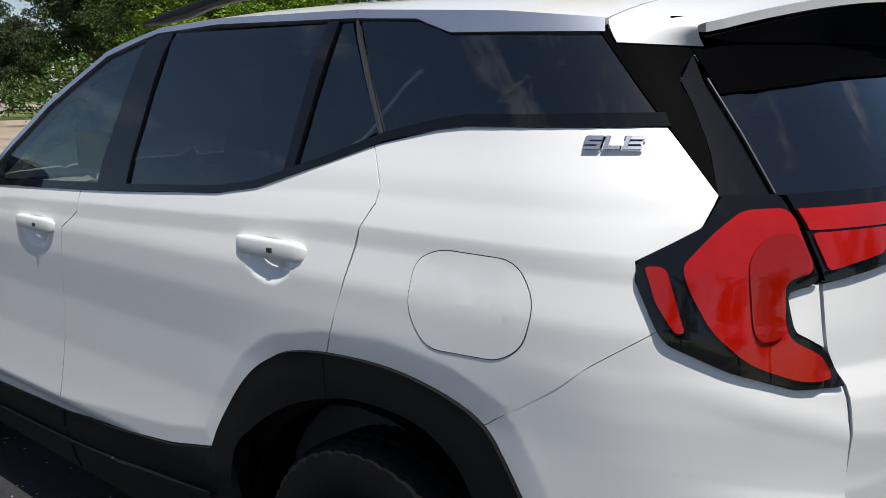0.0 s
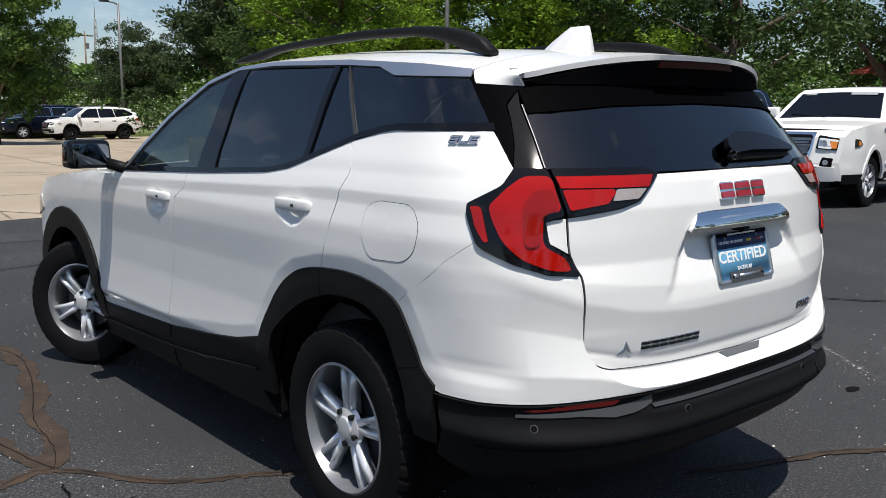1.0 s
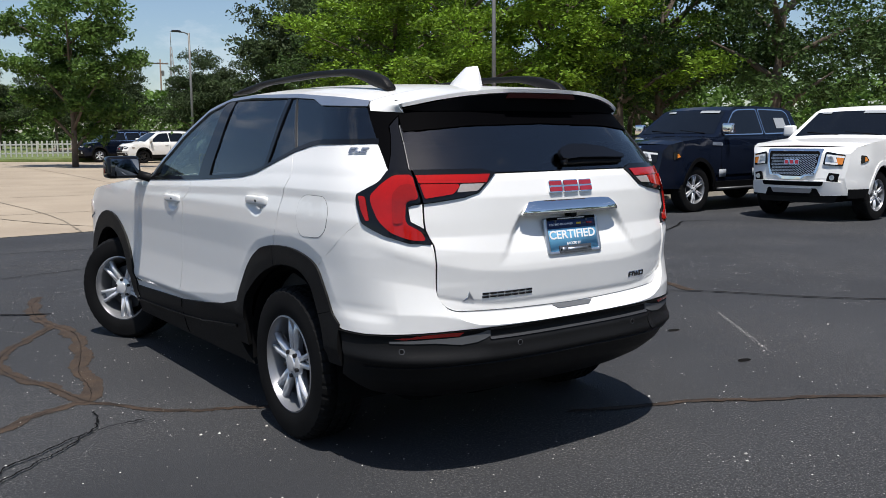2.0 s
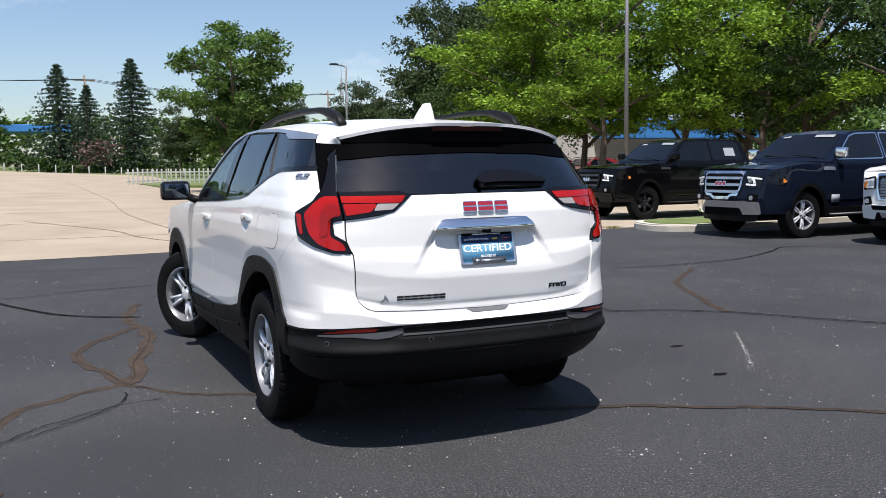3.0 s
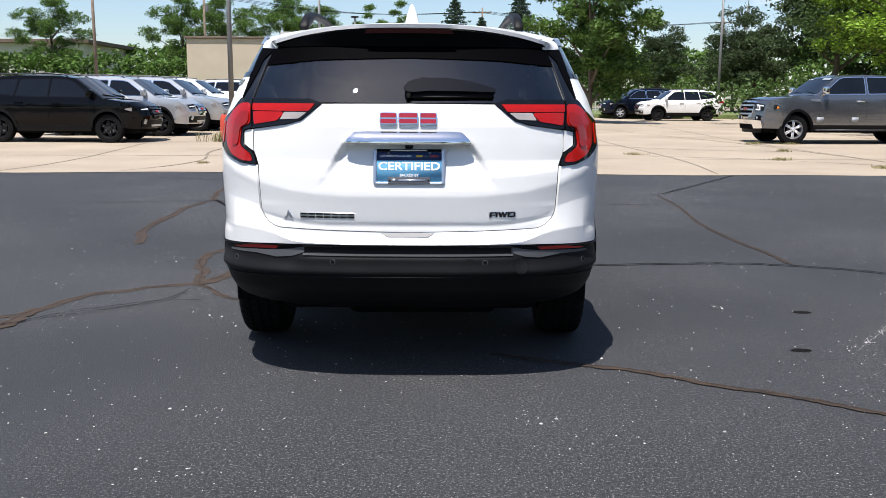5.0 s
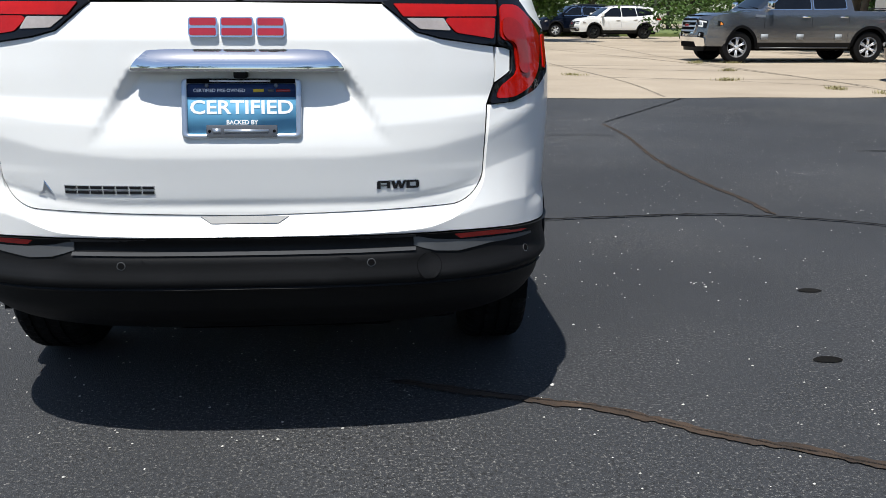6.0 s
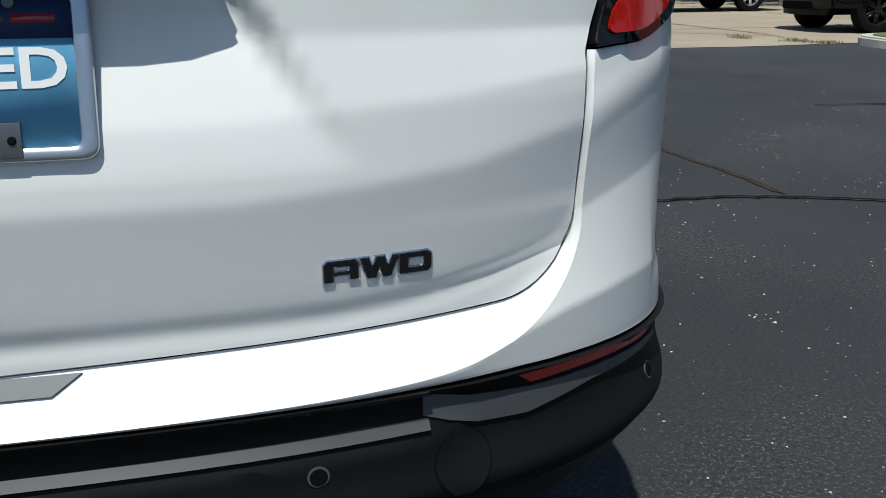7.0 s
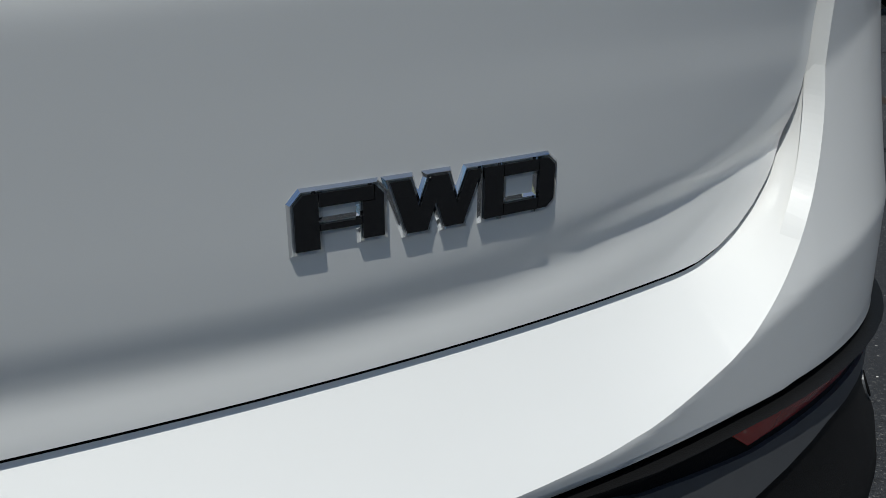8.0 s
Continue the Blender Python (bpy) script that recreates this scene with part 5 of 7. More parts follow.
    l.new(r3.outputs[0], half.inputs[0])
    l.new(pick.outputs[0], half.inputs[1])
    l.new(m3.outputs[0], m2.inputs["Color1"])
    l.new(half.outputs[0], m2.inputs["Fac"])
    l.new(m2.outputs[0], b.inputs["Base Color"])
    return mt


M["asphalt"] = asphalt("sealed_asphalt")
M["concrete"] = material("worn_concrete", (0.285, 0.230, 0.168), 0.9, 0.0, 0.14, 0.5, 14.0, bump=0.3, bump_scale=70, second=(0.368, 0.305, 0.229))
M["dirt"] = material("dirt_filled_crack", (0.020, 0.0138, 0.0100), 0.95, 0.0, 0.3, 9.0, 110.0, bump=0.8, bump_scale=120, second=(0.062, 0.038, 0.0225))
M["joint"] = material("grimy_joint", (0.17, 0.14, 0.105), 0.95, 0.0, 0.3, 1.5, 40.0, second=(0.24, 0.20, 0.15))
M["tar"] = material("old_tar", (0.0085, 0.008, 0.0075), 0.8, 0.0, 0.3, 6.0, 70.0, bump=0.3, bump_scale=90)
M["tar"].node_tree.nodes["Principled BSDF"].inputs["IOR"].default_value = 1.12
M["stone"] = material("pale_grit", (0.42, 0.41, 0.385), 0.85, 0.0, 0.2, 20, 90, random=0.3)


def strip(name, xs, ys, z, mat, label, kind="structure", category="ground", wobble=0.0):
    bm = bmesh.new()
    rows = [[bm.verts.new((x, y + (wobble * noise.noise(Vector((x * .35, 3, 0))) if j == 0 else 0), z + rise(x, y))) for x in xs] for j, y in enumerate(ys)]
    for a, b in zip(rows, rows[1:]):
        for k in range(len(xs) - 1):
            bm.faces.new((a[k], a[k + 1], b[k + 1], b[k]))
    return tagged(part(name, bm, mat), label, category, kind=kind)


strip("ground", [-700, -200, -60, -20, 20, 60, 200, 700], [-700, -200, -60, 0, 12, 41, 60, 85, 120, 400, 900], -.06, M["grass"], "flat grassy ground out to the horizon")
road = strip("road", [-60, -20, -5, 5, 12, 30, 60], [-60, -30, -10, 12], 0, M["asphalt"], "dark sealed asphalt with tar-filled cracks")
lot = strip("pavement", [-90, -60, -40] + [-30 + k * .5 for k in range(121)] + [40], [10.40, 12, 20, 41, 60, 80], .006, M["concrete"], "pale worn concrete parking lot", wobble=.35)


def ribbon(points, wide, rough, z, seed, steps=22, fade=True):
    """A crack or seam on the ground, ragged along its edges."""
    rng = random.Random(seed)
    line = []
    for i in range(len(points) - 1):
        p0, p1, p2, p3 = [Vector(points[min(max(i + k, 0), len(points) - 1)]) for k in (-1, 0, 1, 2)]
        for j in range(steps):
            t = j / steps
            line.append(0.5 * (2 * p1 + (p2 - p0) * t + (2 * p0 - 5 * p1 + 4 * p2 - p3) * t * t + (3 * p1 - p0 - 3 * p2 + p3) * t ** 3))
    line.append(Vector(points[-1]))
    bm, old, run = bmesh.new(), None, 0.0
    k1, k2 = 1.1 / max(.03, wide), 4.3 / max(.03, wide)

    def waver(at, lane):
        return noise.noise(Vector((at * k1 * .35, lane, seed * 1.7))) + .55 * noise.noise(Vector((at * k2 * .35, lane + 9, seed)))

    for i, p in enumerate(line):
        run += (p - line[max(i - 1, 0)]).length
        d = line[min(i + 1, len(line) - 1)] - line[max(i - 1, 0)]
        s = Vector((-d.y, d.x)).normalized()
        end = min(1.0, .25 + min(i, len(line) - 1 - i) / 6) if fade else 1
        off = s * waver(run, 0) * wide * min(rough, 1.6) * 1.4
        w0, w1 = [wide / 2 * end * max(.25, 1 + 1.6 * min(rough, .7) * waver(run, lane)) for lane in (3, 6)]
        row = [bm.verts.new((*(p + off + s * w0), z + rise(*p))), bm.verts.new((*(p + off - s * w1), z + rise(*p)))]
        if old:
            bm.faces.new((old[0], old[1], row[1], row[0]))
        old = row
    bmesh.ops.recalc_face_normals(bm, faces=bm.faces)
    if bm.faces and bm.faces[:][0].normal.z < 0:
        bmesh.ops.reverse_faces(bm, faces=bm.faces)
    return bm


# the long seams, filled with dirt, then the finer dark cracks
JOINT = (-1.49, 1.17)
for k, (pts, w) in enumerate((
        ([(-4.6, -.9), (-3.2, -.02), (-2.42, .24), (-2.26, .44), (-2.20, .68), (-2.06, .89), (-1.88, 1.02), (-1.70, 1.13), (-1.58, 1.19), JOINT], .085),
        ([JOINT, (-1.34, .97), (-1.22, .78), (-1.06, .67), (-.94, .62), (-.6, .44)], .05),
        ([JOINT, (-1.42, 1.42), (-1.38, 1.82), (-1.27, 2.25), (-1.18, 2.60), (-1.12, 3.05), (-1.18, 3.38), (-1.21, 3.81), (-1.13, 4.37), (-.97, 4.78)], .125),
        ([JOINT, (-1.53, 1.31), (-1.60, 1.66), (-1.73, 2.08), (-1.71, 2.46), (-1.56, 2.82), (-1.37, 3.10), (-1.19, 3.36)], .085),
        ([(-3.07, 10.4), (-2.92, 8.59), (-2.84, 7.36), (-2.75, 6.71), (-2.64, 6.22)], .085), ([(-2.72, 6.14), (-2.79, 5.4), (-2.74, 4.47), (-2.71, 3.77), (-2.61, 3.33), (-2.47, 2.88)], .095),
        ([(3.77, 1.40), (3.92, 1.76), (4.3, 2.5), (4.60, 3.06), (5.03, 3.52), (5.83, 4.2)], .085), ([(3.08, 7.0), (3.05, 5.9), (2.87, 4.34), (2.86, 3.15), (2.91, 2.52), (2.9, 2.01)], .045),
        ([(.40, -.50), (.86, -.68), (1.11, -.79), (1.33, -.95), (1.58, -1.09), (1.79, -1.22), (2.05, -1.42), (2.4, -1.72), (3.3, -2.4)], .05),
        ([(-2.28, .46), (-2.32, -.1), (-2.25, -.75), (-2.34, -1.5), (-2.3, -2.4)], .11))):
    tagged(part("crack_seal", ribbon(pts, w * .88, .32, .003 + .0003 * k, 10 + k, 30), M["dirt"], road), "brown dirt-filled seam in the asphalt")
    tagged(part("crack", ribbon(pts, .0032, 3.0, .0068 + .0002 * k, 210 + k, 30), M["tar"], road), "thin dark crack in the asphalt")
for k, (pts, w) in enumerate((
        ([(-2.63, 6.3), (-2.36, 5.68), (-2.12, 5.1), (-1.79, 4.45), (-1.46, 4.11), (-1.09, 3.87)], .035), ([(-4.5, 9.4), (-3.47, 9.17), (-2.69, 8.87), (-1.9, 8.58), (-.89, 8.34), (1.5, 7.9)], .020), ([(-4.2, 5.9), (-2.7, 6.14), (-2.25, 5.85), (-1.77, 5.98), (-1.38, 6.12), (-.9, 6.16), (1.2, 6.7)], .020),
        ([(.6, 2.0), (1.26, 1.94), (1.86, 1.99), (2.36, 2.03), (2.75, 1.98), (3.25, 1.78), (3.6, 1.52), (3.88, 1.2), (4.28, .55), (4.9, -.1), (6.2, -.9)], .026), ([(4.92, 4.7), (5.8, 4.58), (6.75, 4.62), (7.37, 4.8), (8.26, 5.23), (8.87, 5.6), (9.4, 5.4)], .028),
        ([(5.2, 10.3), (4.26, 8.84), (3.1, 7.05)], .024), ([(2.1, 5.95), (3.05, 5.9)], .02), ([(6, -2.5), (8, -1.6), (10, -2)], .03))):
    tagged(part("crack", ribbon(pts, w, .5, .0090 + .0002 * k, 40 + k, 26), M["tar"], road), "thin dark crack in the asphalt")
for k, pts in enumerate(([(-1.52, .98), (-1.54, .83), (-1.60, .68), (-1.72, .54), (-1.84, .42), (-1.95, .34), (-2.10, .2)], [(-1.34, .69), (-1.57, .66), (-1.75, .57), (-1.90, .46), (-2.05, .36), (-2.3, .05), (-2.6, -.2)])):
    tagged(part("crack", ribbon(pts, .009, 1.6, .0110 + .0003 * k, 70 + k, 30), M["gap"], road), "thin dark crack in the asphalt")
for x, y, r in ((2.345, .42, .055), (2.0, -.41, .055), (-3.4, -.2, .04)):
    bm = bmesh.new()
    bm.faces.new([bm.verts.new((x + r * (1 + .3 * noise.noise(Vector((x, a, 1)))) * math.cos(a), y + .55 * r * math.sin(a), .0042)) for a in [2 * math.pi * k / 18 for k in range(18)]])
    tagged(part("oil_spot", bm, M["tar"], road), "small black oil spot")
tagged(part("scrape", ribbon([(3.12, .62), (2.9, .34), (2.70, .08), (2.45, -.22), (2.28, -.43)], .003, 2.5, .0036, 90, 30), M["scuff"], road), "pale scrape on the asphalt")
# grit: a loose sprinkle of pale stones
rng = np.random.default_rng(4)
vs, fs = [], []
spots = [(rng.uniform(-4.5, 6), rng.uniform(-4.0, 8)) for _ in range(160)]
for k in range(6800):
    if k % 3:
        x, y = rng.uniform(-4.5, 6), rng.uniform(-4.0, 8)
    else:
        x, y = np.array(spots[k % 160]) + rng.normal(size=2) * (.05 + .15 * (k % 160) / 160)
    if k < 120:
        # crumbs along the scrape
        f = rng.random()
        x, y = np.array((3.12, .62)) + np.array((-.84, -1.05)) * f + rng.normal(size=2) * (.012 + .05 * (f > .85))
    r = rng.uniform(.0014, .0052) * (1.7 if rng.random() < .03 else 1)
    a, n0 = rng.uniform(0, 6.3), len(vs)
    vs += [(x + r * math.cos(a + 1.2566 * j) * rng.uniform(.6, 1.3), y + r * math.sin(a + 1.2566 * j), .002) for j in range(5)] + [(x + r * .2, y, .002 + r * rng.uniform(.5, .9))]
    fs += [(n0 + j, n0 + (j + 1) % 5, n0 + 5) for j in range(5)]
me = bpy.data.meshes.new("grit")
me.from_pydata(vs, [], fs)
me.materials.append(M["stone"])
tagged(new("grit", me), "pale grit scattered over the asphalt", "gravel", kind="stuff")

# joints and cracks of the concrete, with weeds along them
for k in range(6):
    y = 14.2 + k * 4.6
    part("joint", ribbon([(-30, y + .2), (-12, y), (-4, y + .15), (4, y - .1), (11, y + .1), (28, y)], .035, .5, .011, 120 + k, 22, False), M["joint"], lot)
for k, x in enumerate((-15, -7.4, -3.4, .8, 5.0, 9.2, 14)):
    part("joint", ribbon([(x, 10.5), (x + .25, 14), (x - .1, 22), (x + .3, 34), (x, 60)], .035, .5, .011, 140 + k, 26, False), M["joint"], lot)
for k, pts in enumerate(([(-5.4, 10.5), (-4.6, 13), (-5.0, 16), (-4.3, 21), (-5.5, 30)], [(-3.3, 10.5), (-2.9, 13.5), (-3.6, 16.2), (-2.2, 19)], [(1.5, 10.5), (.2, 13.5), (-.3, 16), (-2, 20)], [(4.5, 15), (7, 14.2), (9.5, 12.2)], [(3, 20), (6, 17.5), (8.8, 16.8)], [(6.2, 29), (8.5, 21), (9.6, 12.5)])):
    part("crack", ribbon(pts, .045, .7, .012, 160 + k, 16), M["joint"], lot)


def tuft(n, spread, high, seed, mat):
    """A clump of grass blades."""
    rng = random.Random(seed)
    bm = bmesh.new()
    for _ in range(n):
        x, y, a = rng.gauss(0, spread), rng.gauss(0, spread * .6), rng.uniform(0, 6.28)
        h, lean, w = high * rng.uniform(.4, 1), rng.uniform(.05, .5), .006 + .004 * rng.random()
        c, s = math.cos(a), math.sin(a)
        p = [Vector((x, y, 0)), Vector((x + c * lean * h * .35, y + s * lean * h * .35, h * .6)), Vector((x + c * lean * h, y + s * lean * h, h))]
        t = Vector((-s, c, 0)) * w
        v = [bm.verts.new(q) for q in (p[0] - t, p[0] + t, p[1] + t, p[1] - t, p[2])]
        bm.faces.new((v[0], v[1], v[2], v[3]))
        bm.faces.new((v[3], v[2], v[4]))
    return part("weeds", bm, mat, smooth=False)


M["weed"] = material("dry_weeds", (0.16, 0.17, 0.055), 0.8, 0.0, 0.3, 4, 30, second=(0.30, 0.25, 0.11), random=0.3)
weed = tagged(tuft(160, .28, .34, 1, M["weed"]), "clump of dry grass growing from a crack", "weeds", "weeds in the lot")
weed.matrix_basis = pose(-5.5, 19.2, rise(-5.5, 19.2))
for k, (x, y, s) in enumerate(((-5.1, 19.6, .9), (9.0, 20.0, .6), (8.6, 12.0, .5), (9.0, 11.0, .5), (4.6, 15.4, .45), (7.4, 14.0, .5), (8.6, 16.9, .5), (-4.4, 12.5, .35), (9.2, 10.5, .45), (10.0, 20.1, .5))):
    copy_thing(weed, pose(x, y, rise(x, y), 0, 0, 40 * k) @ Matrix.Diagonal((s, s, s if k == 0 else s * .5, 1)))

# grass island with its kerb
island = [(9.55, 9.05), (9.35, 9.5), (9.5, 10.25), (9.95, 10.65), (12, 10.9), (20, 11.2), (20, 9.3), (12, 9.0), (10.1, 8.85)]


def raised(name, poly, z0, z1, mat, bevel, label, cat):
    bm = bmesh.new()
    f = bm.faces.new([bm.verts.new((x, y, z0)) for x, y in rounded(poly, .25)])
    top = bmesh.ops.extrude_face_region(bm, geom=[f])["geom"]
    for v in top:
        if isinstance(v, bmesh.types.BMVert):
            v.co.z = z1
    bmesh.ops.recalc_face_normals(bm, faces=bm.faces)
    edges = [e for e in bm.edges if all(abs(v.co.z - z1) < 1e-5 for v in e.verts)]
    bmesh.ops.bevel(bm, geom=edges, offset=bevel, segments=3, affect="EDGES")
    sharpen(bm)
    return tagged(part(name, bm, mat), label, cat, kind="structure")


raised("kerb", island, -.02, .14, M["kerb"], .03, "rounded pale concrete kerb round a grass island", "kerb")
raised("lawn", shrunk(island, .17), .10, .155, M["grass"], .02, "small strip of grass inside the kerb", "grass")


# ---- other vehicles ----
KINDS = {
    "pickup": dict(
        outline=[(-3.06, .55), (-3.07, 1.34), (-1.36, 1.37), (-1.28, 1.84), (-1.05, 1.90), (-.2, 1.93), (.50, 1.90), (.66, 1.84), (1.27, 1.36), (2.45, 1.28), (2.72, 1.22), (2.82, 1.12), (2.88, .72), (2.82, .44)],
        screen=7, rear=2, wb=3.75, width=1.02, r=.415, sill=.44, roof=1.93, belt=1.38, arch=.50, track=.86,
        windows=[[(1.08, 1.395), (.58, 1.80), (.42, 1.845), (-.13, 1.86), (-.13, 1.41)], [(-.22, 1.41), (-.22, 1.86), (-1.02, 1.845), (-1.12, 1.78), (-1.14, 1.43)]],
        seams=[(1.18, .5, 1.36), (-.17, .5, 1.40), (-1.22, .55, 1.40)], handles=[(.02, 1.20), (-1.06, 1.20)], grille=(.56, .70, 1.18), lamp=(.60, .95, .93, 1.14), bumper=(.43, .68)),
    "suv": dict(
        outline=[(-2.30, .45), (-2.42, .62), (-2.44, .95), (-2.34, 1.18), (-2.05, 1.56), (-1.75, 1.66), (-.9, 1.72), (.1, 1.71), (.55, 1.65), (1.32, 1.13), (2.05, 1.04), (2.32, .92), (2.42, .70), (2.34, .36)],
        screen=8, rear=3, wb=2.86, width=.955, r=.37, sill=.36, roof=1.72, belt=1.15, arch=.44, track=.80,
        windows=[[(1.02, 1.17), (.48, 1.56), (.30, 1.60), (-.02, 1.61), (-.06, 1.18)], [(-.14, 1.18), (-.11, 1.61), (-.85, 1.60), (-.95, 1.20)], [(-1.02, 1.21), (-.94, 1.60), (-1.55, 1.57), (-1.95, 1.36), (-1.9, 1.30)]],
        seams=[(1.10, .45, 1.12), (-.10, .42, 1.15), (-1.02, .72, 1.18)], handles=[(.10, 1.0), (-.86, 1.02)], grille=(.50, .62, .94), lamp=(.54, .86, .80, .93), bumper=(.40, .58)),
    "hatchback": dict(
        outline=[(-1.98, .42), (-2.06, .60), (-2.06, .90), (-1.95, 1.08), (-1.50, 1.38), (-1.1, 1.45), (-.3, 1.48), (.15, 1.44), (.95, 1.02), (1.75, .88), (1.98, .74), (2.04, .52), (1.95, .30)],
        screen=7, rear=3, wb=2.6, width=.88, r=.32, sill=.30, roof=1.48, belt=1.0, arch=.38, track=.74,
        windows=[[(.72, 1.03), (.16, 1.36), (-.10, 1.39), (-.14, 1.03)], [(-.20, 1.03), (-.17, 1.39), (-.75, 1.38), (-1.2, 1.20), (-1.1, 1.08)]],
        seams=[(.75, .4, 1.0), (-.17, .38, 1.02)], handles=[(-.06, .92), (-.78, .94)], grille=(.42, .50, .66), lamp=(.48, .78, .66, .80), bumper=(.34, .48)),
}


def vehicle(kind, paint, m, label, group="", rim="alloy", chrome=True, spokes=6, size=1.0, mesh=False):
    """A parked vehicle, nose to +y, its middle at the origin."""
    k = KINDS[kind]
    out, zb = k["outline"], k["belt"]
    thing = root("pickup_truck" if kind == "pickup" else kind if kind == "hatchback" else "suv", label, "truck" if kind == "pickup" else "car", m @ Matrix.Scale(size, 4), group)
    ends = out[0][0], out[-2][0]
    mid = Vector((0, 0, .8))

    def wide(y, z):
        w = k["width"] * float(np.interp(z, [.3, .55, .9, zb - .08, zb, k["roof"]], [.92, .98, 1.0, .985, .95, .72]))
        d = min(y - min(p[0] for p in out), max(p[0] for p in out) - y)
        return w * (1 - .20 * max(0, 1 - max(d, 0) / .55) ** 2.2)

    def push(y):
        """How far the corners of the nose are swept back."""
        return .20 * min(1.0, max(0.0, (y - 1.5) / .8)) ** 1.5

    def flank(y, z):
        return Vector((-wide(y, z), y - push(y), z))

    def nose(x, z):
        zs, ys = zip(*[(p[1], p[0]) for p in reversed(out[k["screen"] + 2:])])
        y, f = float(np.interp(z, zs, ys)), x / k["width"]
        return Vector((f * wide(y, z), y - push(y) * min(1.0, abs(f)) ** 3, z))

    def add(name, poly, where, mat, off=.004, thick=.01, step=.25, both=True, lab="", par=None):
        ob = part(name, sheet(poly, where, step, off, thick, middle=mid), M[mat], par or thing, lab)
        return (ob, mirrored(ob, par or thing)) if both else (ob,)

    ax = (k["wb"] / 2, -k["wb"] / 2)
    under = []
    for a in ax:
        under += [(a + k["arch"] * math.cos(t), max(k["sill"], k["r"] + .02 + k["arch"] * math.sin(t))) for t in [math.pi * j / 12 for j in range(13)]]
    poly = [p for p in out] + [(out[-1][0] - .05, k["sill"])] + under + [(out[0][0] + .05, k["sill"])]
    add("body_side", poly, flank, paint, 0, .03, (.22, .12))
    # everything across the top, from tail to nose
    fr = [-1, -.85, -.5, 0, .5, .85, 1]
    for i in range(len(out) - 1):
        bm, rows = bmesh.new(), []
        n = 4 if abs(out[i][0] - out[i + 1][0]) > .5 else 2
        for j in range(n + 1):
            t = j / n
            y, z = out[i][0] + (out[i + 1][0] - out[i][0]) * t, out[i][1] + (out[i + 1][1] - out[i][1]) * t
            w, flat_ = wide(y, z), abs(out[i][0] - out[i + 1][0]) > abs(out[i][1] - out[i + 1][1])
            bow = .03 if flat_ else 0
            rows.append([bm.verts.new((f * w, y - push(y) * abs(f) ** 3, z + bow * (1 - f * f))) for f in fr])
        for a, b in zip(rows, rows[1:]):
            for q in range(len(fr) - 1):
                bm.faces.new((a[q], a[q + 1], b[q + 1], b[q]))
        bmesh.ops.recalc_face_normals(bm, faces=bm.faces)
        sharpen(bm, 40)
        glass = i in (k["screen"], k["rear"])
        nm = "windscreen" if i == k["screen"] else "rear_window" if i == k["rear"] else "bonnet" if k["screen"] < i < k["screen"] + 2 else "roof" if k["rear"] < i < k["screen"] else "body_end"
        if not glass:
            part(nm, bm, M[paint], thing)
            continue
        frame_ = part(nm + "_frame", bm, M[paint], thing)
        bm, rows = bmesh.new(), []
        lift = Vector((0, (out[i + 1][1] - out[i][1]) * -1, out[i + 1][0] - out[i][0])).normalized() * .006
        for t in (.05, .35, .65, .93):
            y, z = out[i][0] + (out[i + 1][0] - out[i][0]) * t, out[i][1] + (out[i + 1][1] - out[i][1]) * t
            w, bow = wide(y, z), .03 if abs(out[i][0] - out[i + 1][0]) > abs(out[i][1] - out[i + 1][1]) else 0
            rows.append([bm.verts.new(Vector((f * w, y - push(y) * abs(f) ** 3, z + bow * (1 - f * f))) + lift) for f in (-.89, -.6, -.3, 0, .3, .6, .89)])
        for a, b in zip(rows, rows[1:]):
            for q in range(6):
                bm.faces.new((a[q], a[q + 1], b[q + 1], b[q]))
        bmesh.ops.recalc_face_normals(bm, faces=bm.faces)
        part(nm, bm, M["darkglass"], frame_)
    for w in k["windows"]:
        add("side_window", rounded(w, .04), flank, "darkglass", .006, .008)
        add("window_rim", rounded(shrunk(w, -.022), .05), flank, "chrome" if chrome else "gloss", .003, .008)
    for y, z0, z1 in k["seams"]:
        add("door_seam", [(y - .005, z0), (y + .005, z0), (y + .005, z1), (y - .005, z1)], flank, "gap", .002, .004)
    for y, z in k["handles"]:
        add("door_handle", [(y - .11, z - .018), (y + .11, z - .018), (y + .11, z + .018), (y - .11, z + .018)], flank, "chrome" if chrome else paint, .03, .025)
    for a in ax:
        ring = [(a + (k["arch"] + .055) * math.cos(t), k["r"] + .02 + (k["arch"] + .05) * math.sin(t)) for t in [math.pi * j / 14 for j in range(15)]]
        ring += [(a + (k["arch"] - .02) * math.cos(t), k["r"] + .02 + (k["arch"] - .02) * math.sin(t)) for t in [math.pi * j / 14 for j in range(14, -1, -1)]]
        if kind != "hatchback":
            add("arch_lip", ring, flank, (paint if mesh else "gap") if kind == "pickup" else "clad", .014, .04)
    add("sill_trim", [(ax[0] - k["arch"] - .02, k["sill"] + .10), (ax[1] + k["arch"] + .02, k["sill"] + .10), (ax[1] + k["arch"] + .02, k["sill"] - .06), (ax[0] - k["arch"] - .02, k["sill"] - .06)], flank, "clad", .01, .06)
    gw, g0, g1 = k["grille"]
    gm, bright = (g0 + g1) / 2, "chrome" if chrome else "gloss"
    l0, l1, z0, z1 = k["lamp"]
    b0, b1 = k["bumper"]
    yl = nose(l1, z0).y
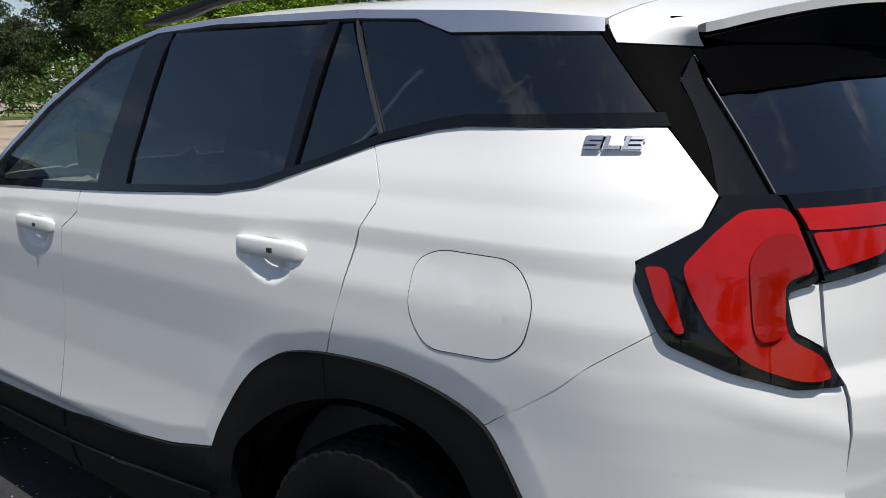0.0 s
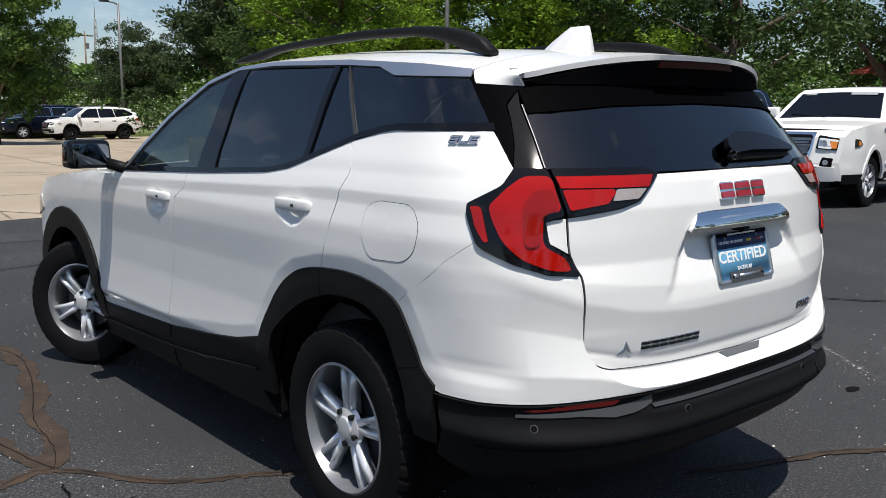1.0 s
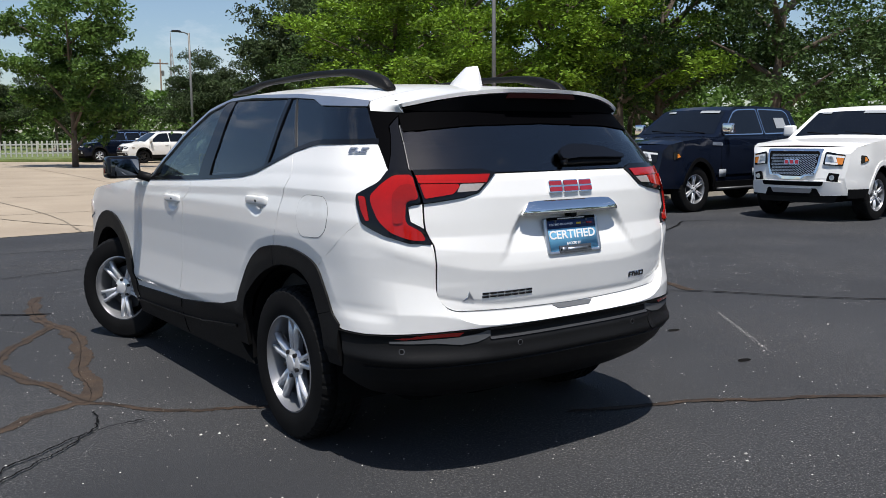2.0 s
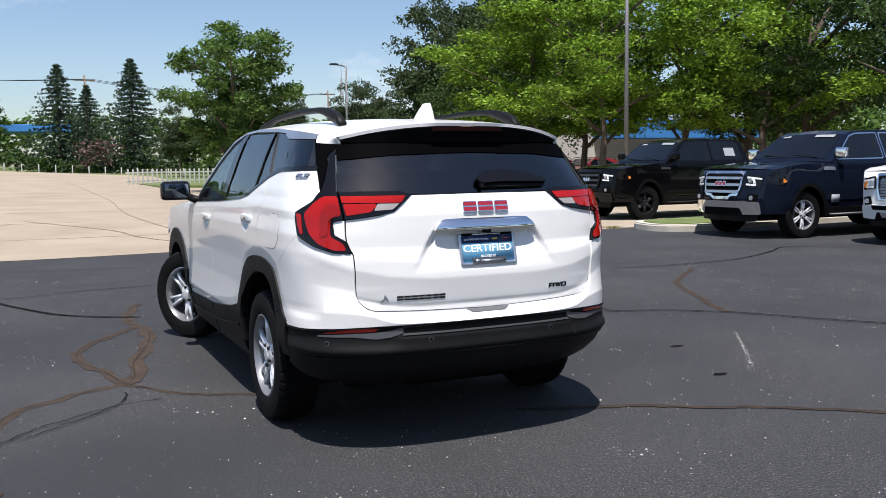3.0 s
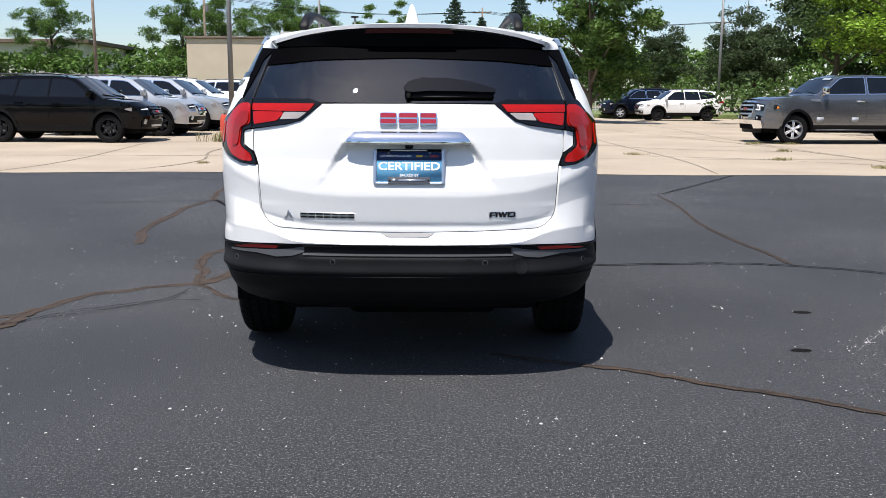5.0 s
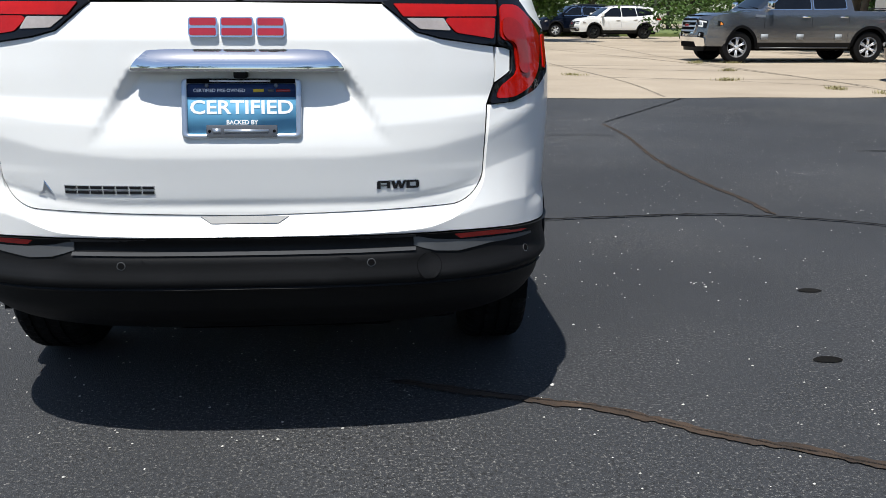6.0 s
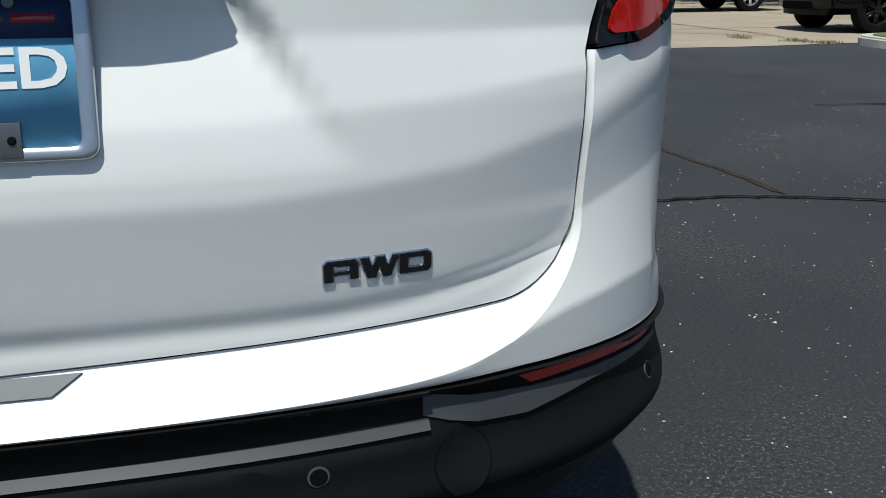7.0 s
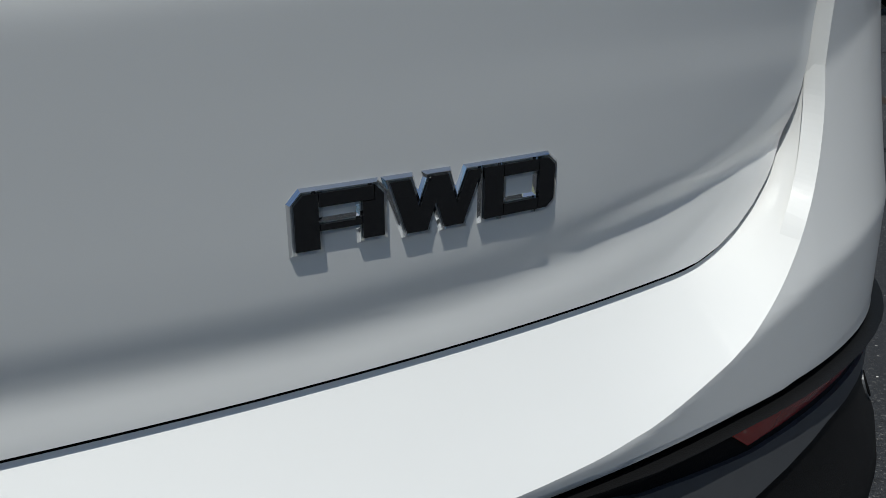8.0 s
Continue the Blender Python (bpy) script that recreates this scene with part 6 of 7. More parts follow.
    if kind == "pickup":
        surround = [(-gw * .42, g0), (gw * .42, g0), (gw * .55, g0 + .05), (gw * .88, g0 + .06), (gw * .98, gm), (gw, g1), (-gw, g1), (-gw * .98, gm), (-gw * .88, g0 + .06), (-gw * .55, g0 + .05)]
        gr = add("grille", rounded(surround, .04), nose, bright, .03, .05, .12, both=False)[0]
        add("grille_opening", rounded(shrunk(surround, .045), .03), nose, "gap", .034, .03, .12, both=False, par=gr)
        if mesh:
            for row in range(7):
                z = g0 + .085 + row * (g1 - g0 - .16) / 6.4
                for q in range(15):
                    x = -gw * .84 + (q + (row % 2) * .5) * gw * 1.68 / 15
                    hole = [(x + .030 * math.cos(a), z + .021 * math.sin(a)) for a in [math.pi / 3 * n for n in range(6)]]
                    ring = part("mesh_cell", sheet(hole, nose, .2, .040, .012, middle=mid), M["steel"], gr, smooth=False)
                    part("cell_opening", sheet(shrunk(hole, .0085), nose, .2, .042, .004, middle=mid), M["gap"], gr, smooth=False)
        else:
            for q in range(3):
                z = g0 + .13 + (g1 - g0 - .24) * q / 2
                add("grille_bar", rounded([(-gw * .90, z - .022), (gw * .90, z - .022), (gw * .92, z + .024), (-gw * .92, z + .024)], .01), nose, "steel" if chrome else "satin", .05, .03, .12, both=False, par=gr)
        for q in (-.11, 0, .11):
            bd = [(q - .045, gm - .01), (q + .045, gm - .01), (q + .045, gm + .075), (q - .045, gm + .075)]
            add("front_badge", rounded(bd, .015), nose, "chrome", .060, .02, both=False, par=gr)
            add("badge_face", rounded(shrunk(bd, .011), .012), nose, "badgered" if paint != "black" else "steel", .064, .01, both=False, par=gr)
        for s in (-1, 1):
            def half_nose(x, z, s=s):
                p = nose(x, z)
                return Vector((s * p.x, p.y, p.z))
            lamp_ = part("headlight", sheet(rounded([(l0, z0 + .01), (l1 * .99, z0 - .02), (l1, z1 - .04), (l0 + .02, z1)], .02), half_nose, .08, .016, .03, middle=mid), M["gloss"], thing, "bright headlight with an amber end" if mesh else "dark headlight with a bright light strip")
            if mesh:
                part("reflector_bowl", sheet(rounded([(l0 + .03, z0 + .03), (l1 * .96 - .10, z0 + .02), (l1 * .96 - .10, z1 - .05), (l0 + .04, z1 - .03)], .02), half_nose, .08, .018, .02, middle=mid), M["steel"], lamp_)
                part("turn_lamp", sheet(rounded([(l1 * .96 - .09, z0 + .02), (l1 * .975, z0 + .01), (l1 * .985, z1 - .06), (l1 * .96 - .09, z1 - .05)], .015), half_nose, .08, .0185, .02, middle=mid), M["amber"], lamp_, "amber turn lamp")
            for strip_ in ([(l0 + .05, z1 - .035), (l1 - .01, z1 - .065), (l1 - .01, z1 - .095), (l0 + .05, z1 - .07)], [(l0 + .15, z1 - .07), (l0 + .20, z1 - .07), (l0 + .24, z0 + .05), (l0 + .19, z0 + .05)], [(l0 + .04, z0 + .02), (l0 + .25, z0 + .005), (l0 + .25, z0 + .04), (l0 + .04, z0 + .05)]):
                part("light_strip", sheet(strip_, half_nose, .08, .020, .01, middle=mid), M["platewhite"], lamp_, "white light strip")
            part("projector", lathe([(0, .045), (.012, .042), (.014, .03), (.004, .001)], 18, m=Matrix.Translation(half_nose(l0 + .13, (z0 + z1) / 2) + Vector((0, .02, 0))) @ Matrix.Rotation(radians(90), 4, "Z")), M["steel"], lamp_)
            # painted cheek, fog lamp pocket
            part("fog_pocket", sheet(rounded([(.70, b1 - .02), (.90, b1 - .02), (.92, b1 + .11), (.74, b1 + .13)], .02), half_nose, .08, .022, .03, middle=mid), M["gap"], thing)
            part("fog_lamp", lathe([(0, .042), (.012, .040), (.014, .02), (.006, .001)], 16, m=Matrix.Translation(half_nose(.82, b1 + .05) + Vector((0, .03, 0))) @ Matrix.Rotation(radians(90), 4, "Z")), M["steel"], thing)
        add("corner_lamp", rounded([(yl - .20, z0 + .07), (yl - .03, z0 + .02), (yl - .03, z1 - .05), (yl - .13, z1 - .06)], .02), flank, "gloss", .010, .02, .1, lab="dark corner of the headlight")
        add("side_marker", rounded([(yl - .17, z0 + .075), (yl - .10, z0 + .055), (yl - .10, z1 - .08), (yl - .12, z1 - .08)], .01), flank, "amber", .014, .02, .1, lab="amber side marker")
        add("front_bumper", rounded([(-k["width"] * .93, b0 + .02), (-.6, b0), (.6, b0), (k["width"] * .93, b0 + .02), (k["width"] * .93, b1 - .02), (.62, b1), (-.62, b1), (-k["width"] * .93, b1 - .02)], .03), nose, ("chrome" if not mesh else paint) if chrome else "gloss", .045, .06, .12, both=False)
        add("lower_intake", rounded([(-.60, b0 - .02), (.60, b0 - .02), (.52, b0 + .13), (-.52, b0 + .13)], .03), nose, "gap", .05, .05, .15, both=False)
        add("air_dam", [(-.85, b0 - .12), (.85, b0 - .12), (.9, b0 + .03), (-.9, b0 + .03)], nose, "clad", -.02, .05, .2, both=False)
        if mesh:
            add("bumper_slot", rounded([(-.62, b1 - .08), (.62, b1 - .08), (.66, b1 - .01), (-.66, b1 - .01)], .02), nose, "gap", .052, .03, .15, both=False)
            add("skid_bar", rounded([(-.40, b0 + .05), (.40, b0 + .05), (.44, b0 + .13), (-.44, b0 + .13)], .02), nose, "steel", .058, .03, .15, both=False)
            add("lower_cladding", [(ax[0] + k["arch"] + .03, k["sill"] - .05), (out[-1][0] - .02, k["sill"] - .05), (out[-1][0] + .0, k["sill"] + .10), (ax[0] + k["arch"] + .03, k["sill"] + .10)], flank, "clad", .012, .05)
        add("fender_vent", rounded([(ax[0] - .72, 1.19), (ax[0] - .42, 1.20), (ax[0] - .44, 1.26), (ax[0] - .70, 1.255)], .02), flank, "steel" if chrome else "satin", .012, .02)
        add("door_moulding", [(ax[0] - .55, .66), (ax[1] + .58, .66), (ax[1] + .58, .70), (ax[0] - .55, .70)], flank, paint if chrome else "gloss", .014, .02)
        if chrome and not mesh:
            for y in (ax[0] - .72, .15, -.95):
                add("paper_label", [(y - .10, .62), (y + .10, .62), (y + .10, .76), (y - .10, .76)], flank, "sticker", .019, .005, both=False)
    else:
        gr = add("grille", rounded([(-gw * .86, g0), (gw * .86, g0), (gw, gm), (gw * .94, g1), (-gw * .94, g1), (-gw, gm)], .05), nose, bright, .02, .03, both=False)[0]
        add("grille_opening", rounded([(-gw * .78, g0 + .05), (gw * .78, g0 + .05), (gw * .90, gm), (gw * .86, g1 - .05), (-gw * .86, g1 - .05), (-gw * .90, gm)], .04), nose, "gap", .024, .02, both=False, par=gr)
        for q in range(4):
            z = g0 + .075 + (g1 - g0 - .15) * q / 3
            add("grille_bar", [(-gw * .84, z - .012), (gw * .84, z - .012), (gw * .84, z + .012), (-gw * .84, z + .012)], nose, "chrome" if chrome else "satin", .034, .02, both=False, par=gr)
        add("front_badge", [(-.12, gm - .03), (.12, gm - .03), (.12, gm + .035), (-.12, gm + .035)], nose, "badgered", .046, .02, both=False, par=gr)
        lamp_ = add("headlight", rounded([(-l0, z0 + .02), (-l1 * .98, z0), (-l1, z1 - .03), (-l0, z1)], .03), nose, "gloss", .014, .03, .1, lab="dark headlight with a bright light strip")
        add("light_strip", [(-l0 - .03, z0 + .05), (-l1 + .02, z0 + .04), (-l1 + .02, z0 + .065), (-l0 - .03, z0 + .085)], nose, "platewhite", .02, .02, .1)
        add("corner_lamp", rounded([(yl - .26, z0 + .06), (yl - .02, z0 + .01), (yl - .02, z1 - .02), (yl - .20, z1 - .04)], .02), flank, "clear", .010, .02, .1, lab="clear corner of the headlight")
        add("front_bumper", rounded([(-k["width"] * .9, b0), (k["width"] * .9, b0), (k["width"] * .92, b1), (-k["width"] * .92, b1)], .04), nose, "clad", .02, .04, .15, both=False)
        add("skid_bar", rounded([(-.45, b0 + .02), (.45, b0 + .02), (.5, b0 + .07), (-.5, b0 + .07)], .02), nose, "steel", .028, .03, .2, both=False)
        add("fog_lamp", rounded([(-.84, b0 + .10), (-.74, b0 + .08), (-.72, b1 + .02), (-.80, b1 + .03)], .02), nose, "steel", .028, .02, .1)
        add("tail_lamp", rounded([(out[3][0] - .06, .98), (out[3][0] + .34, 1.02), (out[3][0] + .22, 1.14), (out[3][0] + .03, 1.14)], .02), flank, "red", .010, .02, .1, lab="red tail lamp")
        for s in (-.62, .62):
            part("roof_rail", tube([(s, -1.55, k["roof"] - .08), (s, -1.4, k["roof"] + .03), (s, -.2, k["roof"] + .055), (s, .25, k["roof"] + .02), (s, .36, k["roof"] - .06)], .02, 6), M["satin"], thing)
    # papers and a mirror stalk behind the windscreen
    sy, sz = [Vector((out[k["screen"] + q][0], out[k["screen"] + q][1])) for q in (0, 1)]
    up = (sy - sz).normalized()
    def on_screen(x, d):
        q = sz + up * d
        return Vector((x, q.x + .012, q.y + .012 + .03 * (1 - (x / k["width"]) ** 2)))
    top_ = (sy - sz).length
    if kind == "pickup":
        add("screen_sticker", [(-.62, top_ - .12), (-.18, top_ - .12), (-.18, top_ - .05), (-.62, top_ - .05)], on_screen, "sticker", 0, .004, .2, both=False, lab="pale paper strip on the windscreen")
        add("screen_sticker", [(.42, top_ - .11), (.60, top_ - .11), (.60, top_ - .06), (.42, top_ - .06)], on_screen, "sticker", 0, .004, .2, both=False, lab="pale paper strip on the windscreen")
        if paint != "silver":
            add("price_sheet", [(-.95, 1.50), (-.62, 1.50), (-.62, 1.70), (-.95, 1.70)] if not mesh else [(-.9, 1.5), (-.7, 1.5), (-.7, 1.65), (-.9, 1.65)], flank, "sticker", .016, .004, both=False, lab="pale price sheet in the rear side window")
    for s in (-1, 1):
        part("wiper", tube([(s * .35 - .3, out[k["screen"] + 1][0] - .04, out[k["screen"] + 1][1] + .06), (s * .35 + .3, out[k["screen"] + 1][0] - .10, out[k["screen"] + 1][1] + .11)], .010, 5), M["gap"], thing)
    bm = block((-.7, out[0][0] + .15, k["sill"] - .12), (.7, out[-1][0] - .2, k["sill"] + .35), .05)
    part("underbody", bm, M["gap"], thing)
    for s in (-1, 1):
        x = s * (wide(k["windows"][0][0][0], zb + .08) + .12)
        y = k["windows"][0][0][0] - .02
        part("wing_mirror", block((x - .11, y - .06, zb + .02), (x + .11, y + .06, zb + .22), .04, 3), M["chrome" if chrome and kind == "pickup" and not mesh else paint], thing)
        if kind == "pickup":
            part("side_step", tube([(s * .98, 1.25, .40), (s * .98, -1.25, .40)], .05, 8, squash=.5), M["clad" if not chrome else "satin"], thing)
        for a in ax:
            alloy_wheel(k["r"], .25 if kind == "pickup" else .22, k["r"] * .64, spokes, M[rim], pose(s * k["track"], a, k["r"], 17 * a, 0, 0 if s < 0 else 180), thing, "dark alloy wheel" if rim == "darkalloy" else "silver alloy wheel", spread=.13)
    return thing


def facing_left(x, y, kind, turn=0):
    """The pose of a vehicle that looks to -x, by the ground under its near front wheel."""
    k = KINDS[kind]
    return pose(x, y, rise(x, y)) @ pose(0, 0, 0, 0, 0, 90 + turn) @ pose(k["track"], -k["wb"] / 2, 0)


def facing_right(x, y, kind, turn=0):
    k = KINDS[kind]
    return pose(x, y, rise(x, y)) @ pose(0, 0, 0, 0, 0, -90 + turn) @ pose(-k["track"], -k["wb"] / 2, 0)


def beside(m):
    return m


vehicle("pickup", "white", facing_left(11.3, 3.85, "pickup", 4), "white mid-size pickup truck with a chrome mesh grille", "pickup trucks", size=.965, mesh=True)
vehicle("pickup", "navy", facing_left(10.45, 6.75, "pickup"), "dark blue pickup truck with a big chrome grille", "pickup trucks")
vehicle("pickup", "black", facing_left(11.45, 12.4, "pickup"), "black pickup truck with black wheels beside the island", "pickup trucks", "darkalloy", False)
vehicle("pickup", "silver", facing_left(10.1, 20.25, "pickup", 3), "grey metallic pickup truck on the concrete lot", "pickup trucks")
vehicle("suv", "white", facing_left(11.4, 41.3, "suv", 4), "white crossover parked by the far lawn", "parked cars", "darkalloy", False, size=.92)
vehicle("suv", "navy", facing_left(10.1, 44.2, "suv", 4), "dark blue crossover parked by the far lawn", "parked cars", "alloy", True, size=.95)
ROW = [("black", -8.3, 18.45, "darkalloy"), ("pale", -7.9, 21.5, "darkalloy"), ("pale", -7.6, 24.5, "alloy"), ("white", -7.7, 27.5, "darkalloy"), ("white", -8.6, 40.5, "darkalloy"), ("maroon", -9.3, 46, "alloy"), ("black", -9.2, 50, "alloy"), ("silver", -9.1, 54, "alloy"), ("navy", -9.0, 58, "alloy")]
for paint, x, y, rim in ROW:
    vehicle("suv", paint, facing_right(x, y, "suv", -2), {"black": "black SUV parked in a long row", "pale": "pale silver SUV parked in a long row", "white": "white SUV parked in a long row", "maroon": "dark red SUV parked in a long row", "silver": "grey SUV parked in a long row", "navy": "dark blue SUV parked in a long row"}[paint], "parked cars", rim, paint in ("pale", "white"))
vehicle("hatchback", "black", facing_right(-6.6, 66, "hatchback", 3), "small black hatchback across the far lot", "parked cars", "darkalloy", False)
for j, (paint, x, y) in enumerate((("pale", -16, 24), ("white", -16.5, 27.2), ("blue", -17, 30.5), ("white", -16.2, 34), ("pale", -17, 38), ("black", -24, 27), ("white", -24.5, 32), ("pale", -25, 37), ("white", -24, 44), ("silver", -33, 34), ("white", -33, 40), ("pale", -33.5, 47), ("white", -17, 44))):
    vehicle("suv", paint, facing_right(x, y, "suv", j % 5 - 2), {"pale": "pale silver SUV in the crowded lot", "white": "white SUV in the crowded lot", "blue": "blue SUV in the crowded lot", "black": "black SUV in the crowded lot", "silver": "grey SUV in the crowded lot"}[paint], "parked cars", "alloy", False)
far_rows = {}
for j, (paint, x, y) in enumerate((("white", -24, 50), ("pale", -24.5, 54), ("white", -25, 58), ("silver", -24, 62), ("pale", -33, 53), ("white", -33.5, 57), ("blue", -33, 61), ("white", -33, 66), ("pale", -42, 58), ("white", -42, 63), ("silver", -42.5, 68), ("white", -25, 67), ("pale", -25, 72), ("white", -34, 72))):
    m = facing_right(x, y, "suv", (j * 2) % 5 - 2)
    if paint in far_rows:
        copy_thing(far_rows[paint], m)
    else:
        far_rows[paint] = vehicle("suv", paint, m, {"pale": "pale silver SUV in a far row of the lot", "white": "white SUV in a far row of the lot", "blue": "blue SUV in a far row of the lot", "silver": "grey SUV in a far row of the lot"}[paint], "parked cars", "alloy", False)
for x, y, paint in ((21.5, 34, "maroon"), (23.6, 33, "maroon"), (28.5, 33.5, "silver")):
    vehicle("hatchback", paint, facing_left(x, y, "hatchback", 10), "dark red car half hidden behind the trees" if paint == "maroon" else "grey car half hidden behind the trees", "parked cars")


# ---- trees ----
def leaf_mesh(name, centres, radius, per, size, mat, seed, flat=.6, droop=0.0):
    """Many small leaves in clumps round given centres, as one mesh."""
    rng = np.random.default_rng(seed)
    c = np.repeat(np.asarray(centres, float), per, axis=0)
    n = len(c)
    p = c + rng.normal(size=(n, 3)) * radius * np.array([1, 1, .75])
    p[:, 2] -= droop * rng.random(n)
    u = rng.normal(size=(n, 3))
    u[:, 2] *= flat
    u /= np.linalg.norm(u, axis=1)[:, None]
    w = np.cross(u, rng.normal(size=(n, 3)))
    w /= np.linalg.norm(w, axis=1)[:, None]
    s = size * rng.uniform(.6, 1.3, size=(n, 1))
    quad = np.stack([p - u * s, p + w * s * .45, p + u * s, p - w * s * .45], axis=1).reshape(-1, 3)
    me = bpy.data.meshes.new(name)
    me.from_pydata(quad.tolist(), [], np.arange(4 * n).reshape(-1, 4).tolist())
    me.materials.append(mat)
    return me


def tree(kind, high, spread, seed, label):
    """A tapering trunk with limbs, and a crown with gaps in it."""
    rng = random.Random(seed)
    t = root("tree", label, "tree")
    top = high * (.72 if kind != "spruce" else .98)
    bend = [(0, 0, -.1)] + [(rng.uniform(-.12, .12) * (k > 0), rng.uniform(-.12, .12) * (k > 0), top * (k + 1) / 6) for k in range(6)]
    trunk = tube(bend, (.021 if kind == "dark" else .012) * high + .05, 9, ends=.03)
    centres = []
    if kind == "spruce":
        z, tier = .05 * high, 0
        while z < high * .985:
            left = 1 - z / high
            rr, arms = spread * left ** .85 + .05, int(6 + 11 * left)
            for k in range(arms):
                a = 2 * math.pi * (k + .5 * (tier % 2)) / arms + rng.uniform(-.2, .2)
                reach = rr * rng.uniform(.62, 1.12)
                for j in range(1, 7):
                    f = j / 6
                    centres.append((reach * f * math.cos(a), reach * f * math.sin(a), z - .30 * reach * f + .16 * reach * f * f + rng.uniform(-.04, .04)))
            z += high * (.030 + .022 * left)
            tier += 1
        me = leaf_mesh("crown", centres, .09, 12, .13, M["needle"], seed, .35, .14)
        me.name = "crown"
    else:
        limbs = {"pine": 11, "broad": 11}.get(kind, 8)
        lobes = []
        for k in range(limbs):
            a, z = 2.4 * k + rng.uniform(-.3, .3), top * ((.14 + .80 * k / limbs) if kind == "broad" and spread > 2.5 else (.28 + .66 * k / limbs))
            reach = spread * (rng.uniform(.55, 1.0) if kind != "pine" else rng.uniform(.5, 1.0) * (1.15 - .75 * k / limbs))
            up = rng.uniform(.25, .55) * reach + .4 if kind != "broad" else rng.uniform(.45, .9) * reach + .3
            end = (reach * math.cos(a), reach * math.sin(a), min(high * .97, z + up))
            tube([(0, 0, z), (end[0] * .45, end[1] * .45, z + up * .55), end], (.014 if kind == "dark" else .008) * high + .015, 6, bm=trunk, ends=.012)
            for f in (1.0, .72, .45):
                for _ in range(2):
                    c = (end[0] * f + rng.gauss(0, .16) * spread, end[1] * f + rng.gauss(0, .16) * spread, z + up * f ** .8 + rng.gauss(0, .10) * spread)
                    lobes.append((c, spread * rng.uniform(.17, .30)))
        lobes += [((rng.gauss(0, .15) * spread, rng.gauss(0, .15) * spread, high * rng.uniform(.80, .93)), spread * rng.uniform(.2, .3)) for _ in range(4)]
        for (x, y, z), r in lobes:
            for _ in range(30 if kind != "broad" else 34):
                v = Vector((rng.gauss(0, 1), rng.gauss(0, 1), rng.gauss(0, 1) + .35)).normalized() * r * rng.uniform(.6, 1.1)
                centres.append((x + v.x, y + v.y, max(.9 if kind != "locust" else 2.7, min(high, z + v.z * {"pine": .40, "locust": .30}.get(kind, .55)))))
        mat = M[{"locust": "locust", "broad": "leaf", "dark": "darkleaf", "pine": "pine"}[kind]]
        me = leaf_mesh("crown", centres, .06 + .007 * high, 16 if kind == "locust" else 13, .085 if kind == "locust" else .095, mat, seed, {"pine": 1.0, "locust": .4}.get(kind, .7), .12)
    part("trunk", trunk, M["bark"], t)
    new("crown", me).parent = t
    return t


locust_a = tree("locust", 8.5, 3.6, 11, "tall honey locust with bright airy foliage")
locust_b = tree("locust", 9.5, 4.0, 12, "tall honey locust with bright airy foliage")
broad_a = tree("broad", 8.3, 2.7, 13, "round-headed deciduous tree in full leaf")
broad_b = tree("broad", 10.5, 3.4, 14, "broad deciduous tree in full leaf")
slim_a = tree("broad", 12.2, 2.1, 24, "tall slim deciduous tree with a bare lower trunk")
dark_a = tree("dark", 10.0, 4.4, 15, "dark dense deciduous tree in full leaf")
spruce_a = tree("spruce", 11.5, 5.4, 16, "blue-green spruce with tiered branches")
pine_a = tree("pine", 9.2, 3.6, 17, "ragged dark pine with open branches")


def plant(src, spots, first=None):
    """Sets a tree at the first spot and copies it to the others: x, y, size, turn."""
    for k, (x, y, s, turn) in enumerate(spots):
        m = pose(x, y, rise(x, y) - .05, 0, 0, turn) @ Matrix.Scale(s, 4)
        if k == 0:
            src.matrix_basis = m
        else:
            copy_thing(src, m)


plant(locust_a, [(17.3, 27.0, 1.0, 0), (21.5, 22.5, 1.05, 90), (20.5, 28.0, 1.1, 20), (29.5, 25.5, 1.05, 250)])
plant(locust_b, [(18.6, 24.0, 1.0, 40), (23.5, 20.5, 1.05, 140)])
plant(broad_a, [(7.3, 37.3, 1.0, 0)])
plant(slim_a, [(-4.9, 108, .98, 0), (-7.9, 104, .93, 80)])
plant(broad_b, [(-15, 112, 1.1, 40), (-20, 116, 1.2, 160), (-27, 112, 1.1, 220), (-34, 118, 1.2, 10), (-44, 100, 1.0, 33), (-52, 92, 1.0, 120)])
plant(dark_a, [(20.3, 33, .95, 0), (31, 29, 1.1, 70), (25.6, 20.3, 1.0, 150), (25.5, 15, 1.05, 240), (33, 13, 1.1, 20), (42, 36, 1.1, 190), (28, -2.0, .95, 130),
               # these stand unseen behind the camera, added to close off sky and reflections
               (28, -7.5, 1.0, 10), (26, -14, 1.0, 200), (22, -22, 1.1, 90), (12, -27, 1.1, 300), (2, -30, 1.0, 45), (-9, -29, 1.1, 160), (-20, -27, 1.1, 230), (-27, -16, 1.0, 20)])
plant(spruce_a, [(8.6, 88, 1.0, 0), (2.1, 92, .93, 50), (5.2, 99, .82, 110)])
plant(pine_a, [(26, 54, 1.5, 0), (31, 47, 1.35, 120), (33, 58, 1.3, 200), (17, 64, .55, 60), (21.5, 60, .55, 140), (14, 70, .55, 260), (24, 63, .6, 30), (11, 76, .5, 10)])


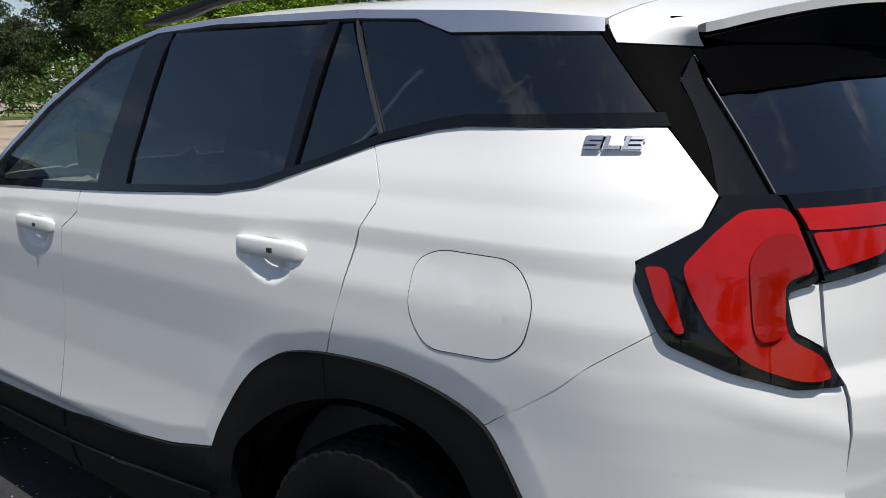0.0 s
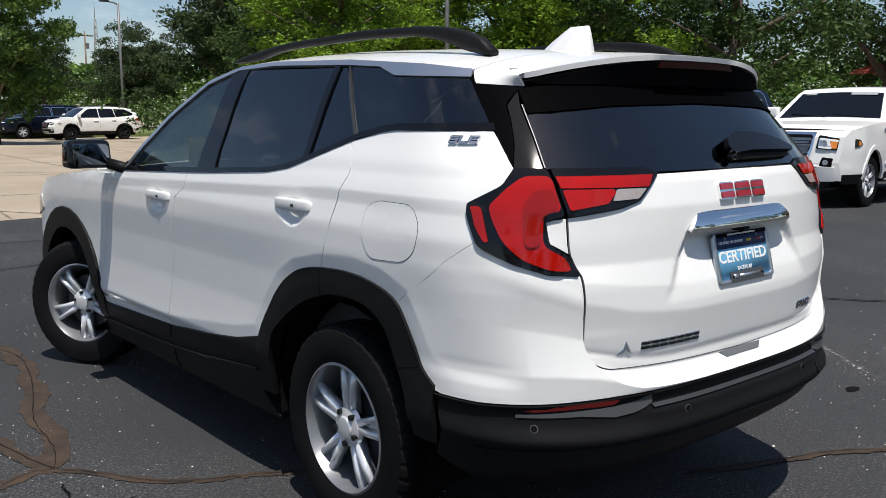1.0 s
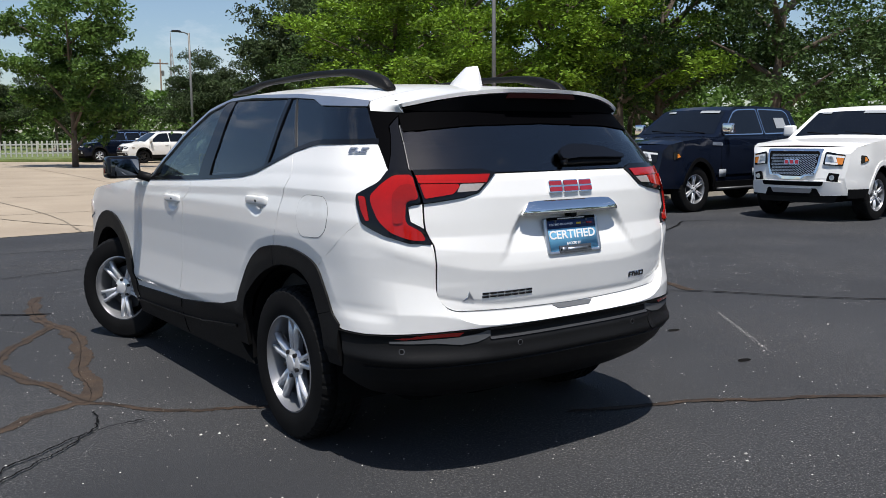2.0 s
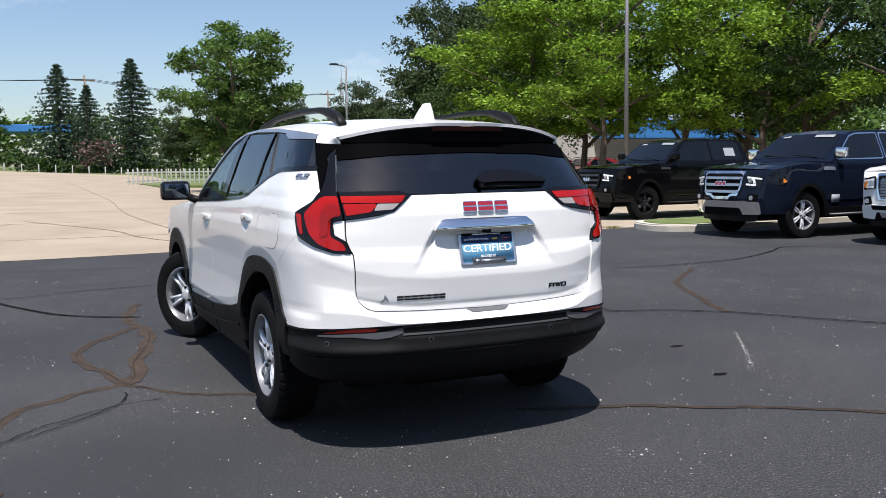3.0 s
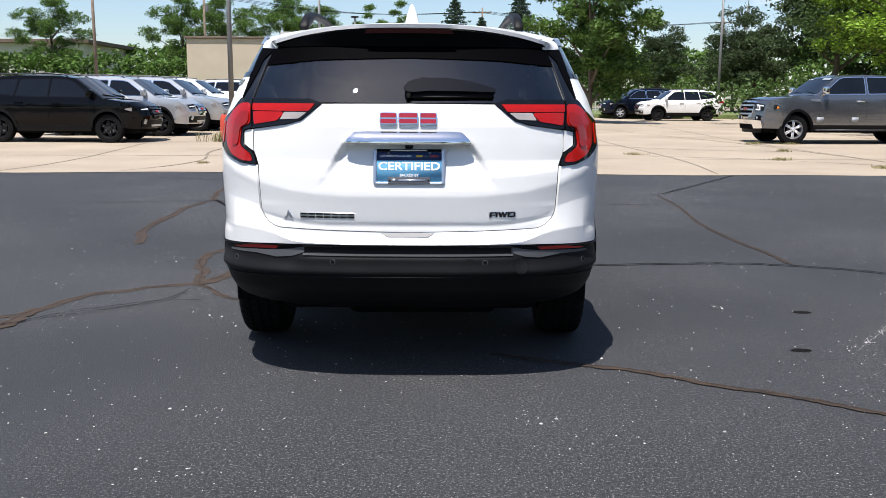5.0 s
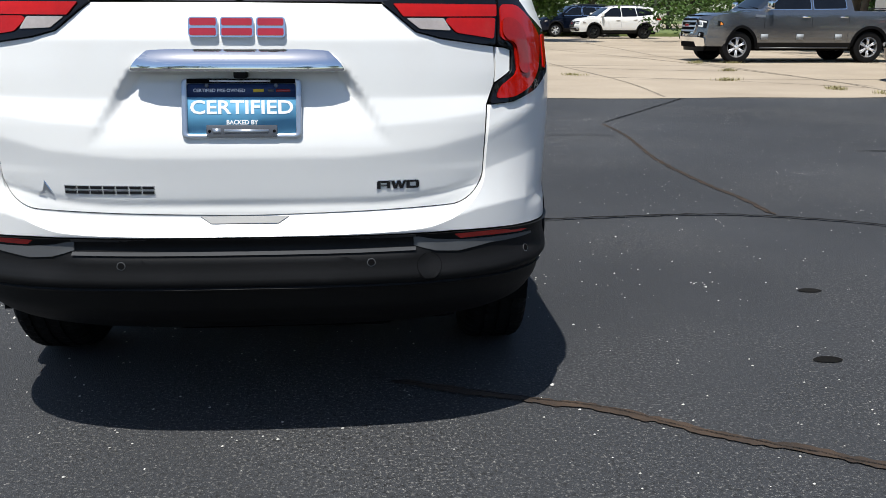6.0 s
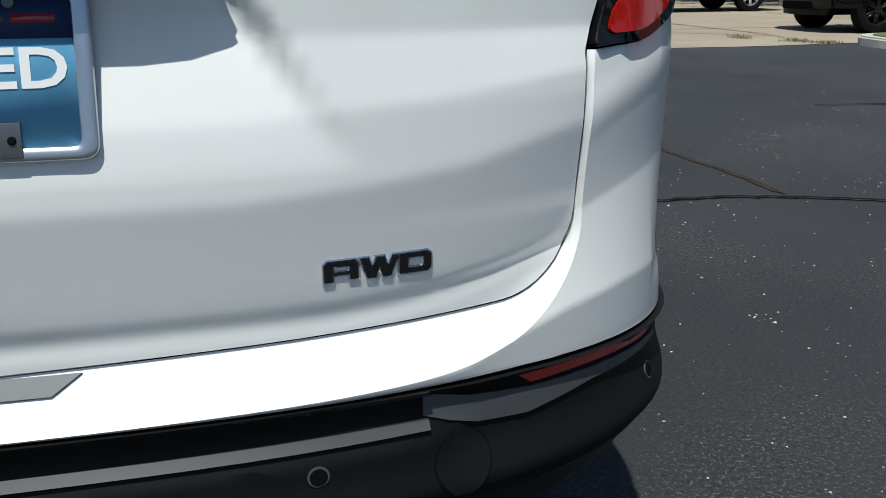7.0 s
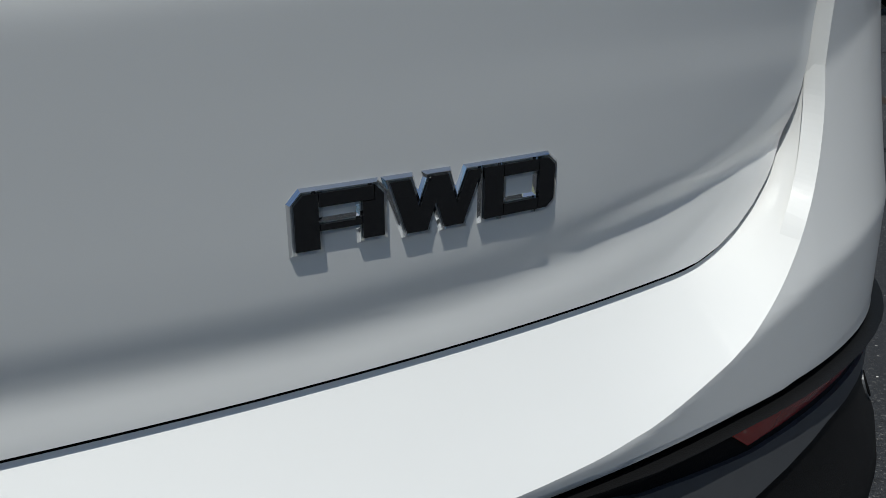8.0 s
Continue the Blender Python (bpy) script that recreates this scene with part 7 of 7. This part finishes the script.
def hedge(name, spots, high, deep, mat, seed, label, leaf=.22):
    """A long dense hedge or far wood edge."""
    rng = random.Random(seed)
    cs = []
    for (x0, y0), (x1, y1) in zip(spots, spots[1:]):
        n = int(math.hypot(x1 - x0, y1 - y0) * 22)
        for _ in range(n):
            t = rng.random()
            x, y = x0 + (x1 - x0) * t, y0 + (y1 - y0) * t
            top = high * (.75 + .35 * noise.noise(Vector((x * .16, y * .16, seed))))
            cs.append((x + rng.uniform(-deep, deep), y + rng.uniform(-deep, deep), rise(x, y) + top * rng.random() ** .55))
    me = leaf_mesh(name, cs, .30, 9, leaf, mat, seed)
    return tagged(new(name, me), label, name, kind="stuff")


hedge("hedge", [(-8, 92), (2, 90), (14, 86), (20, 80)], 1.7, 1.3, M["darkleaf"], 5, "dense dark hedge along the far edge of the lot")
hedge("undergrowth", [(13, 37), (18, 37.5), (23.5, 40)], 2.6, 1.0, M["darkleaf"], 21, "dark undergrowth below the trees", .12)
hedge("undergrowth", [(28.4, 34.5), (38, 34.2)], 2.4, .5, M["darkleaf"], 23, "dark undergrowth below the trees", .1)
hedge("undergrowth", [(40, 31), (37.5, 22), (36, 16)], 2.6, 1.0, M["darkleaf"], 22, "dark undergrowth below the trees", .12)
hedge("woods", [(-120, 150), (-60, 140), (0, 138), (30, 120), (60, 90), (90, 50), (110, 0)], 9.0, 4, M["leaf"], 6, "distant wood edge behind the lots", .42)
hedge("woods", [(-64, 100), (-46, 97), (-28, 96)], 5.2, 2.2, M["leaf"], 31, "scrubby trees beyond the crowded lot", .3)
hedge("woods", [(-60, 70), (-48, 60), (-44, 46)], 4.5, 2.5, M["leaf"], 7, "scrubby trees at the edge of the lot")
hedge("bush", [(3.9, 86.5), (6.6, 86.2)], 3.6, .9, M["bush"], 9, "reddish purple bush between the spruces")
hedge("woods", [(12, 76), (24, 74), (36, 60), (44, 40), (46, 20)], 5.5, 2.0, M["leaf"], 8, "leafy screen behind the parked trucks")


# ---- buildings, poles and small things of the site ----
def wall_box(name, lo, hi, mat, parent=None, label=""):
    return part(name, block(lo, hi, .03, 1), M[mat], parent, label, smooth=False)


hall = root("building", "long tan stucco building with a flat roof", "building", kind="")
z0 = 1.2
wall_box("wall", (-25.3, 88, z0 - 1), (-14.1, 108, 7.2), "stucco", hall)
wall_box("parapet", (-25.5, 87.8, 7.2), (-13.9, 108.2, 7.4), "brown", hall)
wall_box("dark_end_wall", (-14.09, 91, z0 - 1), (-13.3, 108, 6.3), "brown", hall)
wing = part("low_wing", block((-14.08, 86.5, z0 - 1), (-6.9, 100, 5.35), 1.2, 6), M["stucco"], hall)
for x in (-12.4, -9.6):
    fr = wall_box("window", (x - .45, 86.44, 2.7), (x + .45, 86.55, 4.5), "brown", hall)
    wall_box("pane", (x - .36, 86.41, 2.8), (x + .36, 86.46, 4.4), "darkglass", fr)
for x in (-8.0, -7.6):
    wall_box("window", (x, 86.9, 2.6), (x + .3, 87.2, 4.3), "darkglass", hall)
wall_box("rooftop_unit", (-16.4, 92, 7.2), (-14.6, 94, 8.2), "farwall", hall)
wall_box("rooftop_unit", (-14.9, 95, 7.2), (-14.2, 96, 7.9), "farwall", hall)

shop = root("building", "low brown building with a red metal roof", "building")
wall_box("wall", (34, -7, 0), (46, 13, 3.1), "brown", shop)
bm = bmesh.new()
v = [bm.verts.new(p) for p in ((32.6, -8.4, 3.0), (47.4, -8.4, 3.0), (47.4, 14.4, 3.0), (32.6, 14.4, 3.0), (38.5, -3, 5.6), (41.5, -3, 5.6), (41.5, 9, 5.6), (38.5, 9, 5.6))]
for f in ((0, 1, 5, 4), (1, 2, 6, 5), (2, 3, 7, 6), (3, 0, 4, 7), (4, 5, 6, 7), (3, 2, 1, 0)):
    bm.faces.new([v[k] for k in f])
roof_ = part("roof", bm, M["redroof"], shop, "red standing-seam metal roof", smooth=False)
for k in range(24):
    t = k / 23
    part("roof_seam", tube([(32.6, -8.2 + 22.4 * t, 3.06), (38.5, -3 + 12 * t, 5.66)], .035, 5), M["redroof"], roof_)
for k in range(7):
    y = -5.5 + 2.6 * k
    w_ = wall_box("window", (33.93, y, 1.5), (34.02, y + 2.0, 2.7), "darkglass", shop)
    wall_box("window_frame", (33.9, y + .95, 1.45), (33.95, y + 1.05, 2.75), "farwall", w_)

blue = root("building", "pale shop with a bright blue awning", "building")
wall_box("wall", (24.3, 36.4, 0), (38, 38.5, 4.7), "farwall", blue)
wall_box("awning", (26.9, 35.2, 2.7), (38.2, 36.4, 3.75), "blueroof", blue)
far = root("building", "long pale warehouse far behind the lot", "building")
wall_box("wall", (-110, 120, 0), (-48, 140, 8.5), "farwall", far)
wall_box("roof", (-111, 119, 8.5), (-47, 141, 9.0), "brown", far)
kiosk = root("canopy", "blue petrol station canopy beyond the hedge", "canopy")
wall_box("roof", (-9.5, 118, 6.2), (4.5, 126, 7.1), "blueroof", kiosk)
for x in (-8.5, 3.5):
    wall_box("post", (x - .2, 121, 0), (x + .2, 121.4, 6.3), "farwall", kiosk)


def lamp_post(x, y, high, arm, turn, label):
    """A tapered steel mast with a flat lamp head."""
    z = rise(x, y)
    t = root("street_lamp", label, "lamp post", pose(x, y, z, 0, 0, turn), "lamp posts")
    part("mast", tube([(0, 0, -.1), (0, 0, high * .5), (0, 0, high)], .085, 10, ends=.06), M["pole"], t)
    part("base_plate", block((-.17, -.17, -.02), (.17, .17, .06), .02), M["pole"], t)
    if arm:
        part("arm", tube([(0, 0, high - .1), (arm * .3, 0, high + .02), (arm, 0, high + .05)], .04, 8), M["pole"], t)
    part("lamp_head", block((arm - .12, -.16, high + .01), (arm + .46, .16, high + .12), .04, 2, taper=(.8, .8)), M["darkalloy"], t)
    return t


lamp_post(16.8, 20.1, 9.5, 0, 0, "tall grey lamp post behind the trucks")
lamp_post(17.0, 49.0, 7.4, -.95, 0, "lamp post with a short arm by the far lawn")
for x, y in ((-5.45, 19.8), (-5.2, 36.8), (-5.55, 59), (-6.2, 80)):
    z = rise(x, y)
    drum = root("lamp_base", "chipped red painted concrete base round a mast", "post base", pose(x, y, z), "red mast bases")
    part("drum", lathe([(-.05, .33), (.02, .34), (.60, .32), (.70, .29), (.70, .001)], 28, "Z"), M["redcone"], drum)
    part("collar", block((-.16, -.16, .70), (.16, .16, .84), .02), M["pole"], drum)
    m_ = root("street_lamp", "slim grey lamp post on a red base", "lamp post", pose(x, y, z + .84), "lamp posts")
    part("mast", tube([(0, 0, 0), (0, 0, 2.6), (0, 0, 5.2)], .075, 8, ends=.055), M["pole"], m_)
    part("lamp_head", block((-.26, -.15, 5.2), (.26, .15, 5.32), .04, 2), M["darkalloy"], m_)


def utility_pole(x, y, high):
    z = rise(x, y)
    t = root("utility_pole", "weathered wooden utility pole with a crossarm", "utility pole", pose(x, y, z), "utility poles")
    part("pole", tube([(0, 0, 0), (0, 0, high)], .16, 8, ends=.11), M["wood"], t)
    part("crossarm", block((-1.2, -.06, high - .7), (1.2, .06, high - .55), .01), M["wood"], t)
    for k in (-1.05, -.4, .4, 1.05):
        part("insulator", lathe([(0, .03), (.08, .04), (.16, .02)], 8, "Z", m=Matrix.Translation((k, 0, high - .55))), M["pole"], t)
    part("transformer", lathe([(0, .2), (.02, .22), (.75, .22), (.8, .1)], 12, "Z", m=Matrix.Translation((.32, 0, high - 2.4))), M["pole"], t)
    return Vector((x, y, z + high - .5))


tops = [utility_pole(*q) for q in ((-62, 84, 11), (-25.9, 98, 11.3), (6, 112, 11.5), (42, 128, 12))]
utility_pole(-28.6, 72, 11.5)
for j, dx in enumerate((-1.0, 0.0, 1.0)):
    pts = []
    for a, b in zip(tops, tops[1:]):
        pts += [tuple(a.lerp(b, k / 8) + Vector((dx, 0, -1.1 * math.sin(math.pi * k / 8)))) for k in range(9)]
    tagged(part("power_line", tube(pts, .022, 4), M["gap"]), "thin black power line strung between poles", "cable", "power lines")

mast_ = root("radio_tower", "slender lattice radio tower on the skyline", "tower", pose(99, 285, 0))
for k in range(3):
    a = 2 * math.pi * k / 3
    part("leg", tube([(2.2 * math.cos(a), 2.2 * math.sin(a), 0), (.25 * math.cos(a), .25 * math.sin(a), 31)], .14, 5), M["pole"], mast_)
for k in range(12):
    z, r = 2.5 * k, 2.2 - 1.95 * 2.5 * k / 31
    for j in range(3):
        a, b = 2 * math.pi * j / 3, 2 * math.pi * (j + 1) / 3
        part("brace", tube([(r * math.cos(a), r * math.sin(a), z), (r * .93 * math.cos(b), r * .93 * math.sin(b), z + 2.5)], .07, 4), M["pole"], mast_)
part("spire", tube([(0, 0, 30), (0, 0, 36)], .1, 5), M["pole"], mast_)

# short white posts along the far edge of the lot, and a rail fence by the lawn
post_ = tagged(part("bollard", lathe([(0, .05), (.66, .05), (.7, .03), (.7, .001)], 10, "Z"), M["fence"]), "short white post at the edge of the lot", "bollard", "edge posts")
post_.matrix_basis = pose(-7, 80.6, rise(-7, 80.6))
for k in range(1, 23):
    x = -7 + 1.35 * k
    copy_thing(post_, pose(x, 80.6 - .06 * k, rise(x, 80)))
rails = root("fence", "low white picket fence behind the far cars", "fence", pose(0, 0, rise(9, 52)))
for k in range(46):
    part("picket", block((4 + .28 * k, 52.0, 0), (4.09 + .28 * k, 52.05, 1.05), .01, 1), M["fence"], rails)
for z in (.3, .8):
    part("rail", block((3.9, 52.06, z), (17, 52.11, z + .09), .01, 1), M["fence"], rails)
raised("lawn", [(5, 45.8), (24, 44.8), (30, 52), (26, 78), (4, 78)], .1, .45, M["grass"], .05, "mown lawn beyond the lot", "grass")
